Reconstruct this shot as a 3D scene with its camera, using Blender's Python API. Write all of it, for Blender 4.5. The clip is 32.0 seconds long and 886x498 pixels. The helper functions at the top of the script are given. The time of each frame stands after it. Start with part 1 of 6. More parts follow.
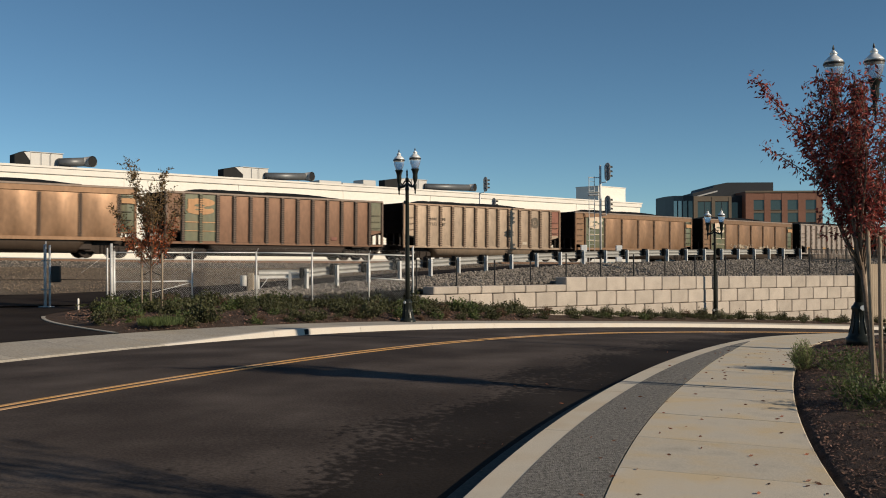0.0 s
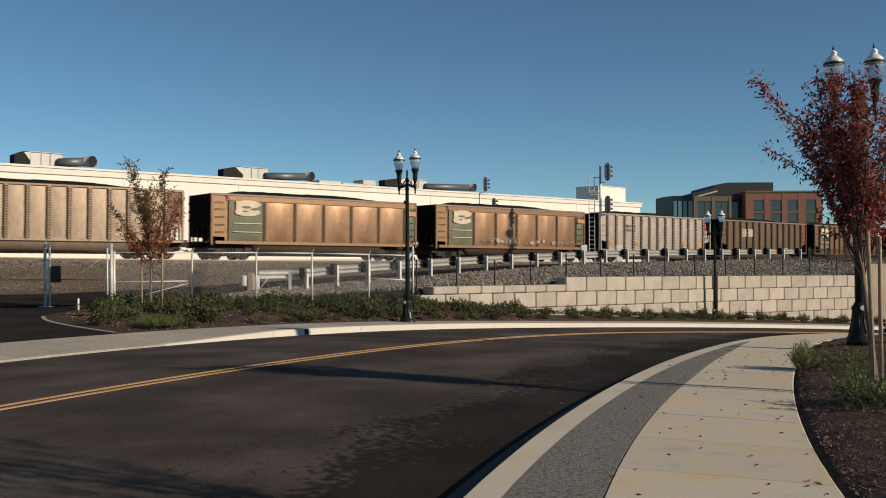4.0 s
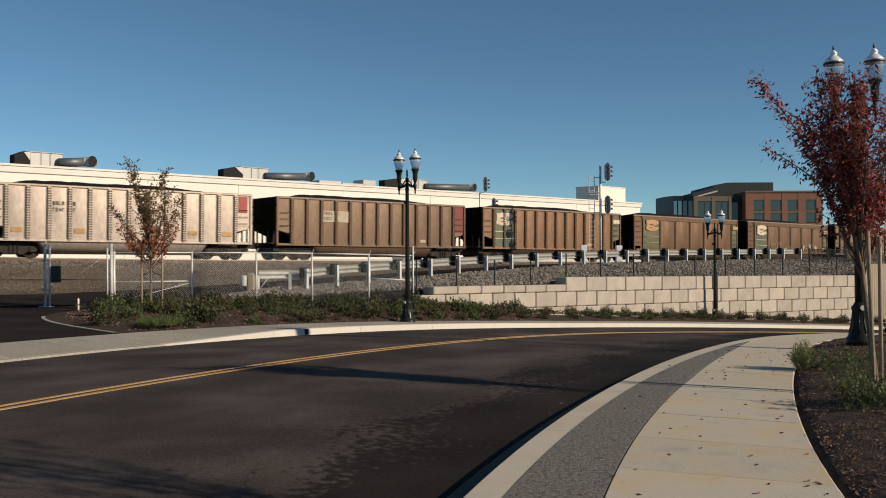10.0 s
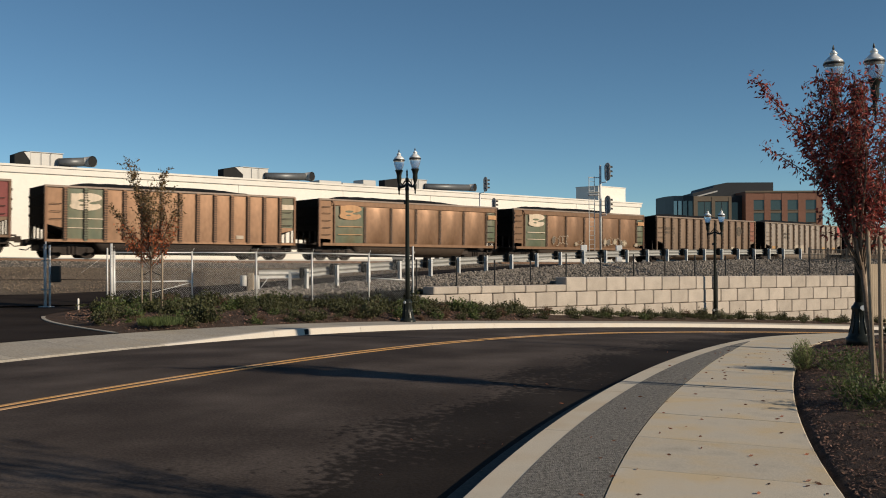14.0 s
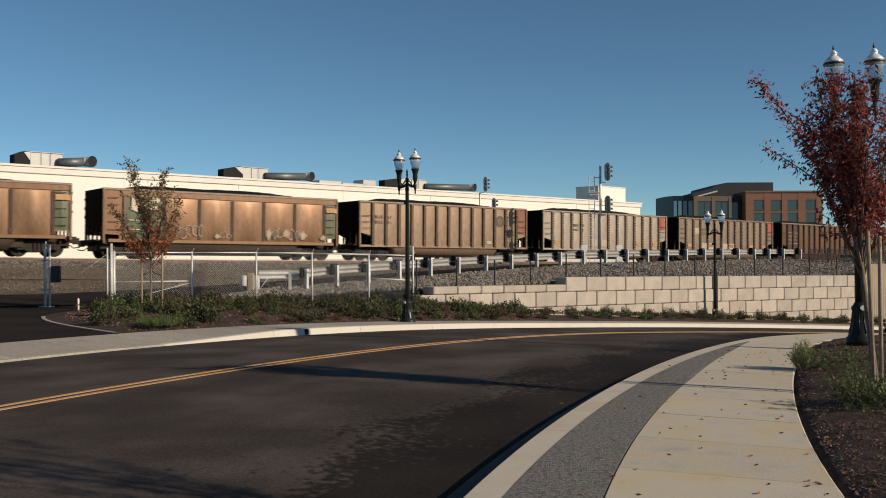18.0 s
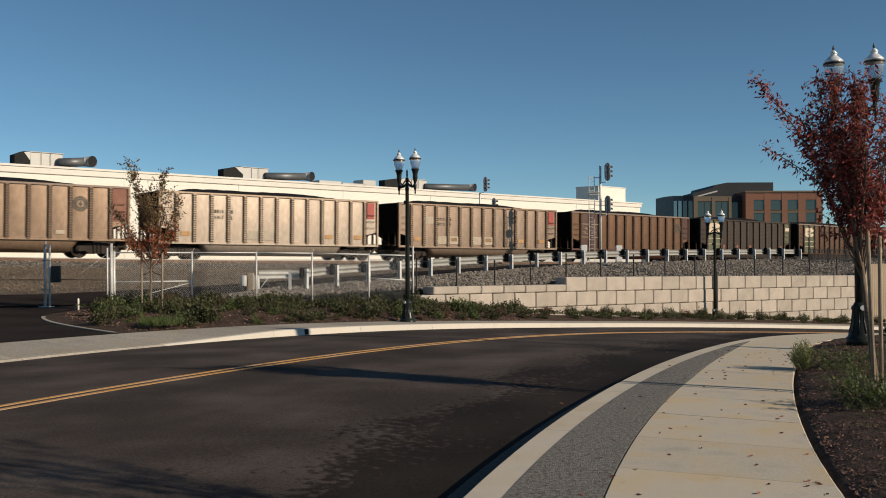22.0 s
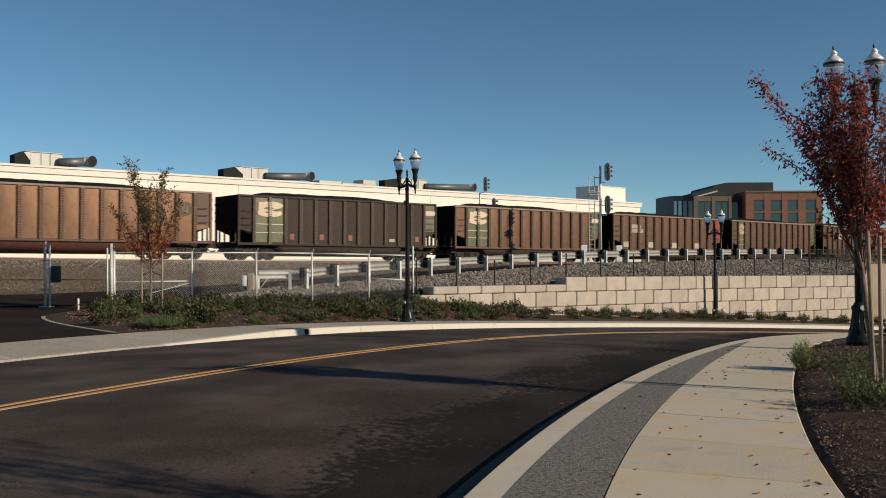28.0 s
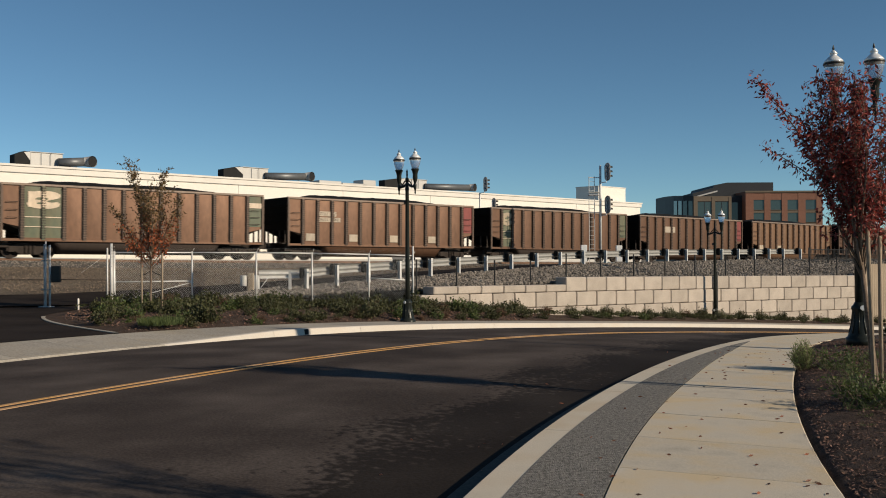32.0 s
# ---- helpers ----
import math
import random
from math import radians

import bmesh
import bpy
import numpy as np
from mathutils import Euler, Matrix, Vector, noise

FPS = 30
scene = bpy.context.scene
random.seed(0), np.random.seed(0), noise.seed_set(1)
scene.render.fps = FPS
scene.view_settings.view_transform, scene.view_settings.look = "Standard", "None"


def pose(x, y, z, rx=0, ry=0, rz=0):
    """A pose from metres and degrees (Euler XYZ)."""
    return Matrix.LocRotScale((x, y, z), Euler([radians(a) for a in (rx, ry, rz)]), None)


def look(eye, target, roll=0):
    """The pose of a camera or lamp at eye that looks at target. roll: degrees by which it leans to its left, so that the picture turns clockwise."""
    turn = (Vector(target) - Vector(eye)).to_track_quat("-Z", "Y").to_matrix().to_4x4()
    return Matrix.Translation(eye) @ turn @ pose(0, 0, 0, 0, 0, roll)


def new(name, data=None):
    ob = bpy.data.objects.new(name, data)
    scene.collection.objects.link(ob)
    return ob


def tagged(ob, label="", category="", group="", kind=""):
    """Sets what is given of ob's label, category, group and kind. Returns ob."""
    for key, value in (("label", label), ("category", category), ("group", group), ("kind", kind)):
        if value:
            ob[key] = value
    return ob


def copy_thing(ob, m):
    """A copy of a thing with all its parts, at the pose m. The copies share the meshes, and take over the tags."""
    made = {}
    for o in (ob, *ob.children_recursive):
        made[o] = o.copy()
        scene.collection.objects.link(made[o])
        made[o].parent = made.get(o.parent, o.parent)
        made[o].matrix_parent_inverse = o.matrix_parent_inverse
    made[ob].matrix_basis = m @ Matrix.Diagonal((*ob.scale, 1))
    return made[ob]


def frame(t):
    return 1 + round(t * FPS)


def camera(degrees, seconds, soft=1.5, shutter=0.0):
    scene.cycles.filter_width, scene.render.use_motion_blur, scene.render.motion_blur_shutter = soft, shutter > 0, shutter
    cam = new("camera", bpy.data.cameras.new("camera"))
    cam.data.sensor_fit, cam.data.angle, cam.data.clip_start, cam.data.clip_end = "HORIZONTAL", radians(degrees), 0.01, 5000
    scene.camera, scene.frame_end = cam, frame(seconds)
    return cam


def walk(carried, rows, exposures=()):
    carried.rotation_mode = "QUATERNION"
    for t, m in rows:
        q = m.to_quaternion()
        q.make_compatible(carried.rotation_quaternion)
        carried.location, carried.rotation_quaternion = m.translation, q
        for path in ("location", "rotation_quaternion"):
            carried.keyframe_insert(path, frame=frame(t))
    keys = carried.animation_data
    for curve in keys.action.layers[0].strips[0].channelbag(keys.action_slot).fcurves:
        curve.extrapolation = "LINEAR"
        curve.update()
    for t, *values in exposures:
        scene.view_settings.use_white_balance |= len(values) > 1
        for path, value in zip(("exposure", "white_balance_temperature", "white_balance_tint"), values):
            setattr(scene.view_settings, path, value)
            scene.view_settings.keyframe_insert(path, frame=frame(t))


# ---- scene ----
# ---------------------------------------------------------------- camera
cam = camera(49.88, 32.0, soft=1.0, shutter=0.4)
EYE = (0.0, 0.0, 1.6)
CAM_POSE = look(EYE, (0.0, 100.0, 1.6 + 100 * math.tan(radians(0.374))), -0.3)
walk(cam, [(0.0, CAM_POSE), (32.0, CAM_POSE)], exposures=[(0.0, 0.0, 6450, 1), (32.0, 0.0, 6450, 1)])

# ---------------------------------------------------------------- light
SUN_EL, SUN_AZ = 23.0, 116.0          # degrees; azimuth clockwise from +Y
world = bpy.data.worlds.new("sky_world")
world.use_nodes = True
scene.world = world
sky = world.node_tree.nodes.new("ShaderNodeTexSky")
sky.sky_type, sky.sun_disc = "NISHITA", False
sky.sun_elevation, sky.sun_rotation = radians(SUN_EL), radians(SUN_AZ)
sky.air_density, sky.dust_density, sky.ozone_density = 0.6, 0.0, 2.3
clear = world.node_tree.nodes.new("ShaderNodeMixRGB")          # the very clear, cold air of that morning
clear.blend_type = "MULTIPLY"
clear.inputs[0].default_value, clear.inputs[2].default_value = 1.0, (0.88, 1.0, 0.99, 1)
world.node_tree.links.new(sky.outputs[0], clear.inputs[1])
world.node_tree.links.new(clear.outputs[0], world.node_tree.nodes["Background"].inputs[0])
world.node_tree.nodes["Background"].inputs[1].default_value = 0.085
sun_data = bpy.data.lights.new("sun", "SUN")
sun_data.energy, sun_data.angle, sun_data.color = 4.9, radians(0.53), (1.0, 0.805, 0.64)
sun = new("sun", sun_data)
SUN_DIR = Vector((math.sin(radians(SUN_AZ)) * math.cos(radians(SUN_EL)),
                  math.cos(radians(SUN_AZ)) * math.cos(radians(SUN_EL)), math.sin(radians(SUN_EL))))
sun.matrix_world = look(SUN_DIR * 100, (0, 0, 0))

# ---------------------------------------------------------------- materials
def mat(name, colour, rough=0.7, metal=0.0, var=0.25, scale=3.0, fine=40.0, bump=0.15, tint=None, tint_amount=0.0,
        object_var=0.0, stretch=(1, 1, 1), coords="Object", spec=0.2, dist=0.02):
    m = bpy.data.materials.new(name)
    m.use_nodes = True
    nt = m.node_tree
    n, l = nt.nodes, nt.links
    b = n["Principled BSDF"]
    b.inputs["Roughness"].default_value, b.inputs["Metallic"].default_value = rough, metal
    b.inputs["Specular IOR Level"].default_value = spec
    tc, mp = n.new("ShaderNodeTexCoord"), n.new("ShaderNodeMapping")
    mp.inputs["Scale"].default_value = stretch
    if coords == "World":
        l.new(n.new("ShaderNodeNewGeometry").outputs["Position"], mp.inputs[0])
    else:
        l.new(tc.outputs["Object"], mp.inputs[0])
    vec = mp.outputs[0]
    if object_var:
        oi = n.new("ShaderNodeObjectInfo")
        add, sc = n.new("ShaderNodeVectorMath"), n.new("ShaderNodeVectorMath")
        sc.operation = "SCALE"
        sc.inputs[0].default_value = (37, 53, 71)
        l.new(oi.outputs["Random"], sc.inputs["Scale"])
        l.new(vec, add.inputs[0]), l.new(sc.outputs[0], add.inputs[1])
        vec = add.outputs[0]
    big, small = n.new("ShaderNodeTexNoise"), n.new("ShaderNodeTexNoise")
    for t, s, d in ((big, scale, 5), (small, fine, 3)):
        t.inputs["Scale"].default_value, t.inputs["Detail"].default_value = s, d
        l.new(vec, t.inputs["Vector"])
    base = n.new("ShaderNodeRGB")
    base.outputs[0].default_value = (*colour, 1)
    col = base.outputs[0]
    if tint:
        mix, ramp = n.new("ShaderNodeMixRGB"), n.new("ShaderNodeValToRGB")
        ramp.color_ramp.elements[0].position, ramp.color_ramp.elements[1].position = 0.42, 0.68
        l.new(big.outputs[0], ramp.inputs[0])
        mul = n.new("ShaderNodeMath")
        mul.operation = "MULTIPLY"
        mul.inputs[1].default_value = tint_amount
        l.new(ramp.outputs[0], mul.inputs[0])
        l.new(mul.outputs[0], mix.inputs[0])
        l.new(col, mix.inputs[1])
        mix.inputs[2].default_value = (*tint, 1)
        col = mix.outputs[0]
    hsv = n.new("ShaderNodeHueSaturation")
    summ, mr = n.new("ShaderNodeMath"), n.new("ShaderNodeMapRange")
    summ.operation = "ADD"
    l.new(big.outputs[0], summ.inputs[0]), l.new(small.outputs[0], summ.inputs[1])
    mr.inputs["From Min"].default_value, mr.inputs["From Max"].default_value = 0.65, 1.35
    mr.inputs["To Min"].default_value, mr.inputs["To Max"].default_value = 1 - var, 1 + var
    l.new(summ.outputs[0], mr.inputs[0])
    val = mr.outputs[0]
    if object_var:
        ov, mm = n.new("ShaderNodeMapRange"), n.new("ShaderNodeMath")
        ov.inputs["To Min"].default_value, ov.inputs["To Max"].default_value = 1 - object_var, 1 + object_var
        l.new(oi.outputs["Random"], ov.inputs[0])
        mm.operation = "MULTIPLY"
        l.new(val, mm.inputs[0]), l.new(ov.outputs[0], mm.inputs[1])
        val = mm.outputs[0]
    l.new(val, hsv.inputs["Value"]), l.new(col, hsv.inputs["Color"])
    l.new(hsv.outputs[0], b.inputs["Base Color"])
    if bump:
        bp = n.new("ShaderNodeBump")
        bp.inputs["Strength"].default_value, bp.inputs["Distance"].default_value = bump, dist
        l.new(small.outputs[0], bp.inputs["Height"]), l.new(bp.outputs[0], b.inputs["Normal"])
    return m


M = {}
M["asphalt_path"] = mat("asphalt_path", (0.027, 0.0215, 0.0185), 0.9, var=0.55, scale=0.6, fine=50, bump=0.3, coords="World", spec=0.04)
M["yellow"] = mat("yellow_paint", (0.55, 0.303, 0.099), 0.6, var=0.3, scale=1.2, fine=70, bump=0.2, coords="World", tint=(0.42, 0.29, 0.2), tint_amount=0.8)
M["kerb"] = mat("kerb_concrete", (0.561, 0.501, 0.407), 0.85, var=0.18, scale=1.6, fine=130, bump=0.05, coords="World", tint=(0.418, 0.341, 0.242), tint_amount=0.7, object_var=0.05)
M["walk"] = mat("walk_concrete", (0.55, 0.493, 0.402), 0.85, var=0.3, scale=2.1, fine=110, bump=0.05, coords="World", tint=(0.462, 0.369, 0.237), tint_amount=0.95, object_var=0.05)
M["kerb_far"] = mat("far_kerb_concrete", (0.58, 0.535, 0.47), 0.85, var=0.16, scale=1.6, fine=60, bump=0.05, coords="World", tint=(0.44, 0.38, 0.31), tint_amount=0.5, object_var=0.05)
M["walk_far"] = mat("far_walk_concrete", (0.407, 0.369, 0.314), 0.85, var=0.35, scale=1.1, fine=25, bump=0.2, coords="World", tint=(0.297, 0.259, 0.204), tint_amount=0.9, object_var=0.12)
# gutter concrete far darker than the kerb: the kerb's shade is in its colour
M["gutter"] = mat("shade_toned_gutter_concrete", (0.095, 0.085, 0.07), 0.9, var=0.4, scale=2.5, fine=40, bump=0.2, coords="World", tint=(0.07, 0.06, 0.05), tint_amount=0.7)
M["strip"] = mat("grey_paving", (0.182, 0.171, 0.154), 0.9, var=0.8, scale=28, fine=105, bump=0.8, coords="World")
M["mulch"] = mat("bark_mulch", (0.077, 0.0524, 0.04), 0.95, var=0.7, scale=6, fine=70, bump=1.0, coords="World", dist=0.04)
M["soil"] = mat("planted_soil", (0.0726, 0.0484, 0.0352), 0.95, var=0.5, scale=3, fine=50, bump=0.8, coords="World", dist=0.05)
M["gravel"] = mat("gravel", (0.149, 0.119, 0.088), 0.9, var=0.5, scale=0.5, fine=14, bump=1.0, coords="World", dist=0.08)
M["ballast"] = mat("ballast_stone", (0.10, 0.094, 0.087), 0.9, var=0.35, scale=3, fine=20, bump=0.4, coords="World")
M["earth"] = mat("distant_ground", (0.17, 0.15, 0.12), 0.95, var=0.35, scale=0.1, fine=5, bump=0.2, coords="World")
M["block"] = mat("wall_block_concrete", (0.421, 0.365, 0.31), 0.88, var=0.2, scale=1.6, fine=30, bump=0.4, coords="World", object_var=0.1)
M["white_wall"] = mat("white_painted_panel", (0.76, 0.725, 0.655), 0.7, var=0.05, scale=0.15, fine=4, bump=0.05, coords="World")
M["trim"] = mat("grey_white_trim", (0.70, 0.66, 0.60), 0.6, var=0.08, scale=0.25, fine=1.5, bump=0.05, coords="World")
M["roof"] = mat("grey_roofing", (0.30, 0.30, 0.30), 0.9, var=0.1, scale=0.2, fine=5, bump=0.05, coords="World")
M["galv"] = mat("galvanised_steel", (0.58, 0.57, 0.55), 0.5, 0.25, var=0.18, scale=3, fine=30, bump=0.05)
M["galv_dull"] = mat("dull_galvanised_steel", (0.34, 0.335, 0.32), 0.6, 0.2, var=0.22, scale=3, fine=30, bump=0.05)
M["duct"] = mat("dark_sheet_metal", (0.16, 0.165, 0.17), 0.5, 0.5, var=0.2, scale=0.8, fine=10, bump=0.05)
M["unit"] = mat("grey_unit_paint", (0.50, 0.485, 0.46), 0.6, 0.2, var=0.1, scale=0.8, fine=12, bump=0.05)
M["black_iron"] = mat("black_painted_iron", (0.022, 0.021, 0.020), 0.45, 0.0, var=0.3, scale=4, fine=40, bump=0.1, spec=0.4)
M["dark_steel"] = mat("dark_dirty_steel", (0.04, 0.031, 0.026), 0.75, 0.2, var=0.4, scale=3, fine=25, bump=0.3)
M["rail"] = mat("rusty_rail_steel", (0.16, 0.10, 0.07), 0.6, 0.5, var=0.3, scale=2, fine=30, bump=0.2)
M["rail_top"] = mat("polished_rail_head", (0.55, 0.53, 0.5), 0.3, 1.0, var=0.1, scale=2, fine=30, bump=0.02)
M["tie"] = mat("timber_tie", (0.075, 0.055, 0.042), 0.9, var=0.4, scale=2, fine=18, bump=0.6)
M["coal"] = mat("coal", (0.010, 0.0095, 0.009), 0.85, var=0.5, scale=3, fine=16, bump=1.0, dist=0.06)
M["wood_post"] = mat("weathered_timber", (0.33, 0.265, 0.195), 0.85, var=0.3, scale=2, fine=25, bump=0.4, stretch=(4, 4, 0.4))
M["bark"] = mat("grey_brown_bark", (0.16, 0.12, 0.09), 0.9, var=0.4, scale=5, fine=40, bump=0.5)
M["brick"] = mat("red_brown_brick", (0.217, 0.109, 0.0761), 0.85, var=0.15, scale=0.3, fine=4, bump=0.05, coords="World")
M["tan_panel"] = mat("tan_stone_panel", (0.154, 0.121, 0.09), 0.8, var=0.12, scale=0.3, fine=5, bump=0.05, coords="World")
M["dark_panel"] = mat("dark_metal_cladding", (0.038, 0.041, 0.046), 0.6, 0.2, var=0.15, scale=0.3, fine=5, bump=0.03, coords="World")
M["glass_dark"] = mat("tinted_window", (0.045, 0.07, 0.072), 0.08, 0.0, var=0.1, scale=0.3, fine=2, bump=0, spec=0.5)
M["car_white"] = mat("white_car_paint", (0.75, 0.75, 0.74), 0.3, var=0.03, scale=1, fine=5, bump=0)
M["rubber"] = mat("black_rubber", (0.02, 0.02, 0.02), 0.85, var=0.2, scale=4, fine=20, bump=0.1)


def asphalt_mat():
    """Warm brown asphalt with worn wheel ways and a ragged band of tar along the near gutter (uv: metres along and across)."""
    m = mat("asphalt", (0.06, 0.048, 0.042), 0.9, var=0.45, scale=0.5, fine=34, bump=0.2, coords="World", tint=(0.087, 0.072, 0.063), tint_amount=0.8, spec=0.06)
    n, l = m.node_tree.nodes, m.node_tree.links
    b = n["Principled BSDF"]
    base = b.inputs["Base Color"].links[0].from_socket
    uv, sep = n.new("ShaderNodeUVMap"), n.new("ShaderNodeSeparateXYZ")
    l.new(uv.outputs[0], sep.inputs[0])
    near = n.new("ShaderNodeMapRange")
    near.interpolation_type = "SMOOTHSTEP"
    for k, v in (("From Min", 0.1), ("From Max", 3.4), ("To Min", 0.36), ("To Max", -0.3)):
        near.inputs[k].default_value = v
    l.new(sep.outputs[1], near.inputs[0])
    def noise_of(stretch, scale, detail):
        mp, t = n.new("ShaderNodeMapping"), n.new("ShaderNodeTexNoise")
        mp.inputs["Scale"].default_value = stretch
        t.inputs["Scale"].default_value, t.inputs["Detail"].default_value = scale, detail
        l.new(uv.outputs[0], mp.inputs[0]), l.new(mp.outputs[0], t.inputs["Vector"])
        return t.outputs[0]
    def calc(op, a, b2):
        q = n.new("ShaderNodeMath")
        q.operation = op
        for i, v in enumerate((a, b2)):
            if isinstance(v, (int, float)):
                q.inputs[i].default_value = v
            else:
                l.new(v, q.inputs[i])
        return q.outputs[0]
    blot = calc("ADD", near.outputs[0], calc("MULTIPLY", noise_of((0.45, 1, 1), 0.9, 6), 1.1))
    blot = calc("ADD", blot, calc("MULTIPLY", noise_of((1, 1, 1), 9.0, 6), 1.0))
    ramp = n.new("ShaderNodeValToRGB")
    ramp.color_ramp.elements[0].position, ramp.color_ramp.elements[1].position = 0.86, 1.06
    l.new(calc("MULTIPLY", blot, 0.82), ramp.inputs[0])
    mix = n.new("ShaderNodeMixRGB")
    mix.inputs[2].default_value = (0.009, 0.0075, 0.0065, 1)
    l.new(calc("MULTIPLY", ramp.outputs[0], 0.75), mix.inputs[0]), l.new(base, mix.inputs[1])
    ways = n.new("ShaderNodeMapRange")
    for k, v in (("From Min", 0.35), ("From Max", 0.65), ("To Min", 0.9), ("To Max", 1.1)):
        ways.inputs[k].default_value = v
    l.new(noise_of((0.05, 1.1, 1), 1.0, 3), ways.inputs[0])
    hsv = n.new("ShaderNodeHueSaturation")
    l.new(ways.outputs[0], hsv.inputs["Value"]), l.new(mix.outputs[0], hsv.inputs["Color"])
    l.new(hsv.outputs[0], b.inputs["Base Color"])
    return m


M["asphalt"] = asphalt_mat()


def leafmat(name, a, b):
    m = bpy.data.materials.new(name)
    m.use_nodes = True
    n, l = m.node_tree.nodes, m.node_tree.links
    p = n["Principled BSDF"]
    p.inputs["Roughness"].default_value = 0.6
    g, r = n.new("ShaderNodeNewGeometry"), n.new("ShaderNodeValToRGB")
    r.color_ramp.elements[0].color, r.color_ramp.elements[1].color = (*a, 1), (*b, 1)
    l.new(g.outputs["Random Per Island"], r.inputs[0]), l.new(r.outputs[0], p.inputs["Base Color"])
    tr, mx = n.new("ShaderNodeBsdfTranslucent"), n.new("ShaderNodeMixShader")
    mx.inputs[0].default_value = 0.3
    l.new(r.outputs[0], tr.inputs[0]), l.new(p.outputs[0], mx.inputs[1]), l.new(tr.outputs[0], mx.inputs[2])
    l.new(mx.outputs[0], n["Material Output"].inputs[0])
    return m


M["leaf_red"] = leafmat("red_autumn_leaf", (0.085, 0.018, 0.017), (0.42, 0.075, 0.055))
M["leaf_purple"] = leafmat("dark_purple_leaf", (0.035, 0.014, 0.014), (0.1, 0.03, 0.025))
M["leaf_dark"] = leafmat("purple_green_leaf", (0.085, 0.065, 0.024), (0.22, 0.13, 0.05))
M["leaf_orange"] = leafmat("orange_red_leaf", (0.16, 0.06, 0.025), (0.5, 0.11, 0.03))
M["leaf_green"] = leafmat("dark_green_leaf", (0.028, 0.034, 0.011), (0.095, 0.095, 0.032))
M["leaf_bright"] = leafmat("bright_green_leaf", (0.04, 0.065, 0.016), (0.12, 0.15, 0.04))
M["leaf_grey"] = leafmat("grey_green_leaf", (0.07, 0.085, 0.04), (0.15, 0.15, 0.075))
M["leaf_feather"] = leafmat("pale_green_blade", (0.14, 0.18, 0.06), (0.28, 0.31, 0.12))
M["leaf_fallen"] = leafmat("rusty_fallen_leaf", (0.06, 0.028, 0.018), (0.34, 0.12, 0.06))
M["leaf_dry"] = leafmat("brown_dry_leaf", (0.06, 0.035, 0.02), (0.16, 0.085, 0.045))

# ---------------------------------------------------------------- mesh helpers
def obj(name, bm, material, parent=None, label="", smooth=False):
    me = bpy.data.meshes.new(name)
    bm.to_mesh(me)
    bm.free()
    for m in (material if isinstance(material, (list, tuple)) else [material]):
        me.materials.append(m)
    if smooth:
        for p in me.polygons:
            p.use_smooth = True
    ob = new(name, me)
    if parent is not None:
        ob.parent = parent
    if label:
        ob["label"] = label
    return ob


def part(name, bm, material, parent, label="", smooth=False):
    return obj(name, bm, material, parent, label, smooth)


def share(name, ob, parent, m=None):
    """Another object on the mesh of ob."""
    o = new(name, ob.data)
    o.parent = parent
    if m is not None:
        o.matrix_basis = m
    return o


def box(bm, x0, x1, y0, y1, z0, z1, m=None):
    vs = [bm.verts.new((x, y, z)) for x in (x0, x1) for y in (y0, y1) for z in (z0, z1)]
    if m is not None:
        for v in vs:
            v.co = m @ v.co
    for q in ((0, 1, 3, 2), (4, 6, 7, 5), (0, 4, 5, 1), (2, 3, 7, 6), (0, 2, 6, 4), (1, 5, 7, 3)):
        bm.faces.new([vs[i] for i in q])
    return vs


def bevel(bm, w=0.01, seg=1):
    bmesh.ops.bevel(bm, geom=bm.edges[:], offset=w, segments=seg, affect="EDGES", profile=0.5)
    return bm


def boxbm(*a, m=None, bev=0.0):
    bm = bmesh.new()
    box(bm, *a, m=m)
    return bevel(bm, bev) if bev else bm


def tube(bm, pts, radii, sides=8, cap=True):
    """A tube through pts; radii: a number or one for each point."""
    pts = [Vector(p) for p in pts]
    if not hasattr(radii, "__len__"):
        radii = [radii] * len(pts)
    rings, ref = [], None
    for i, p in enumerate(pts):
        d = (pts[min(i + 1, len(pts) - 1)] - pts[max(i - 1, 0)])
        d = d.normalized() if d.length > 1e-9 else Vector((0, 0, 1))
        if ref is None:
            ref = d.orthogonal().normalized()
        a = (ref - d * ref.dot(d))
        a = a.normalized() if a.length > 1e-6 else d.orthogonal().normalized()
        ref = a
        b = d.cross(a)
        rings.append([bm.verts.new(p + (a * math.cos(k * math.tau / sides) + b * math.sin(k * math.tau / sides)) * radii[i]) for k in range(sides)])
    for r, q in zip(rings, rings[1:]):
        for k in range(sides):
            bm.faces.new((r[k], r[(k + 1) % sides], q[(k + 1) % sides], q[k]))
    if cap:
        bm.faces.new(rings[0][::-1]), bm.faces.new(rings[-1])
    return bm


def lathe(bm, profile, sides=16, centre=(0, 0)):
    """Profile: (radius, z) from the bottom up."""
    return tube(bm, [(centre[0], centre[1], z) for r, z in profile], [r for r, z in profile], sides)


def prism(bm, outline, y0, y1, m=None):
    """An outline in x, z pushed from y0 to y1."""
    a = [bm.verts.new((x, y0, z)) for x, z in outline]
    b = [bm.verts.new((x, y1, z)) for x, z in outline]
    if m is not None:
        for v in a + b:
            v.co = m @ v.co
    n = len(outline)
    bm.faces.new(a), bm.faces.new(b[::-1])
    for i in range(n):
        bm.faces.new((a[i], b[i], b[(i + 1) % n], a[(i + 1) % n]))
    return bm


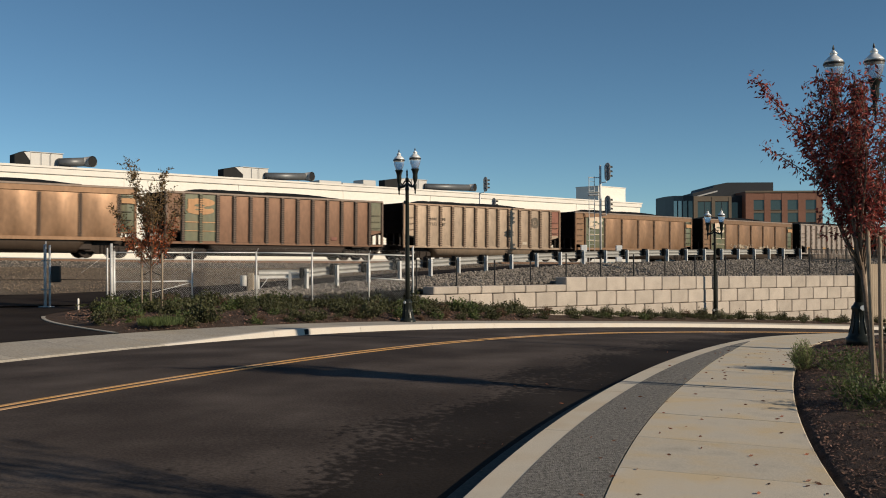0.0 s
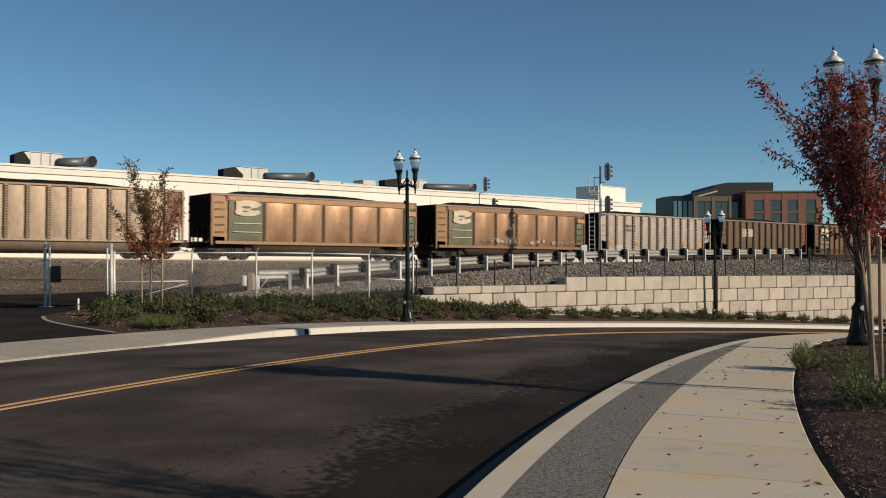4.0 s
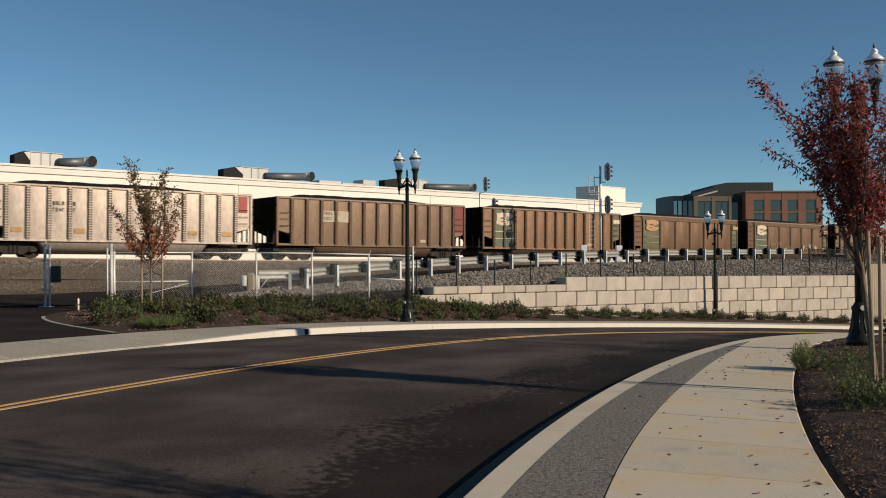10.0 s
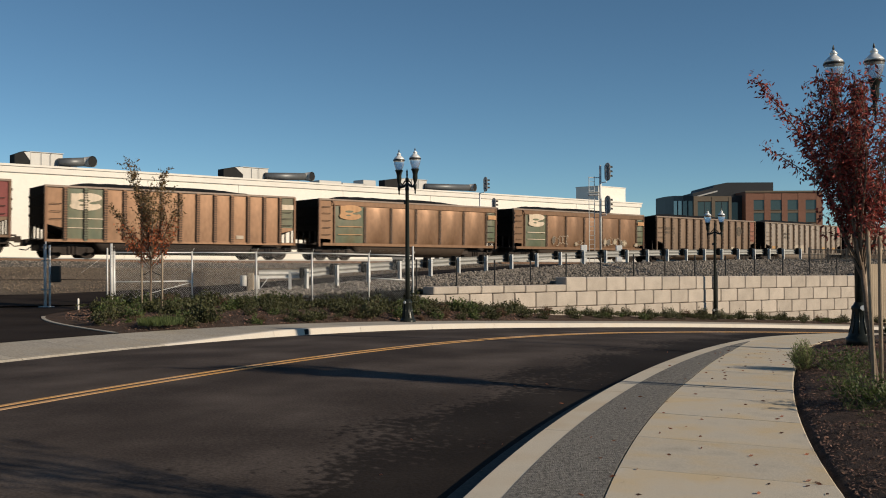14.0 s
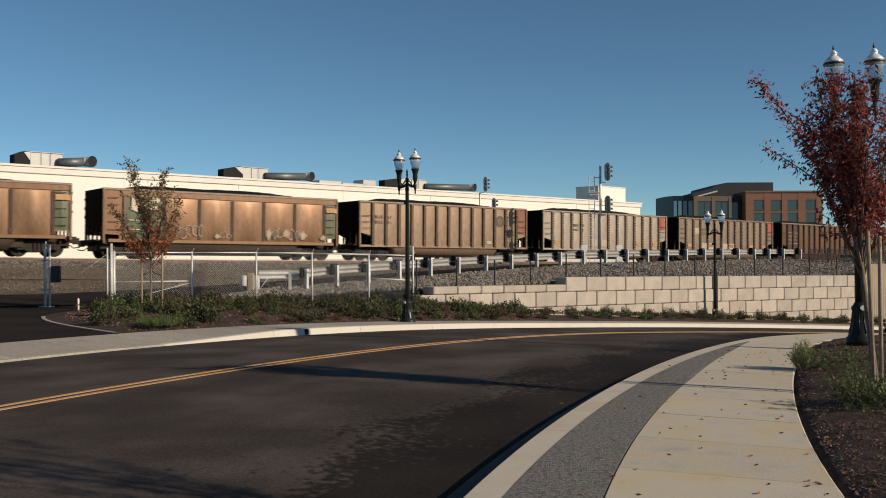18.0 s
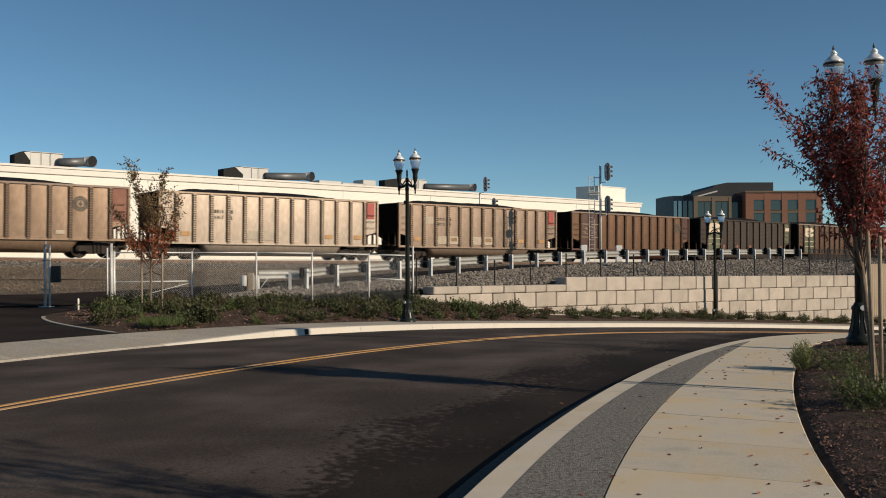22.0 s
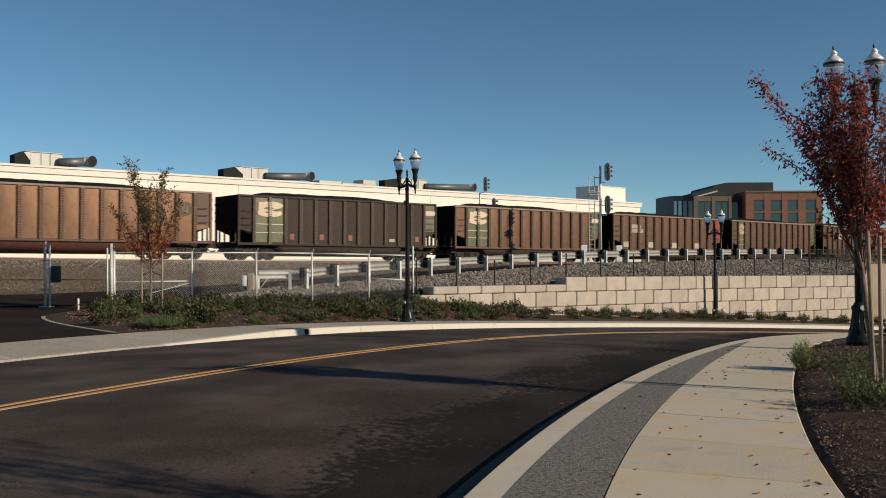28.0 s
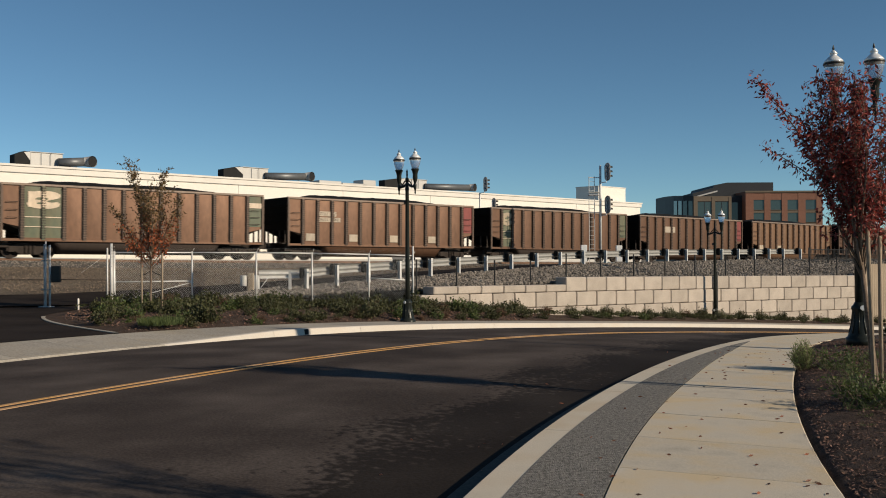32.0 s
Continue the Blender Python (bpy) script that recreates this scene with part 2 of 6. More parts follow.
def loft(rows, closed=False):
    """Rows of points, all of one length, joined into a sheet."""
    bm = bmesh.new()
    vs = [[bm.verts.new(p) for p in r] for r in rows]
    for r, q in zip(vs, vs[1:]):
        for i in range(len(r) - 1):
            bm.faces.new((r[i], r[i + 1], q[i + 1], q[i]))
    bmesh.ops.recalc_face_normals(bm, faces=bm.faces[:])
    return bm


# ---------------------------------------------------------------- the plan
ROAD = dict(x=-4.6222, y=11.4181, h=0.4496, k0=0.021, k1=-0.0128, k2=0.023, s0=-0.5032, w=20.9309, g=0.0613)
S0, DS = -40.0, 0.1
ROAD_PTS = []


def build_road_line():
    n = int((110.0 - S0) / DS) + 1
    def curv(s):
        return ROAD["k0"] + ROAD["k1"] * min(max(s, -10), 30) / 10 + ROAD["k2"] * min(max(s - 12, 0), 16) / 10
    i0 = round(-S0 / DS)
    th = [0.0] * n
    th[i0] = ROAD["h"]
    for i in range(i0 + 1, n):
        s = S0 + i * DS
        th[i] = th[i - 1] + (curv(s) if s < 50 else 0.006) * DS
    for i in range(i0 - 1, -1, -1):
        s = S0 + i * DS
        th[i] = th[i + 1] - (curv(s) if s > -14 else 0.0) * DS
    xs, ys = [0.0] * n, [0.0] * n
    xs[i0], ys[i0] = ROAD["x"], ROAD["y"]
    for i in range(i0 + 1, n):
        xs[i], ys[i] = xs[i - 1] + math.sin(th[i]) * DS, ys[i - 1] + math.cos(th[i]) * DS
    for i in range(i0 - 1, -1, -1):
        xs[i], ys[i] = xs[i + 1] - math.sin(th[i]) * DS, ys[i + 1] - math.cos(th[i]) * DS
    z, out = 0.0, []
    for i in range(n):
        s = S0 + i * DS
        u = min(max((s - ROAD["s0"]) / ROAD["w"], 0), 1)
        z -= ROAD["g"] * u * u * (3 - 2 * u) * DS
        out.append((xs[i], ys[i], math.sin(th[i]), math.cos(th[i]), z))
    return out


ROAD_PTS = build_road_line()


def rp(s, n, dz=0.0):
    """A place by its way s along the road and its offset n to the right of the yellow lines."""
    f = (s - S0) / DS
    i = min(max(int(f), 0), len(ROAD_PTS) - 2)
    a, b, k = ROAD_PTS[i], ROAD_PTS[i + 1], f - i
    x, y, dx, dy, z = [p + (q - p) * k for p, q in zip(a, b)]
    return Vector((x + n * dy, y - n * dx, z + dz))


def n_right(s):
    """Offset of the near kerb's outer top edge."""
    c = min(max(s, -10), 30) / 10
    return 6.1391 - 0.9243 * c - 0.1784 * c * c


N_LEFT, N_BACK = -4.5266, -6.3351

TRACK = dict(x=-13.3746, y=57.0243, h=0.6434, k=0.001, z=1.4011, g=-0.01238)


def track(s, off=0.0, dz=0.0):
    """A place by its way s along the railway; off: to its far side."""
    h, k = TRACK["h"], TRACK["k"]
    a = h + k * s
    x, y = TRACK["x"] + (math.sin(a) - math.sin(h)) / k, TRACK["y"] - (math.cos(a) - math.cos(h)) / k
    rise = 0.0005 * s * s if -25 < s < 0 else (0.3125 + 0.0 * s if s <= -25 else 0.0)
    return Vector((x - off * math.sin(a), y + off * math.cos(a), TRACK["z"] + TRACK["g"] * s + rise + dz))


def track_pose(s, dz=0.0):
    a = TRACK["h"] + TRACK["k"] * s
    return Matrix.Translation(track(s, 0, dz)) @ Matrix.Rotation(a, 4, "Z") @ Matrix.Rotation(-math.atan(TRACK["g"]), 4, "Y")


def line_at(pts, u):
    """Along a line of points by its length from the start."""
    for a, b in zip(pts, pts[1:]):
        a, b = Vector(a), Vector(b)
        d = (b - a).length
        if u <= d or b == Vector(pts[-1]):
            return a + (b - a) * (u / d), (b - a).normalized()
        u -= d


def srange(a, b, step):
    n = max(1, round((b - a) / step))
    return [a + (b - a) * i / n for i in range(n + 1)]


# ---------------------------------------------------------------- ground
def keyed(keys, sub=6):
    out = []
    for a, b in zip(keys, keys[1:]):
        out += [Vector(a).lerp(Vector(b), i / sub) for i in range(sub)]
    return out + [Vector(keys[-1])]


LINE_A = [rp(s, N_BACK - 0.02, 0.0) for s in (-38, -12, -2, 4, 9, 14, 22, 31, 41, 60, 100)]
LINE_B = [(-60, 20, 0), (-30, 26, 0.03), (-12.3, 29.5, 0.05), (-10.7, 30.5, 0.05), (-8.3, 31.5, 0.04), (-0.9, 34.5, -0.25), (5.07, 39.6, -1.0),
          (13, 45.5, -1.55), (21.8, 51.4, -2.3), (45, 64, -3.2), (90, 85, -5)]
LINE_C = [(-60, 20.1, 0.03), (-30, 26.1, 0.05), (-12.4, 29.6, 0.07), (-10.8, 30.6, 0.07), (-8.4, 31.7, 0.06), (-1.4, 35.15, 0.33), (4.6, 40.2, 0.36),
          (12.55, 46.1, 0.45), (21.4, 52.0, 0.33), (44.6, 64.6, 0.1), (89.5, 85.7, -0.5)]
LINE_D = [(-60, 22, 0.2), (-30, 28.5, 0.2), (-13, 31.5, 0.2), (-11, 32.5, 0.2), (-6.2, 33.6, 0.38), (0.64, 39.37, 0.78), (6.86, 46.6, 1.05), (13.6, 53.3, 1.13),
          (20.5, 59.9, 1.17), (42, 79, 1.0), (90, 115, 0.3)]
LINE_D2 = [(-61, 26, 0.22), (-31, 32.5, 0.22), (-15, 35, 0.24), (-13, 36.5, 0.28), (-9.5, 38, 0.42), (-2.2, 42.3, 0.82), (4, 49.4, 1.07), (10.8, 56, 1.14),
           (17.7, 62.7, 1.18), (39.5, 82, 1.0), (87, 118, 0.3)]
TRACK_KEYS = (-70, -40, -22, -14, -9, -2, 8, 20, 33, 60, 140)


def hash2(x, y, k=1.0):
    return noise.noise(Vector((x * k, y * k, 3.7)))


def sheet(name, label, material, lines, steps, rough=0.0, sub=6, freq=1.3, category="ground"):
    rows = []
    ks = [keyed(l, sub) for l in lines]
    for i, (a, b) in enumerate(zip(ks, ks[1:])):
        m = steps[i]
        for j in range(m + (i == len(ks) - 2)):
            f = j / m
            row = []
            for p, q in zip(a, b):
                v = p.lerp(q, f)
                if rough and 0 < f < 1:
                    v = v + Vector((0, 0, rough * hash2(v.x, v.y, freq)))
                row.append(v)
            rows.append(row)
    return tagged(obj(name, loft(rows), material, smooth=True), label, category, kind="structure")


def drive_edge(f):
    """The end of the driveway's row, f of the way from the pavement to the gate."""
    a, b = rp(6.3, N_BACK - 0.02), Vector((-10.5, 30.4, 0.05))
    v = a.lerp(b, f)
    return v + Vector((-1.9 * math.sin(math.pi * f), 0, 0))


rows = []
for j in range(23):
    f = j / 22
    row = []
    for p, q in zip(keyed(LINE_A, 24), keyed(LINE_B, 24)):
        v = p.lerp(q, f)
        away = min(max((v.x - drive_edge(min(max((v.y - 20.2) / 10.2, 0), 1)).x - 0.5) / 0.7, -1), 1) if v.y < 30.6 else 1
        rise = 0.05 * hash2(v.x, v.y, 1.3) + 0.1 * math.sin(math.pi * f) * min(1, max(0, v.x + 9.5))
        row.append(v + Vector((0, 0, (0.02 + max(0, away) * rise + 0.05 * min(away, 0)) if 0 < f < 1 else 0)))
    rows.append(row)
tagged(obj("planting_bed", loft(rows), M["soil"], smooth=True), "sloping bed of dark soil and bark mulch", "ground", kind="structure")
rows = []
for j in range(15):
    f = j / 14
    left = rp(-38, N_BACK).lerp(Vector((-60, 20, 0)), f)
    e = drive_edge(f)
    row = []
    for u in range(25):
        a = rp(-38 + 44.3 * u / 24, N_BACK - 0.02)
        b = Vector((-60, 20, 0)).lerp(Vector((-10.5, 30.4, 0.05)), u / 24)
        v = a.lerp(b, f)
        v.x -= 1.9 * math.sin(math.pi * f) * (u / 24) ** 3
        row.append(v + Vector((0, 0, 0.012)))
    rows.append(row)
tagged(obj("driveway", loft(rows), M["asphalt_path"], smooth=True), "dark asphalt driveway leading to a gate", "road", kind="structure")
sheet("embankment", "grey stone slope above the block wall", M["ballast"], [LINE_C[4:], LINE_D[4:]], [8], 0.05, 10, 3)
sheet("access_path", "dark asphalt service road beside the railway", M["asphalt_path"], [[(x, y, z + 0.03) for x, y, z in LINE_C[:4]] + [(x, y, z + 0.03) for x, y, z in LINE_D[4:]], LINE_D2], [5], 0.0)
sheet("gravel_yard", "tan gravel slope below the railway", M["gravel"], [LINE_D2, [track(s, -3.4, -0.5) for s in TRACK_KEYS]], [12], 0.05, 8)
sheet("track_bed", "grey ballast bed under the railway", M["ballast"],
      [[track(s, o, z) for s in TRACK_KEYS] for o, z in ((-3.4, -0.5), (-1.9, -0.22), (1.9, -0.22), (3.4, -0.5))], [2, 2, 2], 0.02, 12, 3)
sheet("yard_ground", "brown bare ground behind the railway", M["earth"],
      [[track(s, o, z) for s in TRACK_KEYS] for o, z in ((3.4, -0.5), (40, -0.1), (160, -0.6), (900, -6))], [2, 2, 2])
bm = bmesh.new()
bm.faces.new([bm.verts.new(p) for p in ((-2500, -2500, -6.5), (2500, -2500, -6.5), (2500, 2500, -6.5), (-2500, 2500, -6.5))])
tagged(obj("ground", bm, M["earth"]), "brown earth reaching to the horizon", "ground", kind="structure")

# road surface with its crown
S_ROAD = srange(-38, 100, 0.6)
rows = []
for f in (0.0, 0.12, 0.3, 0.5, 0.7, 0.88, 1.0):
    rows.append([rp(s, (n_right(s) + 0.02) * (1 - f) + (N_LEFT - 0.02) * f, -0.15 + 0.07 * (1 - abs(2 * f - 1) ** 2)) for s in S_ROAD])
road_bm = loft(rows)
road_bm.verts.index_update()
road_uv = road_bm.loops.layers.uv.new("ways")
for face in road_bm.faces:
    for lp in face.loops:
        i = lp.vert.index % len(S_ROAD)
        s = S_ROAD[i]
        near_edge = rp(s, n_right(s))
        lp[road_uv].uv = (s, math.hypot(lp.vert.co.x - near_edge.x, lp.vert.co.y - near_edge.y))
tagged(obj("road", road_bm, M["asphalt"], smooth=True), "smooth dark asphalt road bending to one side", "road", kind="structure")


def road_z(s, n):
    f = (n_right(s) + 0.02 - n) / (n_right(s) + 0.04 - N_LEFT)
    fs = (0.0, 0.12, 0.3, 0.5, 0.7, 0.88, 1.0)
    for a, b in zip(fs, fs[1:]):
        if f <= b:
            za, zb = [-0.15 + 0.07 * (1 - abs(2 * q - 1) ** 2) for q in (a, b)]
            return za + (zb - za) * (f - a) / (b - a)
    return -0.15


for off in (-0.11, 0.11):
    rows = [[rp(s, off + d, road_z(s, off + d) + h) for s in S_ROAD] for d, h in ((-0.047, 0.001), (-0.043, 0.006), (0.043, 0.006), (0.047, 0.001))]
    tagged(obj("yellow_line", loft(rows), M["yellow"]), "yellow painted centre line on the asphalt", "road marking", "double centre line", "structure")


def ribbon(section, ss):
    """section(s): a list of (n, dz), closed into a solid bar along the road."""
    rings = [[rp(s, n, dz) for n, dz in section(s)] for s in ss]
    bm = bmesh.new()
    vs = [[bm.verts.new(p) for p in r] for r in rings]
    m = len(vs[0])
    for a, b in zip(vs, vs[1:]):
        for i in range(m):
            bm.faces.new((a[i], a[(i + 1) % m], b[(i + 1) % m], b[i]))
    bm.faces.new(vs[0][::-1]), bm.faces.new(vs[-1])
    bmesh.ops.recalc_face_normals(bm, faces=bm.faces[:])
    return bm


def near_kerb(s):
    n = n_right(s)
    return [(n - 0.03, -0.3), (n - 0.03, -0.149), (n, -0.012), (n + 0.015, 0.0), (n + 0.266, 0.002), (n + 0.266, -0.3)]


def strip_off(s):
    ks = ((-40, 1.06), (-3.3, 0.92), (5, 0.78), (10, 0.57), (14, 0.275), (120, 0.275))
    for (a, p), (b, q) in zip(ks, ks[1:]):
        if s <= b:
            return p + (q - p) * (s - a) / (b - a)


def walk_off(s):
    return min(max(2.33 - 0.057 * s, 1.6), 3.0)


kerb_near = tagged(new("near_kerb"), "pale concrete kerb along the curved pavement", "kerb", kind="structure")
for a in srange(-36, 60, 3.0)[:-1]:
    part("kerb_stone", ribbon(near_kerb, srange(a + 0.004, a + 2.996, 0.6)), M["kerb"], kerb_near)
# pan about as wide as the kerb's shadow, coloured as dark as that shade
gutter = tagged(new("gutter"), "concrete gutter pan toned dark like the kerb's shade", "gutter", kind="structure")
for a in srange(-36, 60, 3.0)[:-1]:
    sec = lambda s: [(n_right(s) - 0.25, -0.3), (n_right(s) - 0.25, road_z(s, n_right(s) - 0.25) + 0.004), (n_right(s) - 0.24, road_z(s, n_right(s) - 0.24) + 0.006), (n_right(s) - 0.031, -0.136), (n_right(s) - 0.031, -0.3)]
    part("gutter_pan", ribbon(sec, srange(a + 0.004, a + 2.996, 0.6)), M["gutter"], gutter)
tagged(obj("paved_strip", ribbon(lambda s: [(n_right(s) + 0.2668, -0.3), (n_right(s) + 0.2668, 0.006), (n_right(s) + strip_off(s) - 0.004, 0.004), (n_right(s) + strip_off(s) - 0.004, -0.3)], srange(-36, 13.8, 0.6)), M["strip"]),
       "rough dark grey paved strip beside the kerb", "pavement", kind="structure")
pavement = tagged(new("pavement"), "pale concrete pavement slabs with fallen leaves", "pavement", kind="structure")
for k, a in enumerate(srange(-36, 60, 1.5)[:-1]):
    gap = 0.016 if k % 3 == 1 else 0.005
    sec = lambda s: [(n_right(s) + strip_off(s) + 0.004, -0.3), (n_right(s) + strip_off(s) + 0.004, -0.004), (n_right(s) + strip_off(s) + 0.012, 0.004),
                     (n_right(s) + walk_off(s) - 0.012, 0.004), (n_right(s) + walk_off(s), -0.006), (n_right(s) + walk_off(s), -0.3)]
    part("slab", ribbon(sec, srange(a + gap, a + 1.499, 0.5)), M["walk"], pavement)
MULCH_ROWS = []
for o in (-0.02, 0.15, 0.5, 1.0, 1.6, 2.4, 3.5, 6, 10, 20, 45):
    MULCH_ROWS.append([rp(s, n_right(s) + walk_off(s) + o, -0.06 if o < 0 else min(0.22, 0.02 + 0.1 * o) + (0.035 * hash2(s, o, 2.1) if o < 8 else 0)) for s in srange(-36, 75, 0.5)])
tagged(obj("mulch_bed", loft(MULCH_ROWS), M["mulch"], smooth=True), "dark bark mulch bed beside the pavement", "ground", kind="structure")


def kerb_h(s):
    """How much of the far kerb's height is left at the dropped crossing."""
    return min(max((s - 6.3) / 3.0, 0.0), 1.0) if s > -30 else 1.0


def far_kerb(s):
    h = -0.115 + 0.115 * kerb_h(s)
    return [(N_LEFT + 0.03, -0.3), (N_LEFT + 0.03, -0.149), (N_LEFT, h - 0.012), (N_LEFT - 0.015, h), (N_LEFT - 0.16, h + 0.003), (N_LEFT - 0.16, -0.3)]


def far_walk(s):
    h = -0.11 + 0.11 * kerb_h(s)
    return [(N_LEFT - 0.162, -0.3), (N_LEFT - 0.162, h), (N_LEFT - 0.3, h + 0.004), (N_BACK, 0.004), (N_BACK, -0.3)]


kerb_far = tagged(new("far_kerb"), "pale sunlit concrete kerb with a dropped crossing", "kerb", kind="structure")
for a in srange(-36, 99, 3.0)[:-1]:
    part("kerb_stone", ribbon(far_kerb, srange(a + 0.004, a + 2.996, 0.6)), M["kerb_far"] if a > 5 else M["walk_far"], kerb_far)
walk_far = tagged(new("far_pavement"), "pale concrete pavement along the far kerb", "pavement", kind="structure")
for a in srange(-36, 99, 1.5)[:-1]:
    part("slab", ribbon(far_walk, srange(a + 0.004, a + 1.496, 0.5)), M["walk_far"], walk_far)

rows = []
for dx, z in ((-0.05, -0.05), (-0.05, 0.03), (0.05, 0.035), (0.05, -0.05)):
    rows.append([drive_edge(f) + Vector((dx, 0, z)) for f in srange(0.0, 0.5, 0.03)])
tagged(obj("bed_edging", loft(rows), M["walk_far"]), "pale concrete edging around the planting bed", "edging", kind="structure")

# ---------------------------------------------------------------- railway
for side in (-0.7525, 0.7525):
    ss = srange(-260, 150, 5)
    rail = tagged(new("rail"), "worn steel rail on timber ties", "rail", "railway track", "structure")
    for nm, prof, mm in (("rail_base", ((-0.07, -0.172), (0.07, -0.172), (0.07, -0.155), (0.012, -0.14), (0.012, -0.045), (-0.012, -0.045), (-0.012, -0.14), (-0.07, -0.155)), "rail"),
                         ("rail_head", ((-0.035, -0.045), (0.035, -0.045), (0.036, -0.008), (0.028, 0.0), (-0.028, 0.0), (-0.036, -0.008)), "rail_top")):
        bm = bmesh.new()
        vs = [[bm.verts.new(track(s, side + o, z)) for o, z in prof] for s in ss]
        for a, b in zip(vs, vs[1:]):
            for i in range(len(prof)):
                bm.faces.new((a[i], a[(i + 1) % len(prof)], b[(i + 1) % len(prof)], b[i]))
        bmesh.ops.recalc_face_normals(bm, faces=bm.faces[:])
        part(nm, bm, M[mm], rail)
bm = boxbm(-0.11, 0.11, -1.3, 1.3, -0.34, -0.174, bev=0.012)
ties = tagged(new("railway_ties"), "dark timber ties under the rails", "railway ties", "railway track", "structure")
tie = part("tie", bm, M["tie"], ties)
tie.matrix_basis = track_pose(-40)
for k in range(1, 240):
    share("tie", tie, ties, track_pose(-40 + k * 0.54))


# ---------------------------------------------------------------- coal cars
PITCH, HALF, WIDE = 16.18, 7.30, 1.62
SILL, TOP = 0.97, 3.87
PANEL = 2 * HALF / 14


def paint(name, colour, dirt, rough=0.45, dirt_amount=0.55, metal=0.0):
    return mat(name, colour, rough, metal, var=0.24, scale=1.3, fine=6, bump=0.03, tint=dirt, tint_amount=dirt_amount, object_var=0.07, stretch=(1, 1, 0.45), spec=0.45)


P = {
    "tan": paint("tan_weathered_paint", (0.187, 0.105, 0.0577), (0.123, 0.064, 0.0344), 0.45, 0.55, 0.45),
    "orange_tan": paint("orange_tan_weathered_paint", (0.237, 0.139, 0.0781), (0.16, 0.0892, 0.0484), 0.45, 0.55, 0.45),
    "cream": paint("dusty_aluminium", (0.374, 0.305, 0.247), (0.308, 0.236, 0.183), 0.45, 0.6, 0.5),
    "greytan": paint("dull_dusty_aluminium", (0.306, 0.232, 0.17), (0.244, 0.175, 0.121), 0.45, 0.6, 0.5),
    "brown": paint("brown_weathered_paint", (0.142, 0.0767, 0.0464), (0.0927, 0.0484, 0.0288), 0.45, 0.55, 0.5),
    "dusty": paint("dusty_brown_aluminium", (0.248, 0.17, 0.117), (0.181, 0.121, 0.0796), 0.45, 0.6, 0.5),
    "drab": paint("drab_brown_paint", (0.159, 0.102, 0.0663), (0.11, 0.0681, 0.0432), 0.45, 0.6, 0.5),
    "gold": paint("golden_brown_paint", (0.233, 0.133, 0.0768), (0.164, 0.0901, 0.0498), 0.45, 0.55, 0.5),
    "dark": paint("sooty_black_brown_paint", (0.042, 0.029, 0.0225), (0.028, 0.02, 0.016), 0.8),
    "sooty": paint("sooty_brown_underside", (0.06, 0.042, 0.03), (0.04, 0.028, 0.02)),
    # near black, so that the colour carries the shade on the car ends
    "end_shade": mat("shade_black_end_paint", (0.012, 0.010, 0.0085), 0.9, var=0.4, scale=1.5, fine=9, bump=0.05, spec=0.03),
    "rosy": paint("rusty_dusty_paint", (0.272, 0.199, 0.148), (0.204, 0.142, 0.104), 0.45, 0.6, 0.5),
    "chord_dust": paint("dusty_top_chord_paint", (0.24, 0.176, 0.133), (0.16, 0.109, 0.0782)),
    "bronze": paint("bronze_brown_paint", (0.164, 0.0888, 0.0501), (0.108, 0.0561, 0.0308), 0.45, 0.55, 0.5),
    "pale": paint("pale_dusty_aluminium", (0.407, 0.335, 0.287), (0.333, 0.258, 0.212), 0.45, 0.6, 0.5),
    "umber": paint("dirty_umber_post_paint", (0.104, 0.0622, 0.0386), (0.064, 0.0378, 0.0248)),
    "oxide": paint("dark_oxide_red_paint", (0.085, 0.034, 0.024), (0.055, 0.026, 0.018)),
    "green": paint("faded_green_paint", (0.0988, 0.116, 0.0684), (0.128, 0.0988, 0.0513), 0.5, 0.7),
    "red": paint("faded_red_paint", (0.2, 0.036, 0.032), (0.15, 0.045, 0.032), 0.6, 0.5),
    "bright_red": paint("sun_faded_red_paint", (0.36, 0.06, 0.052), (0.28, 0.075, 0.055), 0.6, 0.4),
    "chalk": paint("sunlit_cream_paint", (0.6, 0.49, 0.37), (0.45, 0.34, 0.235), 0.6, 0.5),
    "faded_red": paint("dull_brick_red_paint", (0.216, 0.0765, 0.0468), (0.189, 0.099, 0.0585), 0.6, 0.5),
    "white": paint("chalky_white_paint", (0.42, 0.35, 0.27), (0.3, 0.235, 0.165), 0.6, 0.6),
    "peach": paint("faded_orange_cream_paint", (0.432, 0.234, 0.104), (0.306, 0.153, 0.0675), 0.6, 0.3),
    "ink": paint("dark_lettering_paint", (0.10, 0.08, 0.06), (0.15, 0.115, 0.08), 0.6, 0.3),
    "amber": paint("orange_patch_paint", (0.42, 0.23, 0.085), (0.4, 0.26, 0.13), 0.6, 0.5),
    "lime": paint("pale_patch_paint", (0.36, 0.29, 0.2), (0.28, 0.21, 0.14), 0.6, 0.3),
}
RIB_OF = {"pale": "cream", "tan": "brown", "orange_tan": "tan", "brown": "umber", "gold": "bronze", "cream": "greytan", "rosy": "dusty", "greytan": "dusty", "dusty": "drab", "drab": "brown", "bronze": "brown"}


CAR = {}


def car_mesh(key, make):
    """A mesh that all cars share, by its key."""
    if key not in CAR:
        bm = make()
        bmesh.ops.recalc_face_normals(bm, faces=bm.faces[:])
        me = bpy.data.meshes.new(key)
        bm.to_mesh(me)
        bm.free()
        CAR[key] = me
    return CAR[key]


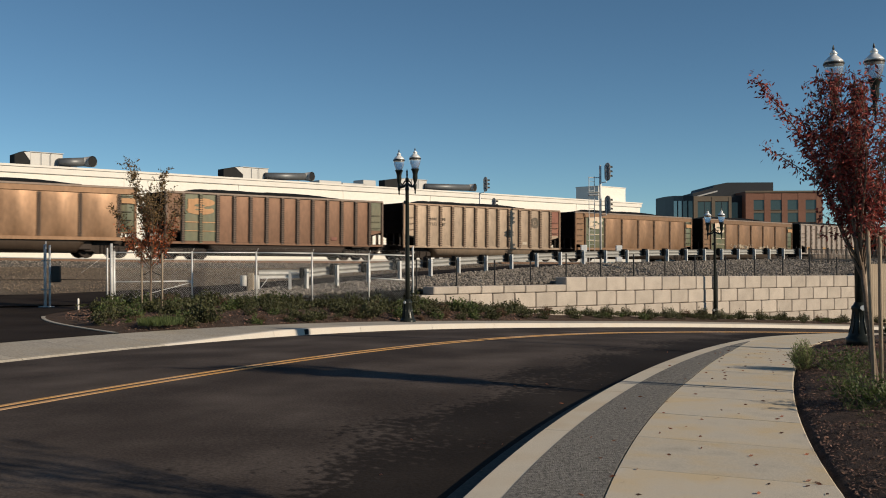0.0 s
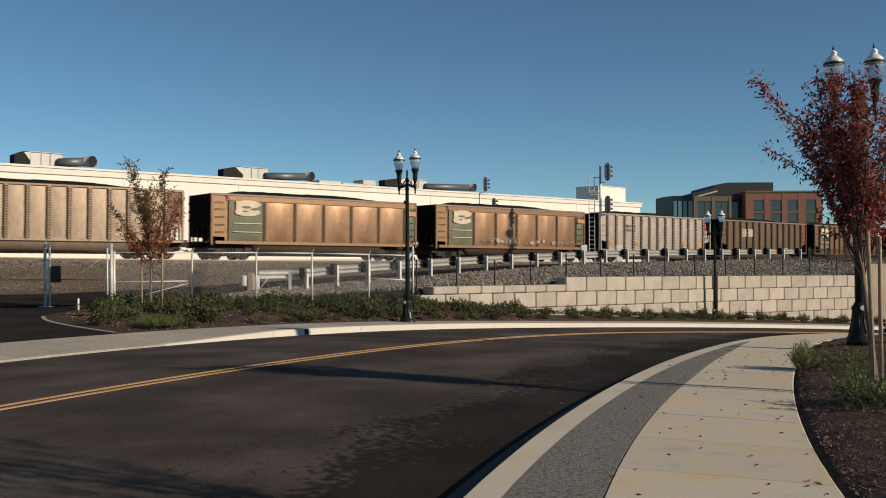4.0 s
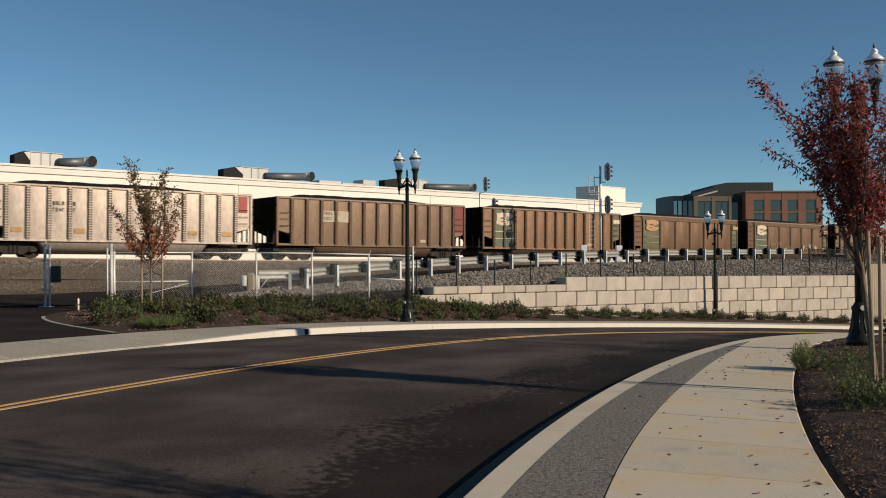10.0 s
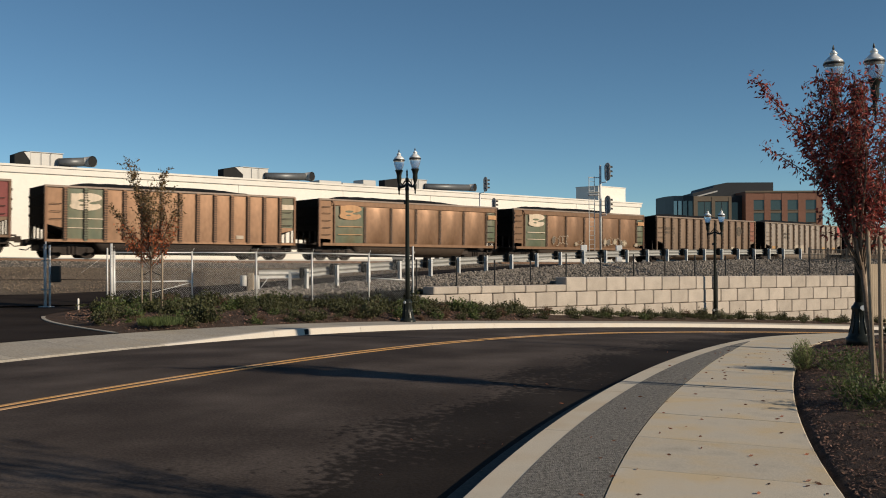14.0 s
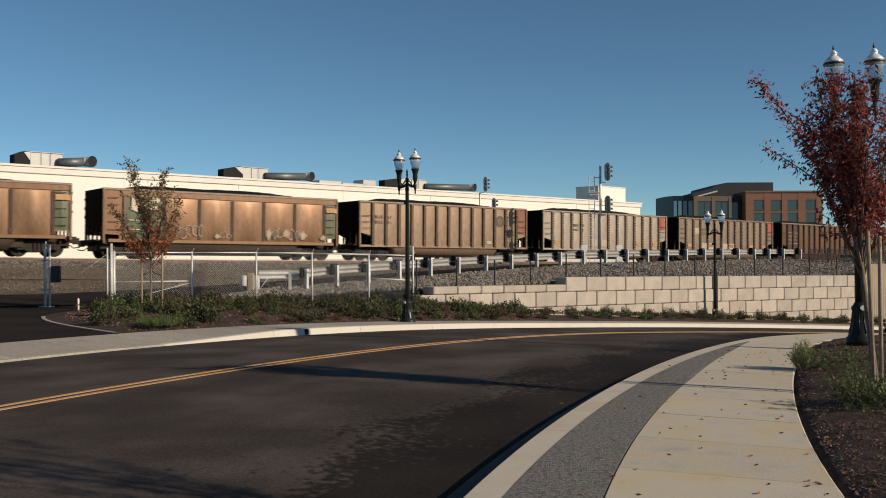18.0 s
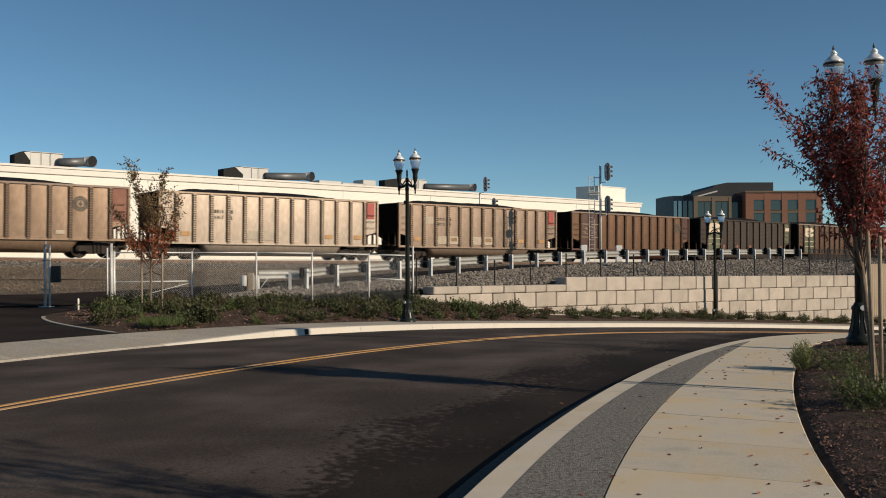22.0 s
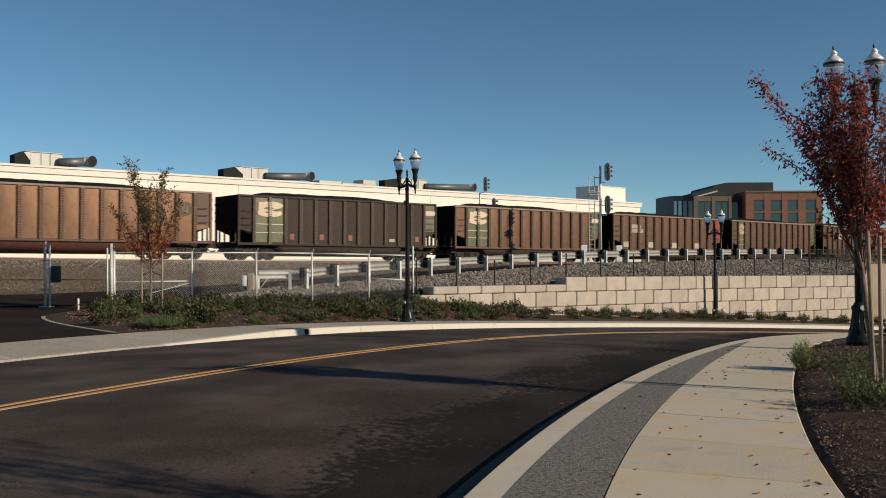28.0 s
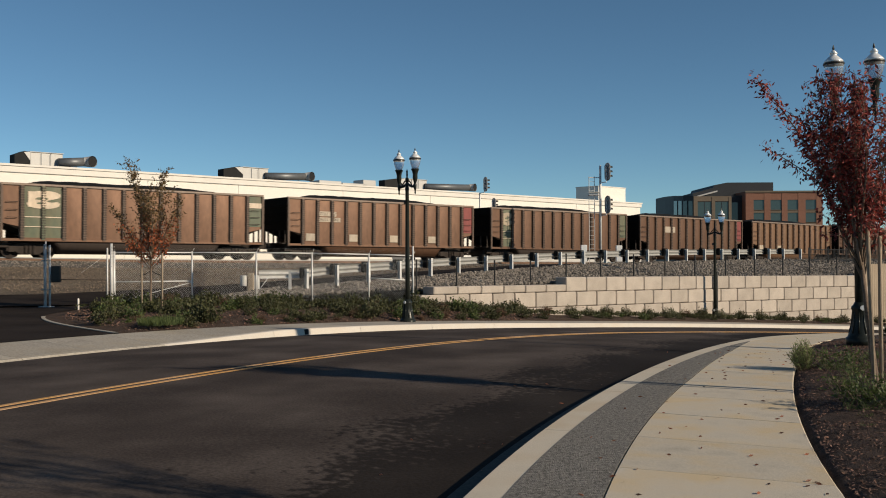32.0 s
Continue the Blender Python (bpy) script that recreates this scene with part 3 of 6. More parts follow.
def car_part(name, key, make, material, parent, m=None, label="", smooth=False):
    me = car_mesh(key, make)
    if not me.materials:
        me.materials.append(None)
        if smooth:
            for p in me.polygons:
                p.use_smooth = True
    o = new(name, me)
    o.material_slots[0].link = "OBJECT"
    o.material_slots[0].material = material
    o.parent = parent
    if m is not None:
        o.matrix_basis = m
    if label:
        o["label"] = label
    return o


def side_outline(smooth):
    c, lo, up = (PANEL, 1.6, 1.84) if not smooth else (0.9, 1.32, 1.36)
    return [(-HALF + c, SILL), (HALF - c, SILL), (HALF - c, lo), (HALF, up), (HALF, TOP - 0.1), (-HALF, TOP - 0.1), (-HALF, up), (-HALF + c, lo)]


def mk_side(smooth):
    def f():
        bm = bmesh.new()
        if not smooth:
            prism(bm, side_outline(False), -WIDE + 0.07, -WIDE + 0.1)
        else:
            prism(bm, side_outline(True), -WIDE + 0.05, -WIDE + 0.08)
        return bm
    return f


def mk_bulge():
    """One pressed panel of the ribbed side, its middle a little proud."""
    bm = bmesh.new()
    w, z0, z1 = PANEL / 2 - 0.05, SILL + 0.1, TOP - 0.14
    rows = []
    for a in (0, 0.25, 0.5, 0.75, 1):
        rows.append([Vector((-w + 2 * w * b, -WIDE + 0.068 - 0.03 * math.sin(math.pi * a) ** 0.6 * math.sin(math.pi * b) ** 0.7, z0 + (z1 - z0) * a)) for b in (0, 0.2, 0.4, 0.6, 0.8, 1)])
    vs = [[bm.verts.new(p) for p in r] for r in rows]
    for r, q in zip(vs, vs[1:]):
        for i in range(5):
            bm.faces.new((r[i], r[i + 1], q[i + 1], q[i]))
    return bm


def mk_rib(z0):
    def f():
        bm = bmesh.new()
        # deep hat-shaped post
        prof = [(-0.125, 0.072), (-0.125, 0.054), (-0.09, 0.05), (-0.08, -0.045), (0.08, -0.045), (0.09, 0.05), (0.125, 0.054), (0.125, 0.072)]
        a = [bm.verts.new((x, -WIDE + y, z0)) for x, y in prof]
        b = [bm.verts.new((x, -WIDE + y, TOP - 0.1)) for x, y in prof]
        for i in range(len(prof) - 1):
            bm.faces.new((a[i], a[i + 1], b[i + 1], b[i]))
        bm.faces.new(a), bm.faces.new(b[::-1])
        return bm
    return f


def mk_rivets(z0):
    def f():
        bm = bmesh.new()
        z = z0 + 0.08
        while z < TOP - 0.15:
            for x in (-0.06, 0.06):
                box(bm, x - 0.034, x + 0.034, -WIDE - 0.063, -WIDE - 0.043, z - 0.04, z + 0.04)
            z += 0.13
        return bm
    return f


def mk_seam():
    """Two close rows of rivets down a joint of the smooth side."""
    bm = bmesh.new()
    box(bm, -0.012, 0.012, -WIDE - 0.012, -WIDE + 0.03, SILL + 0.16, TOP - 0.4)
    z = SILL + 0.2
    while z < TOP - 0.42:
        for x in (-0.065, 0.065):
            box(bm, x - 0.026, x + 0.026, -WIDE - 0.03, -WIDE + 0.06, z - 0.032, z + 0.032)
        z += 0.1
    return bm


S_SEAMS = (-6.15, -3.87, -1.82, 0.2, 2.22, 4.3, 6.35, HALF - 0.03)


def mk_smooth_panel(w):
    def f():
        bm = bmesh.new()
        z0, z1 = SILL + 0.14, TOP - 0.42
        rows = []
        for a in (0, 0.15, 0.5, 0.85, 1):
            rows.append([bm.verts.new((0.07 + (w - 0.14) * b, -WIDE + 0.048 - 0.075 * math.sin(math.pi * a) ** 0.22 * math.sin(math.pi * b) ** 0.8 * (1 + 0.22 * math.cos(4 * math.pi * b)), (z0 if w > 1.2 else 1.4) + (z1 - (z0 if w > 1.2 else 1.4)) * a)) for b in [k / 10 for k in range(11)]])
        for r, q in zip(rows, rows[1:]):
            for i in range(10):
                bm.faces.new((r[i], r[i + 1], q[i + 1], q[i]))
        return bm
    return f


def mk_chord():
    bm = bmesh.new()
    box(bm, -HALF, HALF, -WIDE - 0.01, -WIDE + 0.14, TOP - 0.12, TOP)
    return bevel(bm, 0.02)


def mk_sill(smooth):
    def f():
        bm = bmesh.new()
        if smooth:
            box(bm, -HALF + 0.3, HALF - 0.3, -WIDE - 0.02, -WIDE + 0.1, SILL - 0.06, SILL + 0.14)
        else:
            box(bm, -HALF, HALF, -WIDE - 0.005, -WIDE + 0.12, SILL - 0.09, SILL + 0.06)
        return bevel(bm, 0.015)
    return f


def mk_tub():
    """The rounded belly between the trucks."""
    bm = bmesh.new()
    prof = [(-1.5, SILL - 0.02), (-1.48, 0.62), (-1.36, 0.4), (-1.05, 0.26), (0, 0.23), (1.05, 0.26), (1.36, 0.4), (1.48, 0.62), (1.5, SILL - 0.02)]
    a = [bm.verts.new((-4.25, y, z)) for y, z in prof]
    b = [bm.verts.new((4.25, y, z)) for y, z in prof]
    c = [bm.verts.new((-4.75, y * 0.98, SILL)) for y, z in prof]
    d = [bm.verts.new((4.75, y * 0.98, SILL)) for y, z in prof]
    for i in range(len(prof) - 1):
        for p, q in ((c, a), (a, b), (b, d)):
            bm.faces.new((p[i], p[i + 1], q[i + 1], q[i]))
    return bm


def mk_belly():
    """The shallow dark underframe of the smooth-sided cars."""
    bm = bmesh.new()
    box(bm, -5.0, 5.0, -1.25, 1.25, 0.42, 0.95)
    box(bm, -HALF, HALF, -0.35, 0.35, 0.55, 0.93)
    return bevel(bm, 0.05)


def mk_end():
    """The end wall above the sloping sheet."""
    bm = bmesh.new()
    box(bm, -HALF + 0.02, -HALF + 0.08, -WIDE + 0.03, WIDE - 0.03, 1.84, TOP - 0.02)
    for z in (2.35, 2.85, 3.35):
        box(bm, -HALF - 0.06, -HALF + 0.02, -WIDE + 0.06, WIDE - 0.06, z - 0.06, z + 0.06)
    return bm


def mk_slope():
    bm = bmesh.new()
    prism(bm, [(-HALF + 0.05, 1.9), (-HALF + 0.05, 1.84), (-4.9, 0.9), (-4.8, 0.96)], -WIDE + 0.11, WIDE - 0.11)
    return bm


def mk_end_sill():
    bm = bmesh.new()
    box(bm, -HALF, -HALF + 0.25, -1.5, 1.5, 0.82, 1.05)
    box(bm, -HALF, -4.7, -0.3, 0.3, 0.6, 0.95)
    box(bm, -HALF - 0.3, -HALF, -1.45, 1.45, 0.98, 1.05)
    box(bm, -HALF + 0.02, -HALF + 0.5, -1.15, 1.15, 0.56, 0.82)
    for y in (-1.1, -0.4, 0.4, 1.1):
        box(bm, -HALF + 0.04, -HALF + 0.12, y - 0.04, y + 0.04, 1.0, 1.9)
    return bm


def mk_corner():
    bm = bmesh.new()
    box(bm, -HALF, -HALF + 0.13, -WIDE - 0.03, -WIDE + 0.1, SILL - 0.1, TOP - 0.1)
    return bevel(bm, 0.012)


def mk_grab():
    """A grab iron on the end of a side, bent back to the sheet."""
    return tube(bmesh.new(), [(-HALF + 0.3, -WIDE + 0.05, 0), (-HALF + 0.3, -WIDE - 0.07, 0), (-HALF + 0.82, -WIDE - 0.07, 0), (-HALF + 0.82, -WIDE + 0.05, 0)], 0.017, 5)


def mk_coupler():
    bm = bmesh.new()
    box(bm, -HALF - 0.62, -HALF + 0.05, -0.12, 0.12, 0.72, 0.95)
    box(bm, -HALF - 0.79, -HALF - 0.5, -0.17, 0.13, 0.66, 1.0)
    tube(bm, [(-HALF, 0.5, 0.75), (-HALF - 0.4, 0.45, 0.45), (-HALF - 0.78, 0.3, 0.5)], 0.03, 6)
    return bm


def mk_coal():
    bm = bmesh.new()
    rows = []
    rnd = random.Random(4)
    for i in range(33):
        a = i / 32
        x = -HALF + 0.1 + (2 * HALF - 0.2) * a
        ridge = 0.40 * min(1, max(0, (a - 0.05) / 0.12)) ** 0.7 * min(1, max(0, (0.97 - a) / 0.3)) ** 0.8
        rows.append([Vector((x, y, TOP - 0.25 + (ridge + 0.12) * max(0, 1 - (abs(y) / 1.5) ** 2.2) + 0.05 * rnd.random())) for y in (-1.45, -1.2, -0.9, -0.5, 0, 0.5, 0.9, 1.2, 1.45)])
    vs = [[bm.verts.new(p) for p in r] for r in rows]
    for r, q in zip(vs, vs[1:]):
        for i in range(8):
            bm.faces.new((r[i], r[i + 1], q[i + 1], q[i]))
    return bm


def mk_frame():
    """A truck's cast side frame."""
    bm = bmesh.new()
    prism(bm, [(-1.12, 0.36), (-1.12, 0.6), (-0.85, 0.66), (-0.4, 0.8), (0.4, 0.8), (0.85, 0.66), (1.12, 0.6), (1.12, 0.36), (0.7, 0.36), (0.42, 0.2), (-0.42, 0.2), (-0.7, 0.36)], -1.1, -0.96)
    for x in (-0.2, 0, 0.2):
        lathe(bm, [(0.075, 0.25), (0.075, 0.66)], 8, (x, -1.12))
    for x in (-0.89, 0.89):
        box(bm, x - 0.14, x + 0.14, -1.16, -1.02, 0.33, 0.6)
    return bm


def mk_bolster():
    bm = bmesh.new()
    box(bm, -0.22, 0.22, -1.05, 1.05, 0.48, 0.82)
    # brake rigging between the wheels
    for x in (-0.36, 0.36):
        box(bm, x - 0.14, x + 0.14, -1.0, 1.0, 0.28, 0.74)
    for x in (-1.5, 1.5):
        box(bm, x - 0.12, x + 0.12, -0.9, 0.9, 0.42, 0.78)
    return bevel(bm, 0.03)


def mk_wheels():
    bm = bmesh.new()
    for sgn in (-1, 1):
        prof = [(0.06, 0.72), (0.2, 0.72), (0.22, 0.755), (0.36, 0.755), (0.4, 0.71), (0.50, 0.69), (0.485, 0.72), (0.457, 0.735), (0.455, 0.83), (0.37, 0.83), (0.35, 0.79), (0.2, 0.79), (0.19, 0.86), (0.06, 0.86)]
        rings = [[bm.verts.new((r * math.cos(k * math.tau / 20), sgn * y, r * math.sin(k * math.tau / 20))) for k in range(20)] for r, y in prof]
        for a, b in zip(rings, rings[1:]):
            for k in range(20):
                bm.faces.new((a[k], a[(k + 1) % 20], b[(k + 1) % 20], b[k]))
    tube(bm, [(0, -1.08, 0), (0, 1.08, 0)], 0.08, 8)
    return bm


FLIP = Matrix.Rotation(math.pi, 4, "Z")


def mk_plates(rects, out):
    def f():
        bm = bmesh.new()
        for x0, x1, z0, z1 in rects:
            box(bm, x0, x1, -WIDE + 0.052 - out, -WIDE + 0.07 - out, z0, z1)
        return bm
    return f


def letter_bars(x0, z, rows, rnd, w=0.085, h=0.2):
    """Unreadable lettering as plain bars."""
    out = []
    for r, count in enumerate(rows):
        x = x0
        for k in range(count):
            ww = w * (0.7 + 0.6 * rnd.random())
            zz = z - r * 0.34
            out.append((x, x + ww * 0.35, zz, zz + h))
            out.append((x, x + ww, zz + (0 if rnd.random() < 0.5 else h * 0.8), zz + (h * 0.2 if rnd.random() < 0.5 else h)))
            x += w + 0.07
            if k == 3:
                x += 0.1
    return [(a, b, min(c, d), max(c, d)) for a, b, c, d in out]


def panel_x(k):
    """The left edge of panel k on a ribbed side."""
    return -HALF + PANEL * k


TRUCKS = (-5.75, 5.75)
AXLES = []


def coal_car(index, spec):
    rnd = random.Random(100 + index)
    smooth = spec.get("smooth", False)
    body, rib = P[spec["body"]], P[RIB_OF.get(spec["body"], spec["body"])]
    sill_m = P[spec.get("sill", spec["body"])]
    car = tagged(new("coal_car"), spec["label"], "railway car", "coal train")
    for sg, m in ((0, None), (1, FLIP)):
        near = sg == 0
        side = car_part("side_wall", "side_smooth" if smooth else "side_ribbed", mk_side(smooth), body, car, m)
        car_part("top_chord", "chord", mk_chord, rib if spec["body"] in ("pale", "cream", "dark", "greytan", "rosy") else P["chord_dust"], side)
        car_part("side_sill", "sill_smooth" if smooth else "sill", mk_sill(smooth), sill_m, side)
        if not smooth:
            for k in range(1, 14):
                pm = Matrix.Translation((panel_x(k), 0, 0))
                painted = spec.get("panels", {})
                both = near and k in painted and painted.get(k - 1) == painted[k]
                car_part("rib", "rib", mk_rib(SILL - 0.02), P[painted[k]] if both else rib, side, pm)
                if near:
                    car_part("rivet_strip", "rivets", mk_rivets(SILL), P["umber" if spec["body"] == "dark" else "dark"], side, pm)["kind"] = "stuff"
            for k in range(1, 13):
                c = body
                if near:
                    c = P[spec.get("panels", {}).get(k, spec["body"])]
                car_part("panel", "bulge", mk_bulge, c, side, Matrix.Translation((panel_x(k) + PANEL / 2, 0, 0)), smooth=True)
            if near and 13 in spec.get("panels", {}):
                car_part("end_panel", "end_panel_r", mk_plates([(panel_x(13) + 0.06, HALF - 0.1, 1.95, TOP - 0.14)], 0.002), P[spec["panels"][13]], side)
            if near and 0 in spec.get("panels", {}):
                car_part("end_panel", "end_panel_l", mk_plates([(-HALF + 0.1, panel_x(1) - 0.06, 1.95, TOP - 0.14)], 0.002), P[spec["panels"][0]], side)
        else:
            for k, x in enumerate(S_SEAMS[:-1]):
                if x > -6:
                    car_part("seam", "seam", mk_seam, P["umber"], side, Matrix.Translation((x, 0, 0)))
                w = S_SEAMS[k + 1] - x
                car_part("panel", "smooth_bulge_%d" % k, mk_smooth_panel(w), P["green"] if (near and k in (0, 6)) else body, side, Matrix.Translation((x, 0, 0)), smooth=True)
            car_part("top_band", "top_band", lambda: boxbm(-HALF + 0.95, HALF - 0.02, -WIDE - 0.005, -WIDE + 0.08, TOP - 0.42, TOP - 0.11, bev=0.02), body, side)
            if near:
                car_part("end_panel", "smooth_end_l", lambda: prism(bmesh.new(), [(-HALF + 1.1, SILL + 0.14), (-HALF + 1.17, SILL + 0.14), (-HALF + 1.17, TOP - 0.35), (-HALF + 1.02, TOP - 0.12), (-HALF + 0.95, TOP - 0.12), (-HALF + 1.1, TOP - 0.38)], -WIDE - 0.05, -WIDE + 0.02), P["brown"], side)
    for m in (None, FLIP):
        end = car_part("end_wall", "end", mk_end, P["end_shade"], car, m)
        car_part("slope_sheet", "slope", mk_slope, P["end_shade"], end)
        car_part("end_sill", "end_sill", mk_end_sill, M["dark_steel"], end)
        car_part("corner_post", "corner", mk_corner, rib, end)
        car_part("corner_post", "corner", mk_corner, rib, end, Matrix.Diagonal((1, -1, 1, 1)))
        for z in (1.62, 2.05, 2.5, 2.95, 3.35) if smooth else (2.1, 2.5, 2.9):
            for x in (0.0, 2 * HALF - 1.12):
                car_part("grab_iron", "grab", mk_grab, P["dark"], end, Matrix.Translation((x, 0, z)))
        car_part("coupler", "coupler", mk_coupler, M["dark_steel"], car, m)
    if smooth:
        car_part("underframe", "belly", mk_belly, P["dark"], car)
        car_part("belly", "tub", mk_tub, P["sooty"], car, smooth=True)
    else:
        car_part("belly", "tub", mk_tub, P[spec.get("tub", spec["body"])], car, smooth=True)
    car_part("coal_load", "coal", mk_coal, M["coal"], car, Matrix.Diagonal((1, 1, 1, 1)), "heaped black coal", smooth=True)
    for x in TRUCKS:
        tr = new("truck")
        tr.parent = car
        tr.location = (x, 0, 0)
        for m in (None, FLIP):
            car_part("side_frame", "frame", mk_frame, M["dark_steel"], tr, m)
        car_part("bolster", "bolster", mk_bolster, M["dark_steel"], tr)
        for dx in (-0.89, 0.89):
            w = car_part("wheelset", "wheels", mk_wheels, M["dark_steel"], tr, Matrix.Translation((dx, 0, 0.457)))
            AXLES.append((w, dx))
    decals(index, spec, car, rnd)
    return car


def decals(index, spec, car, rnd):
    """Painted panels, plates and lettering of one car, as thin plates."""
    out = 0.12 if spec.get("smooth") else 0.034
    def put(name, rects, colour, o=0.0, label=""):
        if rects:
            if name in ("lettering", "painted_scrawl", "herald"):
                car_part(name, "%s_%d_%d" % (name, index, len(CAR)), mk_plates(rects, out + o), P[colour], car)["kind"] = "stuff"
                return
            for r in rects:
                car_part(name, "%s_%d_%d" % (name, index, len(CAR)), mk_plates([r], out + o), P[colour], car)
    for name, colour, rects in spec.get("plates", ()):
        put(name, rects, colour, 0.004 if name == "emblem" else 0.002)
    if "emblem" in spec:
        # a plain two-block emblem in place of a railway's mark
        c, x0, x1 = spec["emblem"]
        c = "chalk" if c == "white" else c
        w = x1 - x0
        def lobe(name, fx, z, rx, rz, colour, o):
            ring = [(x0 + w * (fx + rx * math.cos(k * math.tau / 18)), z + rz * math.sin(k * math.tau / 18)) for k in range(18)]
            car_part(name, "%s_%d_%d" % (name, index, len(CAR)), lambda: prism(bmesh.new(), ring, -WIDE + 0.052 - out - o, -WIDE + 0.07 - out - o), P[colour], car)
        lobe("emblem", 0.54, 3.28, 0.42, 0.24, c, 0.004)
        lobe("emblem", 0.50, 2.82, 0.44, 0.25, c, 0.006)
        put("emblem", [(x0 + 0.1 * w, x0 + 0.3 * w, 2.66, 3.46)], c, 0.008)
        lobe("emblem_gap", 0.46, 3.1, 0.17, 0.075, "green", 0.011)
        lobe("emblem_gap", 0.72, 2.98, 0.13, 0.06, "green", 0.011)
        lobe("emblem_gap", 0.42, 2.86, 0.1, 0.05, "green", 0.011)
        if not spec.get("smooth") and w > 1.5:
            car_part("emblem", "emblem_on_rib", lambda: boxbm(panel_x(2) - 0.075, panel_x(2) + 0.075, -WIDE - 0.051, -WIDE - 0.042, 2.66, 3.46), P[c], car)
        put("stripe", [(x0 + 0.02 * w, x0 + 0.98 * w, 2.12, 2.17), (x0 + 0.02 * w, x0 + 0.98 * w, 1.62, 1.66)], c, 0.003)
    if "text" in spec:
        c, k, rows, z = spec["text"]
        put("lettering", letter_bars(panel_x(k) + 0.2, z, rows, rnd), c, 0.004)
    if "herald" in spec:
        c, k = spec["herald"]
        cx = panel_x(k) + PANEL / 2
        rects = []
        for r in (0.36, 0.24):
            for q in range(20):
                a = q * math.tau / 20
                rects.append((cx + r * math.cos(a) - 0.045, cx + r * math.cos(a) + 0.045, 2.85 + r * math.sin(a) - 0.045, 2.85 + r * math.sin(a) + 0.045))
        put("herald", rects + [(cx - 0.1, cx + 0.1, 2.8, 2.9), (cx - 0.03, cx + 0.03, 2.7, 3.0)], c, 0.004)
    if "graffiti" in spec:
        # thin sprayed outlines with a few faint fills
        for x0, count, tall in spec["graffiti"]:
            x = x0
            for q in range(count):
                w, h = 0.17 * (0.8 + 0.9 * rnd.random()), tall * (0.24 + 0.16 * rnd.random())
                z = 1.2 + h + 0.16 * rnd.random()
                wob = [0.7 + 0.5 * rnd.random() for _ in range(12)]
                span = 12 if rnd.random() < 0.45 else 7 + int(4 * rnd.random())
                turn = rnd.random() * math.tau
                def stroke():
                    bm = bmesh.new()
                    y0, y1 = -WIDE + 0.052 - out - 0.006, -WIDE + 0.07 - out - 0.006
                    pts = [(math.cos(turn + k * math.tau / 12), math.sin(turn + k * math.tau / 12), wob[k % 12]) for k in range(span + 1)]
                    for (a0, b0, f0), (a1, b1, f1) in zip(pts, pts[1:]):
                        prism(bm, [(x + w + w * f0 * a0, z + h * f0 * b0), (x + w + w * f1 * a1, z + h * f1 * b1), (x + w + w * f1 * a1 * 0.86, z + h * f1 * b1 * 0.89), (x + w + w * f0 * a0 * 0.86, z + h * f0 * b0 * 0.89)], y0, y1)
                    return bm
                def fill():
                    return prism(bmesh.new(), [(x + w + 0.72 * w * wob[k] * math.cos(turn + k * math.tau / 12), z + 0.78 * h * wob[k] * math.sin(turn + k * math.tau / 12)) for k in range(12)], -WIDE + 0.052 - out - 0.002, -WIDE + 0.07 - out - 0.002)
                car_part("painted_scrawl", "scrawl_%d_%d" % (index, len(CAR)), stroke, P["white"], car)["kind"] = "stuff"
                if rnd.random() < 0.4:
                    car_part("painted_scrawl", "scrawl_%d_%d" % (index, len(CAR)), fill, P["lime" if rnd.random() < 0.6 else "ink"], car)["kind"] = "stuff"
                x += 1.7 * w


def gp(colour, emblem):
    """The green panels with an emblem of one railway's ribbed cars."""
    return {1: colour, 2: colour, 13: colour}


PATCH = [(panel_x(k) + 0.25, panel_x(k) + 0.8, 1.35, 1.6) for k in (1, 4, 7, 10, 12)]
WPATCH = [(panel_x(k) + 0.22, panel_x(k) + 0.85, 1.2, 1.65) for k in (1, 4, 7, 10)]
END_STRIPE = ("stripe", "chalk", [(panel_x(13) + 0.1, HALF - 0.12, 3.05, 3.35)])
S_GREEN = [("stripe", "peach", [(HALF - 0.85, HALF - 0.1, 2.95, 3.25)])]
S_EMB = (-5.95, -4.1)
R_EMB = (panel_x(1) + 0.1, panel_x(3) - 0.1)
DATA = ("data_plate", "white", [(panel_x(10) + 0.3, panel_x(10) + 0.75, 1.22, 1.42)])

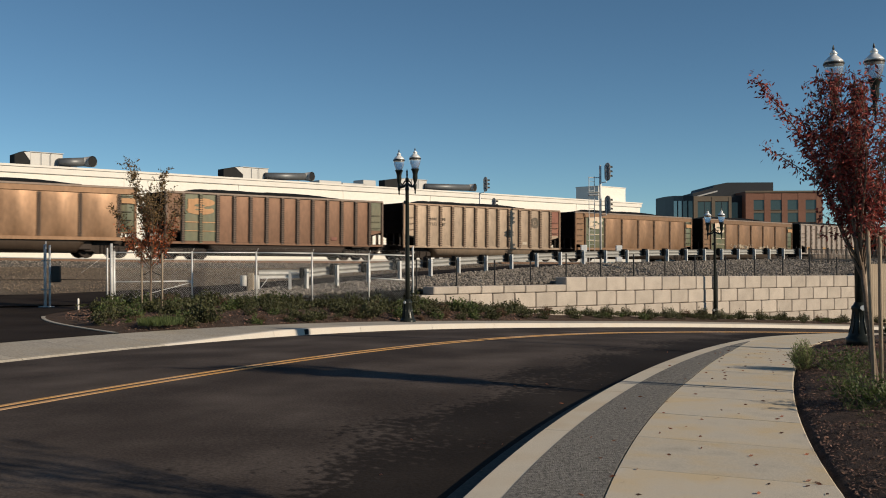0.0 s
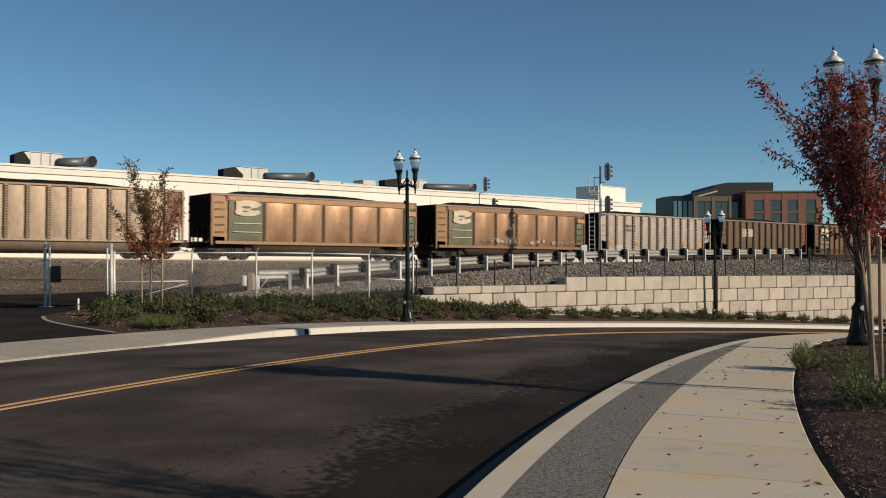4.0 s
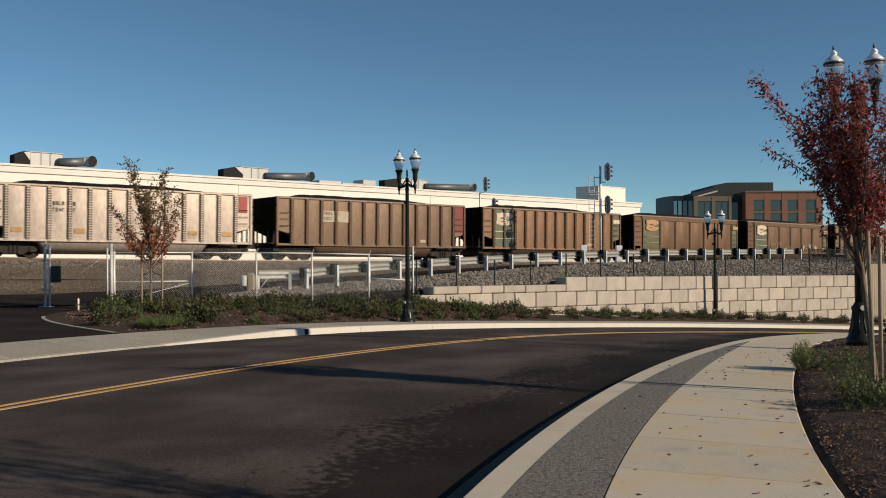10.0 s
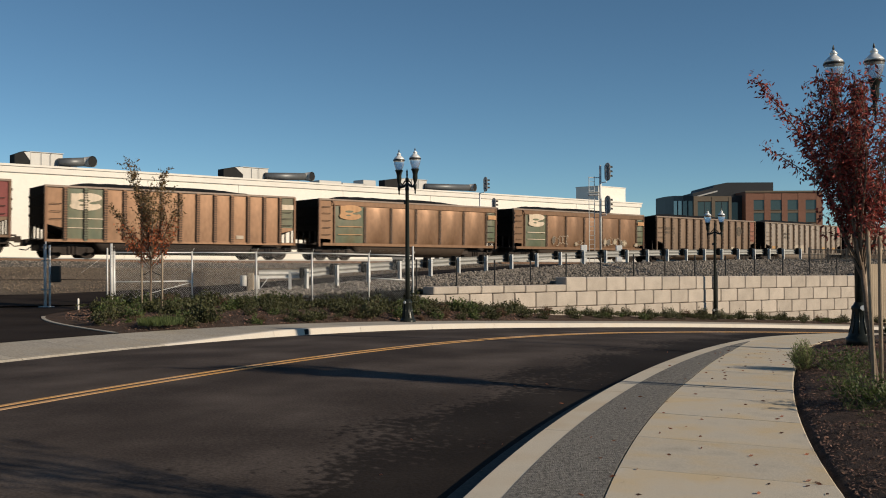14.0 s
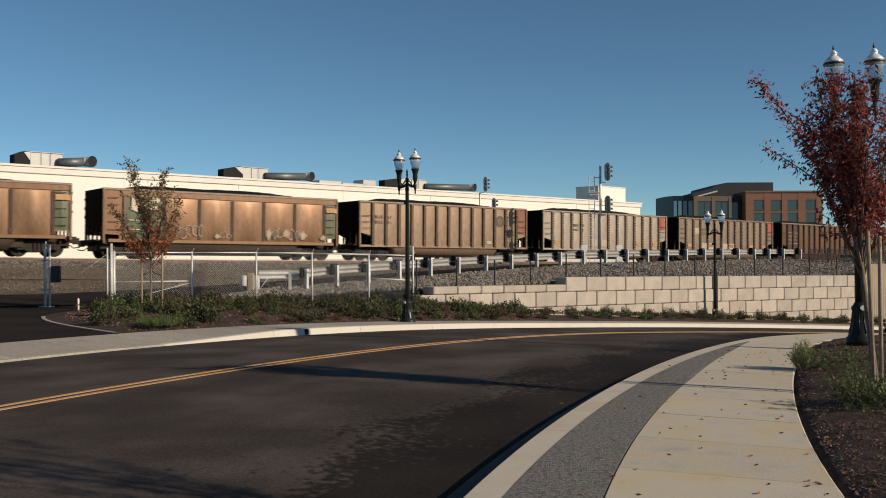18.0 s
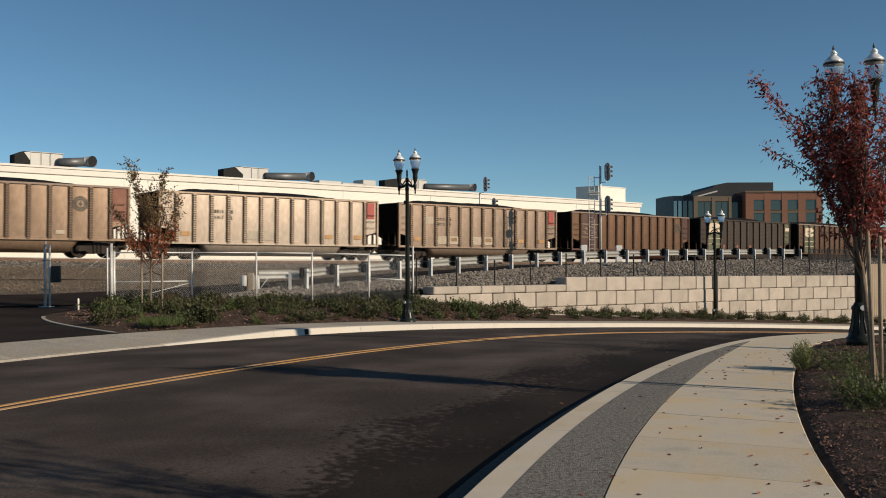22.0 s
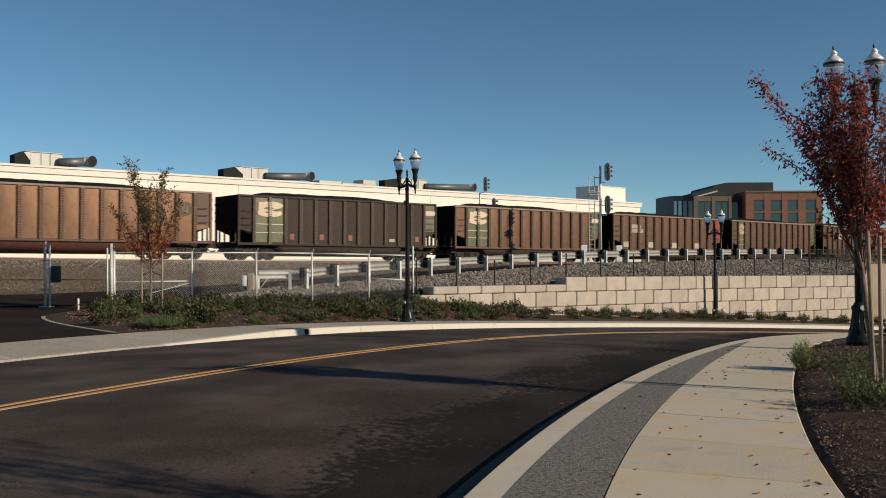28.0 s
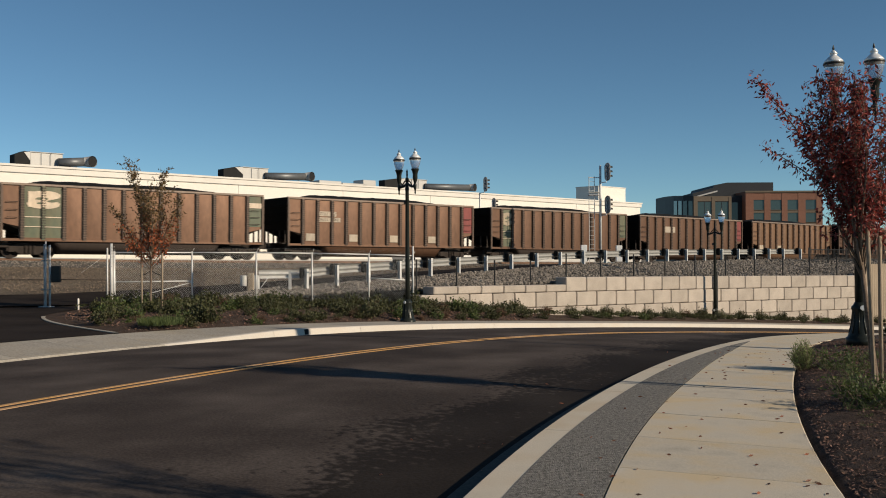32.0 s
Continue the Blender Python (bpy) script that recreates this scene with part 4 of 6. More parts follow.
CARS = [
    dict(body="orange_tan", smooth=True, label="tan smooth-sided coal car with green end panels", plates=S_GREEN, emblem=("peach", *S_EMB)),
    dict(body="brown", label="brown ribbed coal car with green panels at its ends", panels=gp("green", 1), emblem=("peach", *R_EMB), plates=[("patch", "faded_red", [(panel_x(10) + 0.3, panel_x(10) + 0.7, 1.25, 1.45)])], tub="dark"),
    dict(body="greytan", label="dusty grey-tan ribbed coal car with dark lettering", text=("ink", 2, (8, 8), 2.75), herald=("ink", 11), panels={13: "faded_red"}, plates=[DATA]),
    dict(body="orange_tan", smooth=True, label="tan smooth-sided coal car with a green emblem panel", plates=S_GREEN, emblem=("white", *S_EMB)),
    dict(body="orange_tan", smooth=True, label="tan smooth-sided coal car scrawled with white paint", plates=S_GREEN, emblem=("white", *S_EMB), graffiti=((-3.2, 5, 0.55), (-1.3, 5, 0.6), (0.9, 6, 0.45), (3.6, 8, 0.35))),
    dict(body="pale", label="pale dusty ribbed coal car with a red end panel", text=("ink", 3, (7, 7), 2.8), panels={13: "pale"}, plates=[("red_panel", "bright_red", [(panel_x(13) + 0.2, HALF - 0.3, 2.75, 3.7)]), ("patch", "amber", [r for i, r in enumerate(PATCH) if i != 2]), DATA]),
    dict(body="drab", label="drab brown ribbed coal car with a red end panel", text=("ink", 3, (7, 6), 2.85), plates=[("number_patch", "white", [(panel_x(3) + 0.1, panel_x(5) - 0.1, 2.4, 3.1)]), DATA], panels={13: "red"}),
    dict(body="gold", label="golden brown ribbed coal car with green and white panels", panels=gp("green", 1), emblem=("white", *R_EMB), plates=[END_STRIPE, DATA], tub="dark"),
    dict(body="tan", smooth=True, label="tan smooth-sided coal car with green end panels", plates=S_GREEN, emblem=("peach", *S_EMB)),
    dict(body="tan", smooth=True, label="brown-tan smooth-sided coal car with white painted scrawl", plates=S_GREEN, emblem=("white", *S_EMB), graffiti=((-3.4, 5, 0.95), (-1.0, 3, 0.5), (2.3, 7, 0.9), (6.0, 2, 0.4))),
    dict(body="dusty", label="dusty brown ribbed coal car with dark lettering", text=("ink", 1, (8, 8), 2.75), herald=("ink", 11), panels={13: "faded_red"}, plates=[DATA]),
    dict(body="cream", label="pale dusty ribbed coal car with white patches", text=("ink", 3, (7, 7), 2.7), plates=[("red_panel", "bright_red", [(panel_x(13) + 0.2, HALF - 0.3, 2.7, 3.7)]), ("patch", "amber", PATCH[:1] + PATCH[3:]), ("white_patch", "white", [(panel_x(k) + 0.1, panel_x(k) + 0.85, 1.2, 1.75) for k in (5, 6)])]),
    dict(body="rosy", label="rusty pinkish brown ribbed coal car with white patches", text=("ink", 3, (7, 7), 2.75), plates=[("red_panel", "bright_red", [(panel_x(13) + 0.2, HALF - 0.3, 2.75, 3.7)]), ("patch", "amber", PATCH), ("white_patch", "white", [(panel_x(2) + 0.1, panel_x(2) + 0.8, 2.5, 3.0)] + [(panel_x(k) + 0.1, panel_x(k) + 0.9, 1.15, 1.7) for k in (3, 4, 6, 7)])]),
    dict(body="bronze", tub="oxide", sill="oxide", label="bronze brown ribbed coal car with dark red panels", panels={1: "oxide", 2: "oxide", 13: "oxide"}, text=("lime", 1, (10, 10), 2.5), herald=("ink", 12), plates=[("stripe", "lime", [(panel_x(1) + 0.1, panel_x(3) - 0.1, 2.9, 2.95), (panel_x(1) + 0.1, panel_x(3) - 0.1, 1.9, 1.94)])]),
    dict(body="dark", label="sooty black ribbed coal car with green and cream panels", panels=gp("green", 1), emblem=("white", *R_EMB), plates=[END_STRIPE, ("patch", "faded_red", [(panel_x(k) + 0.3, panel_x(k) + 0.6, 1.25, 1.6) for k in (3, 5, 7, 12)]), DATA], tub="dark"),
    dict(body="brown", label="brown ribbed coal car with green and cream panels", panels=gp("green", 1), emblem=("white", *R_EMB), plates=[END_STRIPE, ("stripe", "lime", [(panel_x(5) - 0.03, panel_x(5) + 0.03, 1.1, 3.7), (panel_x(9) - 0.03, panel_x(9) + 0.03, 1.1, 3.7)])], tub="dark"),
    dict(body="brown", label="brown ribbed coal car with white patches", text=("ink", 2, (7, 8), 2.8), panels={13: "red"}, plates=[("number_patch", "white", [(panel_x(2) + 0.1, panel_x(3) + 0.3, 2.75, 3.05), (panel_x(2) + 0.1, panel_x(3) + 0.6, 2.4, 2.68)]), ("white_patch", "white", WPATCH)]),
    dict(body="brown", label="dark brown ribbed coal car with a faded green panel", panels={1: "green", 13: "green"}, emblem=("lime", panel_x(1), panel_x(2)), tub="dark"),
    dict(body="brown", label="brown ribbed coal car with a red end panel", panels={13: "red"}, plates=[("number_patch", "white", [(panel_x(3) + 0.2, panel_x(4) + 0.5, 2.5, 3.0)])]),
    dict(body="gold", label="golden brown ribbed coal car", plates=[("white_patch", "white", WPATCH[:2])]),
    dict(body="brown", label="brown ribbed coal car", panels={13: "red"}, plates=[DATA]),
    dict(body="dusty", label="dusty brown ribbed coal car with dark lettering", text=("ink", 2, (8, 8), 2.75), panels={13: "faded_red"}),
    dict(body="orange_tan", smooth=True, label="tan smooth-sided coal car with green end panels", plates=S_GREEN, emblem=("white", *S_EMB)),
    dict(body="brown", label="brown ribbed coal car with green panels", panels=gp("green", 1), emblem=("white", *R_EMB), tub="dark"),
    dict(body="gold", label="golden brown ribbed coal car", panels={13: "red"}, plates=[DATA]),
]
TRAIN = [coal_car(i, spec) for i, spec in enumerate(CARS)]


def travelled(t):
    """Metres that the train has rolled since the start."""
    return 7.42857 * t - 0.002587 * t * t


def motions():
    """The train rolls along the track, and its wheels turn."""
    for i, car in enumerate(TRAIN):
        s0 = 44.56 + PITCH * (i - 4) + HALF
        walk(car, [(t, track_pose(s0 - travelled(t))) for t in [k * 2.0 for k in range(17)]])
    for w, dx in AXLES:
        walk(w, [(k / 15, Matrix.Translation((dx, 0, 0.457)) @ Matrix.Rotation(-travelled(k / 15) / 0.457, 4, "Y")) for k in range(481)])


# ---------------------------------------------------------------- block wall
def wall_line(u):
    p, d = line_at([(-0.9, 34.5), (5.07, 39.6), (13, 45.5), (21.8, 51.4), (45, 64)], u)
    return p, d


WALL_STEP = math.hypot(5.97, 5.1)     # where the wall steps up
block_wall = tagged(new("retaining_wall"), "retaining wall of pale concrete blocks in courses", "wall", kind="structure")
BLOCK, COURSE = 1.2, 0.61
blocks = {}
for name, h in (("full", COURSE), ("half", 0.3)):
    bm = boxbm(0.012, BLOCK - 0.012, -0.06, 0.6, 0.009, h - 0.009, bev=0.032)
    for v in bm.verts:
        if v.co.y < -0.02:
            v.co.y += 0.02 * noise.noise(v.co * 3)
    me = bpy.data.meshes.new("block_" + name)
    bm.to_mesh(me)
    bm.free()
    me.materials.append(M["block"])
    blocks[name] = me


def put_block(u, z, kind, back, width=BLOCK):
    p, d = wall_line(max(u, 0) + 1e-4)
    q, d2 = wall_line(u + width)
    a = math.atan2((q - p).y, (q - p).x)
    o = new("block", blocks[kind])
    o.parent = block_wall
    o.matrix_basis = Matrix.Translation((p.x, p.y, z)) @ Matrix.Rotation(a, 4, "Z") @ Matrix.Translation((0, back, 0)) @ Matrix.Diagonal((width / BLOCK, 1, 1, 1))


def wall_top(u):
    return 0.66 - 0.013 * (u - WALL_STEP)


for k in range(6):
    shift = 0.0 if k % 2 == 0 else BLOCK / 2
    u = WALL_STEP + shift if k == 0 else (WALL_STEP - 7 * BLOCK + shift)
    if k == 0:
        u = WALL_STEP
    while u < 29.4:
        if u >= -0.1:
            z = wall_top(u) - COURSE * (k + 1)
            ground_z = -0.25 - 0.092 * u if u < 8 else -1.0 - 0.064 * (u - 7.85)
            if z + COURSE > ground_z - 0.1:
                put_block(u, z, "full", -0.012 * k)
        u += BLOCK
u = WALL_STEP - BLOCK
while u > -0.5:
    put_block(max(u, 0.0), wall_top(u) - COURSE, "half", -0.012)
    u -= BLOCK

# black fence along the wall's top
fence_black = tagged(new("black_fence"), "thin black metal fence above the block wall", "fence")
for k in range(16):
    u = 0.56 + k * 1.98 + 0.013 * k * k
    p, d = wall_line(u)
    n = Vector((-d.y, d.x))
    zt = wall_top(u) - (0.31 if u < WALL_STEP else 0)
    q = p + n * 0.8
    bm = lathe(bmesh.new(), [(0.032, zt - 0.3), (0.032, zt + 1.0)], 6, (q.x, q.y))
    part("post", bm, M["black_iron"], fence_black)
    if k:
        for h in (0.1, 0.94):
            part("wire", tube(bmesh.new(), [(q0.x, q0.y, z0 + h), (q.x, q.y, zt + h)], 0.005, 4), M["black_iron"], fence_black)
    q0, z0 = q, zt
# tan board fence where the wall ends, and black railings before the yard beyond it
board_fence = tagged(new("board_fence"), "sunlit tan timber board fence beyond the block wall", "fence")
board0 = None
for k in range(40):
    p, d = wall_line(29.75 + k * 0.15)
    m = Matrix.Translation((p.x, p.y, -3.0)) @ Matrix.Rotation(math.atan2(d.y, d.x), 4, "Z")
    if board0 is None:
        board0 = part("board", boxbm(0.004, 0.146, -0.02, 0.02, 0.0, 4.0, bev=0.004), M["wood_post"], board_fence)
        board0.matrix_basis = m
    else:
        share("board", board0, board_fence, m)
railing = tagged(new("railing"), "black metal railing above the end of the stone slope", "railing")
RAIL_A, RAIL_B = Vector((22.9, 59.6, 1.12)), Vector((31.5, 66.0, 1.05))
picket0 = None
for k in range(72):
    p = RAIL_A.lerp(RAIL_B, k / 71)
    big = k % 14 == 0
    if big:
        part("post", boxbm(p.x - 0.04, p.x + 0.04, p.y - 0.04, p.y + 0.04, p.z - 0.4, p.z + 0.85, bev=0.008), M["black_iron"], railing)
    elif picket0 is None:
        picket0 = part("picket", boxbm(-0.013, 0.013, -0.013, 0.013, 0.08, 0.74), M["black_iron"], railing)
        picket0.matrix_basis = Matrix.Translation(p)
    else:
        share("picket", picket0, railing, Matrix.Translation(p))
for h in (0.1, 0.72):
    part("rail_bar", tube(bmesh.new(), [RAIL_A + Vector((0, 0, h)), RAIL_B + Vector((0, 0, h))], 0.025, 6), M["black_iron"], railing)
pipe_p, d = wall_line(17.6)
tagged(obj("drain_pipe", tube(bmesh.new(), [(pipe_p.x + 0.1, pipe_p.y - 0.16, -2.0), (pipe_p.x + 0.1, pipe_p.y - 0.16, 0.75)], 0.06, 8), M["black_iron"]), "black drain pipe on the block wall", "pipe")


# ---------------------------------------------------------------- loose stone
def scatter_mesh(name, items, material, label, category="stones", tris=None):
    """Joined small solids: items are (place, size, turn)."""
    t = (1 + 5 ** 0.5) / 2
    base = np.array([(-1, t, 0), (1, t, 0), (-1, -t, 0), (1, -t, 0), (0, -1, t), (0, 1, t), (0, -1, -t), (0, 1, -t), (t, 0, -1), (t, 0, 1), (-t, 0, -1), (-t, 0, 1)], float)
    base /= np.linalg.norm(base[0])
    faces = np.array([(0, 11, 5), (0, 5, 1), (0, 1, 7), (0, 7, 10), (0, 10, 11), (1, 5, 9), (5, 11, 4), (11, 10, 2), (10, 7, 6), (7, 1, 8), (3, 9, 4), (3, 4, 2), (3, 2, 6), (3, 6, 8), (3, 8, 9), (4, 9, 5), (2, 4, 11), (6, 2, 10), (8, 6, 7), (9, 8, 1)])
    rng = np.random.default_rng(5)
    vs, fs = [], []
    for i, (p, size, squash) in enumerate(items):
        v = base * (0.75 + 0.5 * rng.random((12, 1))) * np.array(size) * 0.5
        q = rng.normal(size=(3, 3))
        q, _ = np.linalg.qr(q)
        if squash:
            a = rng.random() * math.tau
            q = np.array([(math.cos(a), -math.sin(a), 0), (math.sin(a), math.cos(a), 0), (0, 0, 1)]) @ (np.eye(3) + 0.4 * rng.normal(size=(3, 3)))
        vs.append(v @ q.T + np.array(p))
        fs.append(faces + 12 * i)
    me = bpy.data.meshes.new(name)
    me.from_pydata(np.concatenate(vs).tolist(), [], np.concatenate(fs).tolist())
    me.materials.append(material)
    return tagged(new(name, me), label, category, kind="stuff")


def stone_mat(name, a, b):
    m = leafmat(name, a, b)
    n = m.node_tree.nodes
    m.node_tree.links.new(n["Principled BSDF"].outputs[0], n["Material Output"].inputs[0])
    n["Principled BSDF"].inputs["Roughness"].default_value = 0.9
    return m


M["riprap"] = stone_mat("grey_broken_stone", (0.05, 0.044, 0.038), (0.29, 0.25, 0.21))
M["chips"] = stone_mat("bark_chips", (0.025, 0.017, 0.013), (0.25, 0.14, 0.1))
M["pebbles"] = stone_mat("tan_pebbles", (0.08, 0.06, 0.045), (0.22, 0.17, 0.125))
rnd = random.Random(11)
items = []
kc, kd = keyed(LINE_C[4:9], 40), keyed(LINE_D[4:9], 40)
for i in range(26000):
    u = rnd.random() * (len(kc) - 2)
    k = int(u)
    a, b = kc[k].lerp(kc[k + 1], u - k), kd[k].lerp(kd[k + 1], u - k)
    f = rnd.random()
    p = a.lerp(b, f)
    s = 0.065 + 0.11 * rnd.random()
    items.append(((p.x, p.y, p.z + 0.03 + 0.05 * rnd.random()), (s, s * 0.8, s * 0.7), False))
ke9, kd9 = keyed(LINE_C[8:10], 40), keyed(LINE_D[8:10], 40)
for i in range(5000):
    u = rnd.random() ** 1.3 * 22
    k = int(u)
    p = ke9[k].lerp(ke9[k + 1], u - k).lerp(kd9[k].lerp(kd9[k + 1], u - k), rnd.random())
    s = 0.08 + 0.12 * rnd.random()
    items.append(((p.x, p.y, p.z + 0.03 + 0.05 * rnd.random()), (s, s * 0.8, s * 0.7), False))
scatter_mesh("riprap", items, M["riprap"], "grey broken stone on the slope above the wall")
items = []
for i in range(9000):
    s, o = -30 + 75 * rnd.random() ** 1.3, -3.6 + 2.2 * rnd.random()
    z = -0.5 + 0.28 * min(max((o + 3.4) / 1.5, 0), 1)
    p = track(s, o, z)
    q = 0.05 + 0.07 * rnd.random()
    items.append(((p.x, p.y, p.z + 0.01), (q, q * 0.8, q * 0.7), False))
kd2 = keyed(LINE_D2[1:7], 30)
ke = keyed([track(s, -3.4, -0.5) for s in TRACK_KEYS][1:7], 30)
pebbles = []
for i in range(9000):
    u = (0.2 + 0.8 * rnd.random()) * (len(kd2) - 2)
    k = int(u)
    a, b = kd2[k].lerp(kd2[k + 1], u - k), ke[k].lerp(ke[k + 1], u - k)
    p = a.lerp(b, rnd.random())
    q = 0.035 + 0.065 * rnd.random() ** 2
    pebbles.append(((p.x, p.y, p.z + 0.02), (q, q * 0.8, q * 0.6), False))
scatter_mesh("ballast", items, M["riprap"], "grey crushed ballast stones beside the rails")
scatter_mesh("gravel", pebbles, M["pebbles"], "tan loose gravel on the railway slope", "gravel")
chips = []
for i in range(42000):
    s = -4.5 + 19 * rnd.random() ** 1.2
    o = 0.06 + 3.2 * rnd.random()
    p = rp(s, n_right(s) + walk_off(s) + o, min(0.22, 0.02 + 0.1 * o) + 0.035 * hash2(s, o, 2.1))
    q = 0.008 + 0.016 * rnd.random() ** 2
    chips.append(((p.x, p.y, p.z + 0.008), (q * 1.6, q * 0.6, q * 0.25), True))
ka, kb = keyed(LINE_A[2:7], 30), keyed(LINE_B[2:7], 30)
for i in range(8000):
    u = rnd.random() * (len(ka) - 2)
    k, f = int(u), rnd.random()
    a, b = ka[k].lerp(ka[k + 1], u - k), kb[k].lerp(kb[k + 1], u - k)
    p = a.lerp(b, f)
    if p.x < drive_edge(min(max((p.y - 20.2) / 10.2, 0), 1)).x + 0.5 or p.x < -11:
        continue
    q = 0.02 + 0.03 * rnd.random()
    chips.append(((p.x, p.y, p.z + 0.035 + 0.05 * hash2(p.x, p.y, 1.3) + 0.1 * math.sin(math.pi * f) * min(1, max(0, p.x + 9.5))), (q * 1.5, q * 0.7, q * 0.4), True))
scatter_mesh("mulch_chips", chips, M["chips"], "dark brown bark chips on the planting bed", "mulch")

# ---------------------------------------------------------------- guardrail
def mk_beam(length):
    bm = bmesh.new()
    prof = [(-0.155, 0.0), (-0.13, 0.04), (-0.075, 0.075), (-0.03, 0.04), (0, 0.0), (0.03, 0.04), (0.075, 0.075), (0.13, 0.04), (0.155, 0.0)]
    for off in (0.0, 0.006):
        a = [bm.verts.new((0, y + off, z)) for z, y in prof]
        b = [bm.verts.new((length, y + off, z)) for z, y in prof]
        for i in range(len(prof) - 1):
            bm.faces.new((a[i], a[i + 1], b[i + 1], b[i]))
    return bm


def mk_guard_post():
    bm = bmesh.new()
    box(bm, -0.042, 0.042, -0.075, -0.068, -0.3, 0.74)
    box(bm, -0.042, 0.042, 0.068, 0.075, -0.3, 0.74)
    box(bm, -0.004, 0.004, -0.068, 0.068, -0.3, 0.74)
    return bm


guard_keys = [(-4.9, 34.2), (-3.9, 35.0), (-2.82, 36.0), (-1.69, 37.0), (-0.5, 38.0), (0.64, 39.37), (3.04, 42.33), (5.56, 45.18), (8.18, 47.95), (10.87, 50.65), (13.61, 53.3),
              (16.37, 55.93), (19.13, 58.56), (21.86, 61.21), (23.6, 62.9)]
guardrail = tagged(new("guardrail"), "galvanised steel guardrail on posts along the service road", "guardrail")
posts = [Vector((x, y)) for x, y in guard_keys[:6]]
u = 0
for a, b in zip(guard_keys[5:], guard_keys[6:]):
    a, b = Vector(a), Vector(b)
    n = max(1, round((b - a).length / 1.905))
    posts += [a.lerp(b, (i + 1) / n) for i in range(n)]


def guard_z(p):
    ks = ((-9, 0.3), (-4.9, 0.4), (-3.9, 0.52), (-0.5, 0.72), (0.64, 0.78), (3, 0.88), (5.56, 0.98), (8.2, 1.05), (12.2, 1.12), (21.9, 1.17), (40, 1.1))
    for (a, p0), (b, p1) in zip(ks, ks[1:]):
        if p.x <= b:
            return p0 + (p1 - p0) * (p.x - a) / (b - a)
    return 1.1


post0 = beam0 = blk0 = None
for i, p in enumerate(posts):
    nxt = posts[min(i + 1, len(posts) - 1)] if i < len(posts) - 1 else p + (p - posts[i - 1])
    d = (nxt - p)
    a = math.atan2(d.y, d.x)
    m = Matrix.Translation((p.x, p.y, guard_z(p))) @ Matrix.Rotation(a, 4, "Z")
    if post0 is None:
        post0 = part("post", mk_guard_post(), M["galv"], guardrail)
        blk0 = part("spacer_block", boxbm(-0.13, 0.13, 0.078, 0.285, 0.38, 0.79, bev=0.01), M["coal"], guardrail, "dark timber spacer block")
        post0.matrix_basis = blk0.matrix_basis = m
    else:
        share("post", post0, guardrail, m), share("spacer_block", blk0, guardrail, m)
    if i < len(posts) - 1:
        L = d.length
        dz = guard_z(nxt) - guard_z(p)
        bo = part("rail_beam", mk_beam(L + 0.1), M["galv_dull"], guardrail)
        bo.matrix_basis = Matrix.Translation((p.x, p.y, guard_z(p))) @ Matrix.Rotation(a, 4, "Z") @ Matrix.Rotation(-math.atan2(dz, L), 4, "Y") @ Matrix.Translation((-0.05, 0.29, 0.565))
end = posts[0]
part("end_post", boxbm(-6.86, -6.66, 33.4, 33.6, -0.1, 1.02, bev=0.015), M["wood_post"], guardrail, "brown timber end post")
part("end_drum", lathe(bmesh.new(), [(0.11, 0.56), (0.115, 0.58), (0.115, 0.9), (0.1, 0.93)], 14, (-7.0, 33.42)), M["unit"], guardrail, smooth=True)
bm = mk_beam(1.7)
o = part("rail_end", bm, M["galv"], guardrail)
o.matrix_basis = Matrix.Translation((end.x - 1.6, end.y - 0.35, 0.62)) @ Matrix.Rotation(0.35, 4, "Z") @ Matrix.Translation((0, 0.29, 0.33))
o = share("post", post0, guardrail, Matrix.Translation((end.x - 0.55, end.y - 0.3, 0.35)))
for dx, mm, nm in ((-1.95, "wood_post", "post"), (-1.72, "galv", "end_shoe")):
    part(nm, boxbm(end.x + dx - 0.1, end.x + dx + 0.1, end.y - 0.5, end.y - 0.3, 0.1, 0.92, bev=0.02), M[mm], guardrail)

# ---------------------------------------------------------------- chain-link fence and gate
fence = tagged(new("chain_link_fence"), "galvanised chain-link fence with leaning barbed-wire arms", "fence")
FENCE = [(-10.55, 30.55, 0.05), (-8.3, 31.5, 0.04), (-6.35, 32.4, 0.03), (-4.55, 33.1, 0.0), (-2.63, 33.75, -0.05), (-1.08, 34.2, -0.1)]


def chain_mesh(a, b, h):
    bm = bmesh.new()
    a, b = Vector(a), Vector(b)
    L = (b - a).length
    step, r = 0.075, 0.0013
    d = (b - a) / L
    nrm = Vector((-d.y, d.x, 0)).normalized() * r
    k = -int(h / step) - 1
    while k * step < L:
        for sgn in (1, -1):
            x0, x1 = k * step, k * step + h
            z0, z1 = 0.0, h
            if x0 < 0:
                z0, x0 = -x0, 0.0
            if x1 > L:
                z1, x1 = z1 - (x1 - L), L
            if x1 > x0 + 0.02:
                zz0, zz1 = (z0, z1) if sgn > 0 else (h - z0, h - z1)
                p, q = a + d * x0 + Vector((0, 0, zz0)), a + d * x1 + Vector((0, 0, zz1))
                up = (q - p).normalized().cross(nrm.normalized()) * r
                v = [bm.verts.new(c) for c in (p + up, p - up, q - up, q + up)]
                bm.faces.new(v)
                v = [bm.verts.new(c) for c in (p + nrm, p - nrm, q - nrm, q + nrm)]
                bm.faces.new(v)
        k += 1
    return bm


def rod(name, a, b, r, parent, material="galv", sides=8):
    return part(name, tube(bmesh.new(), [a, b], r, sides), M[material], parent, smooth=True)


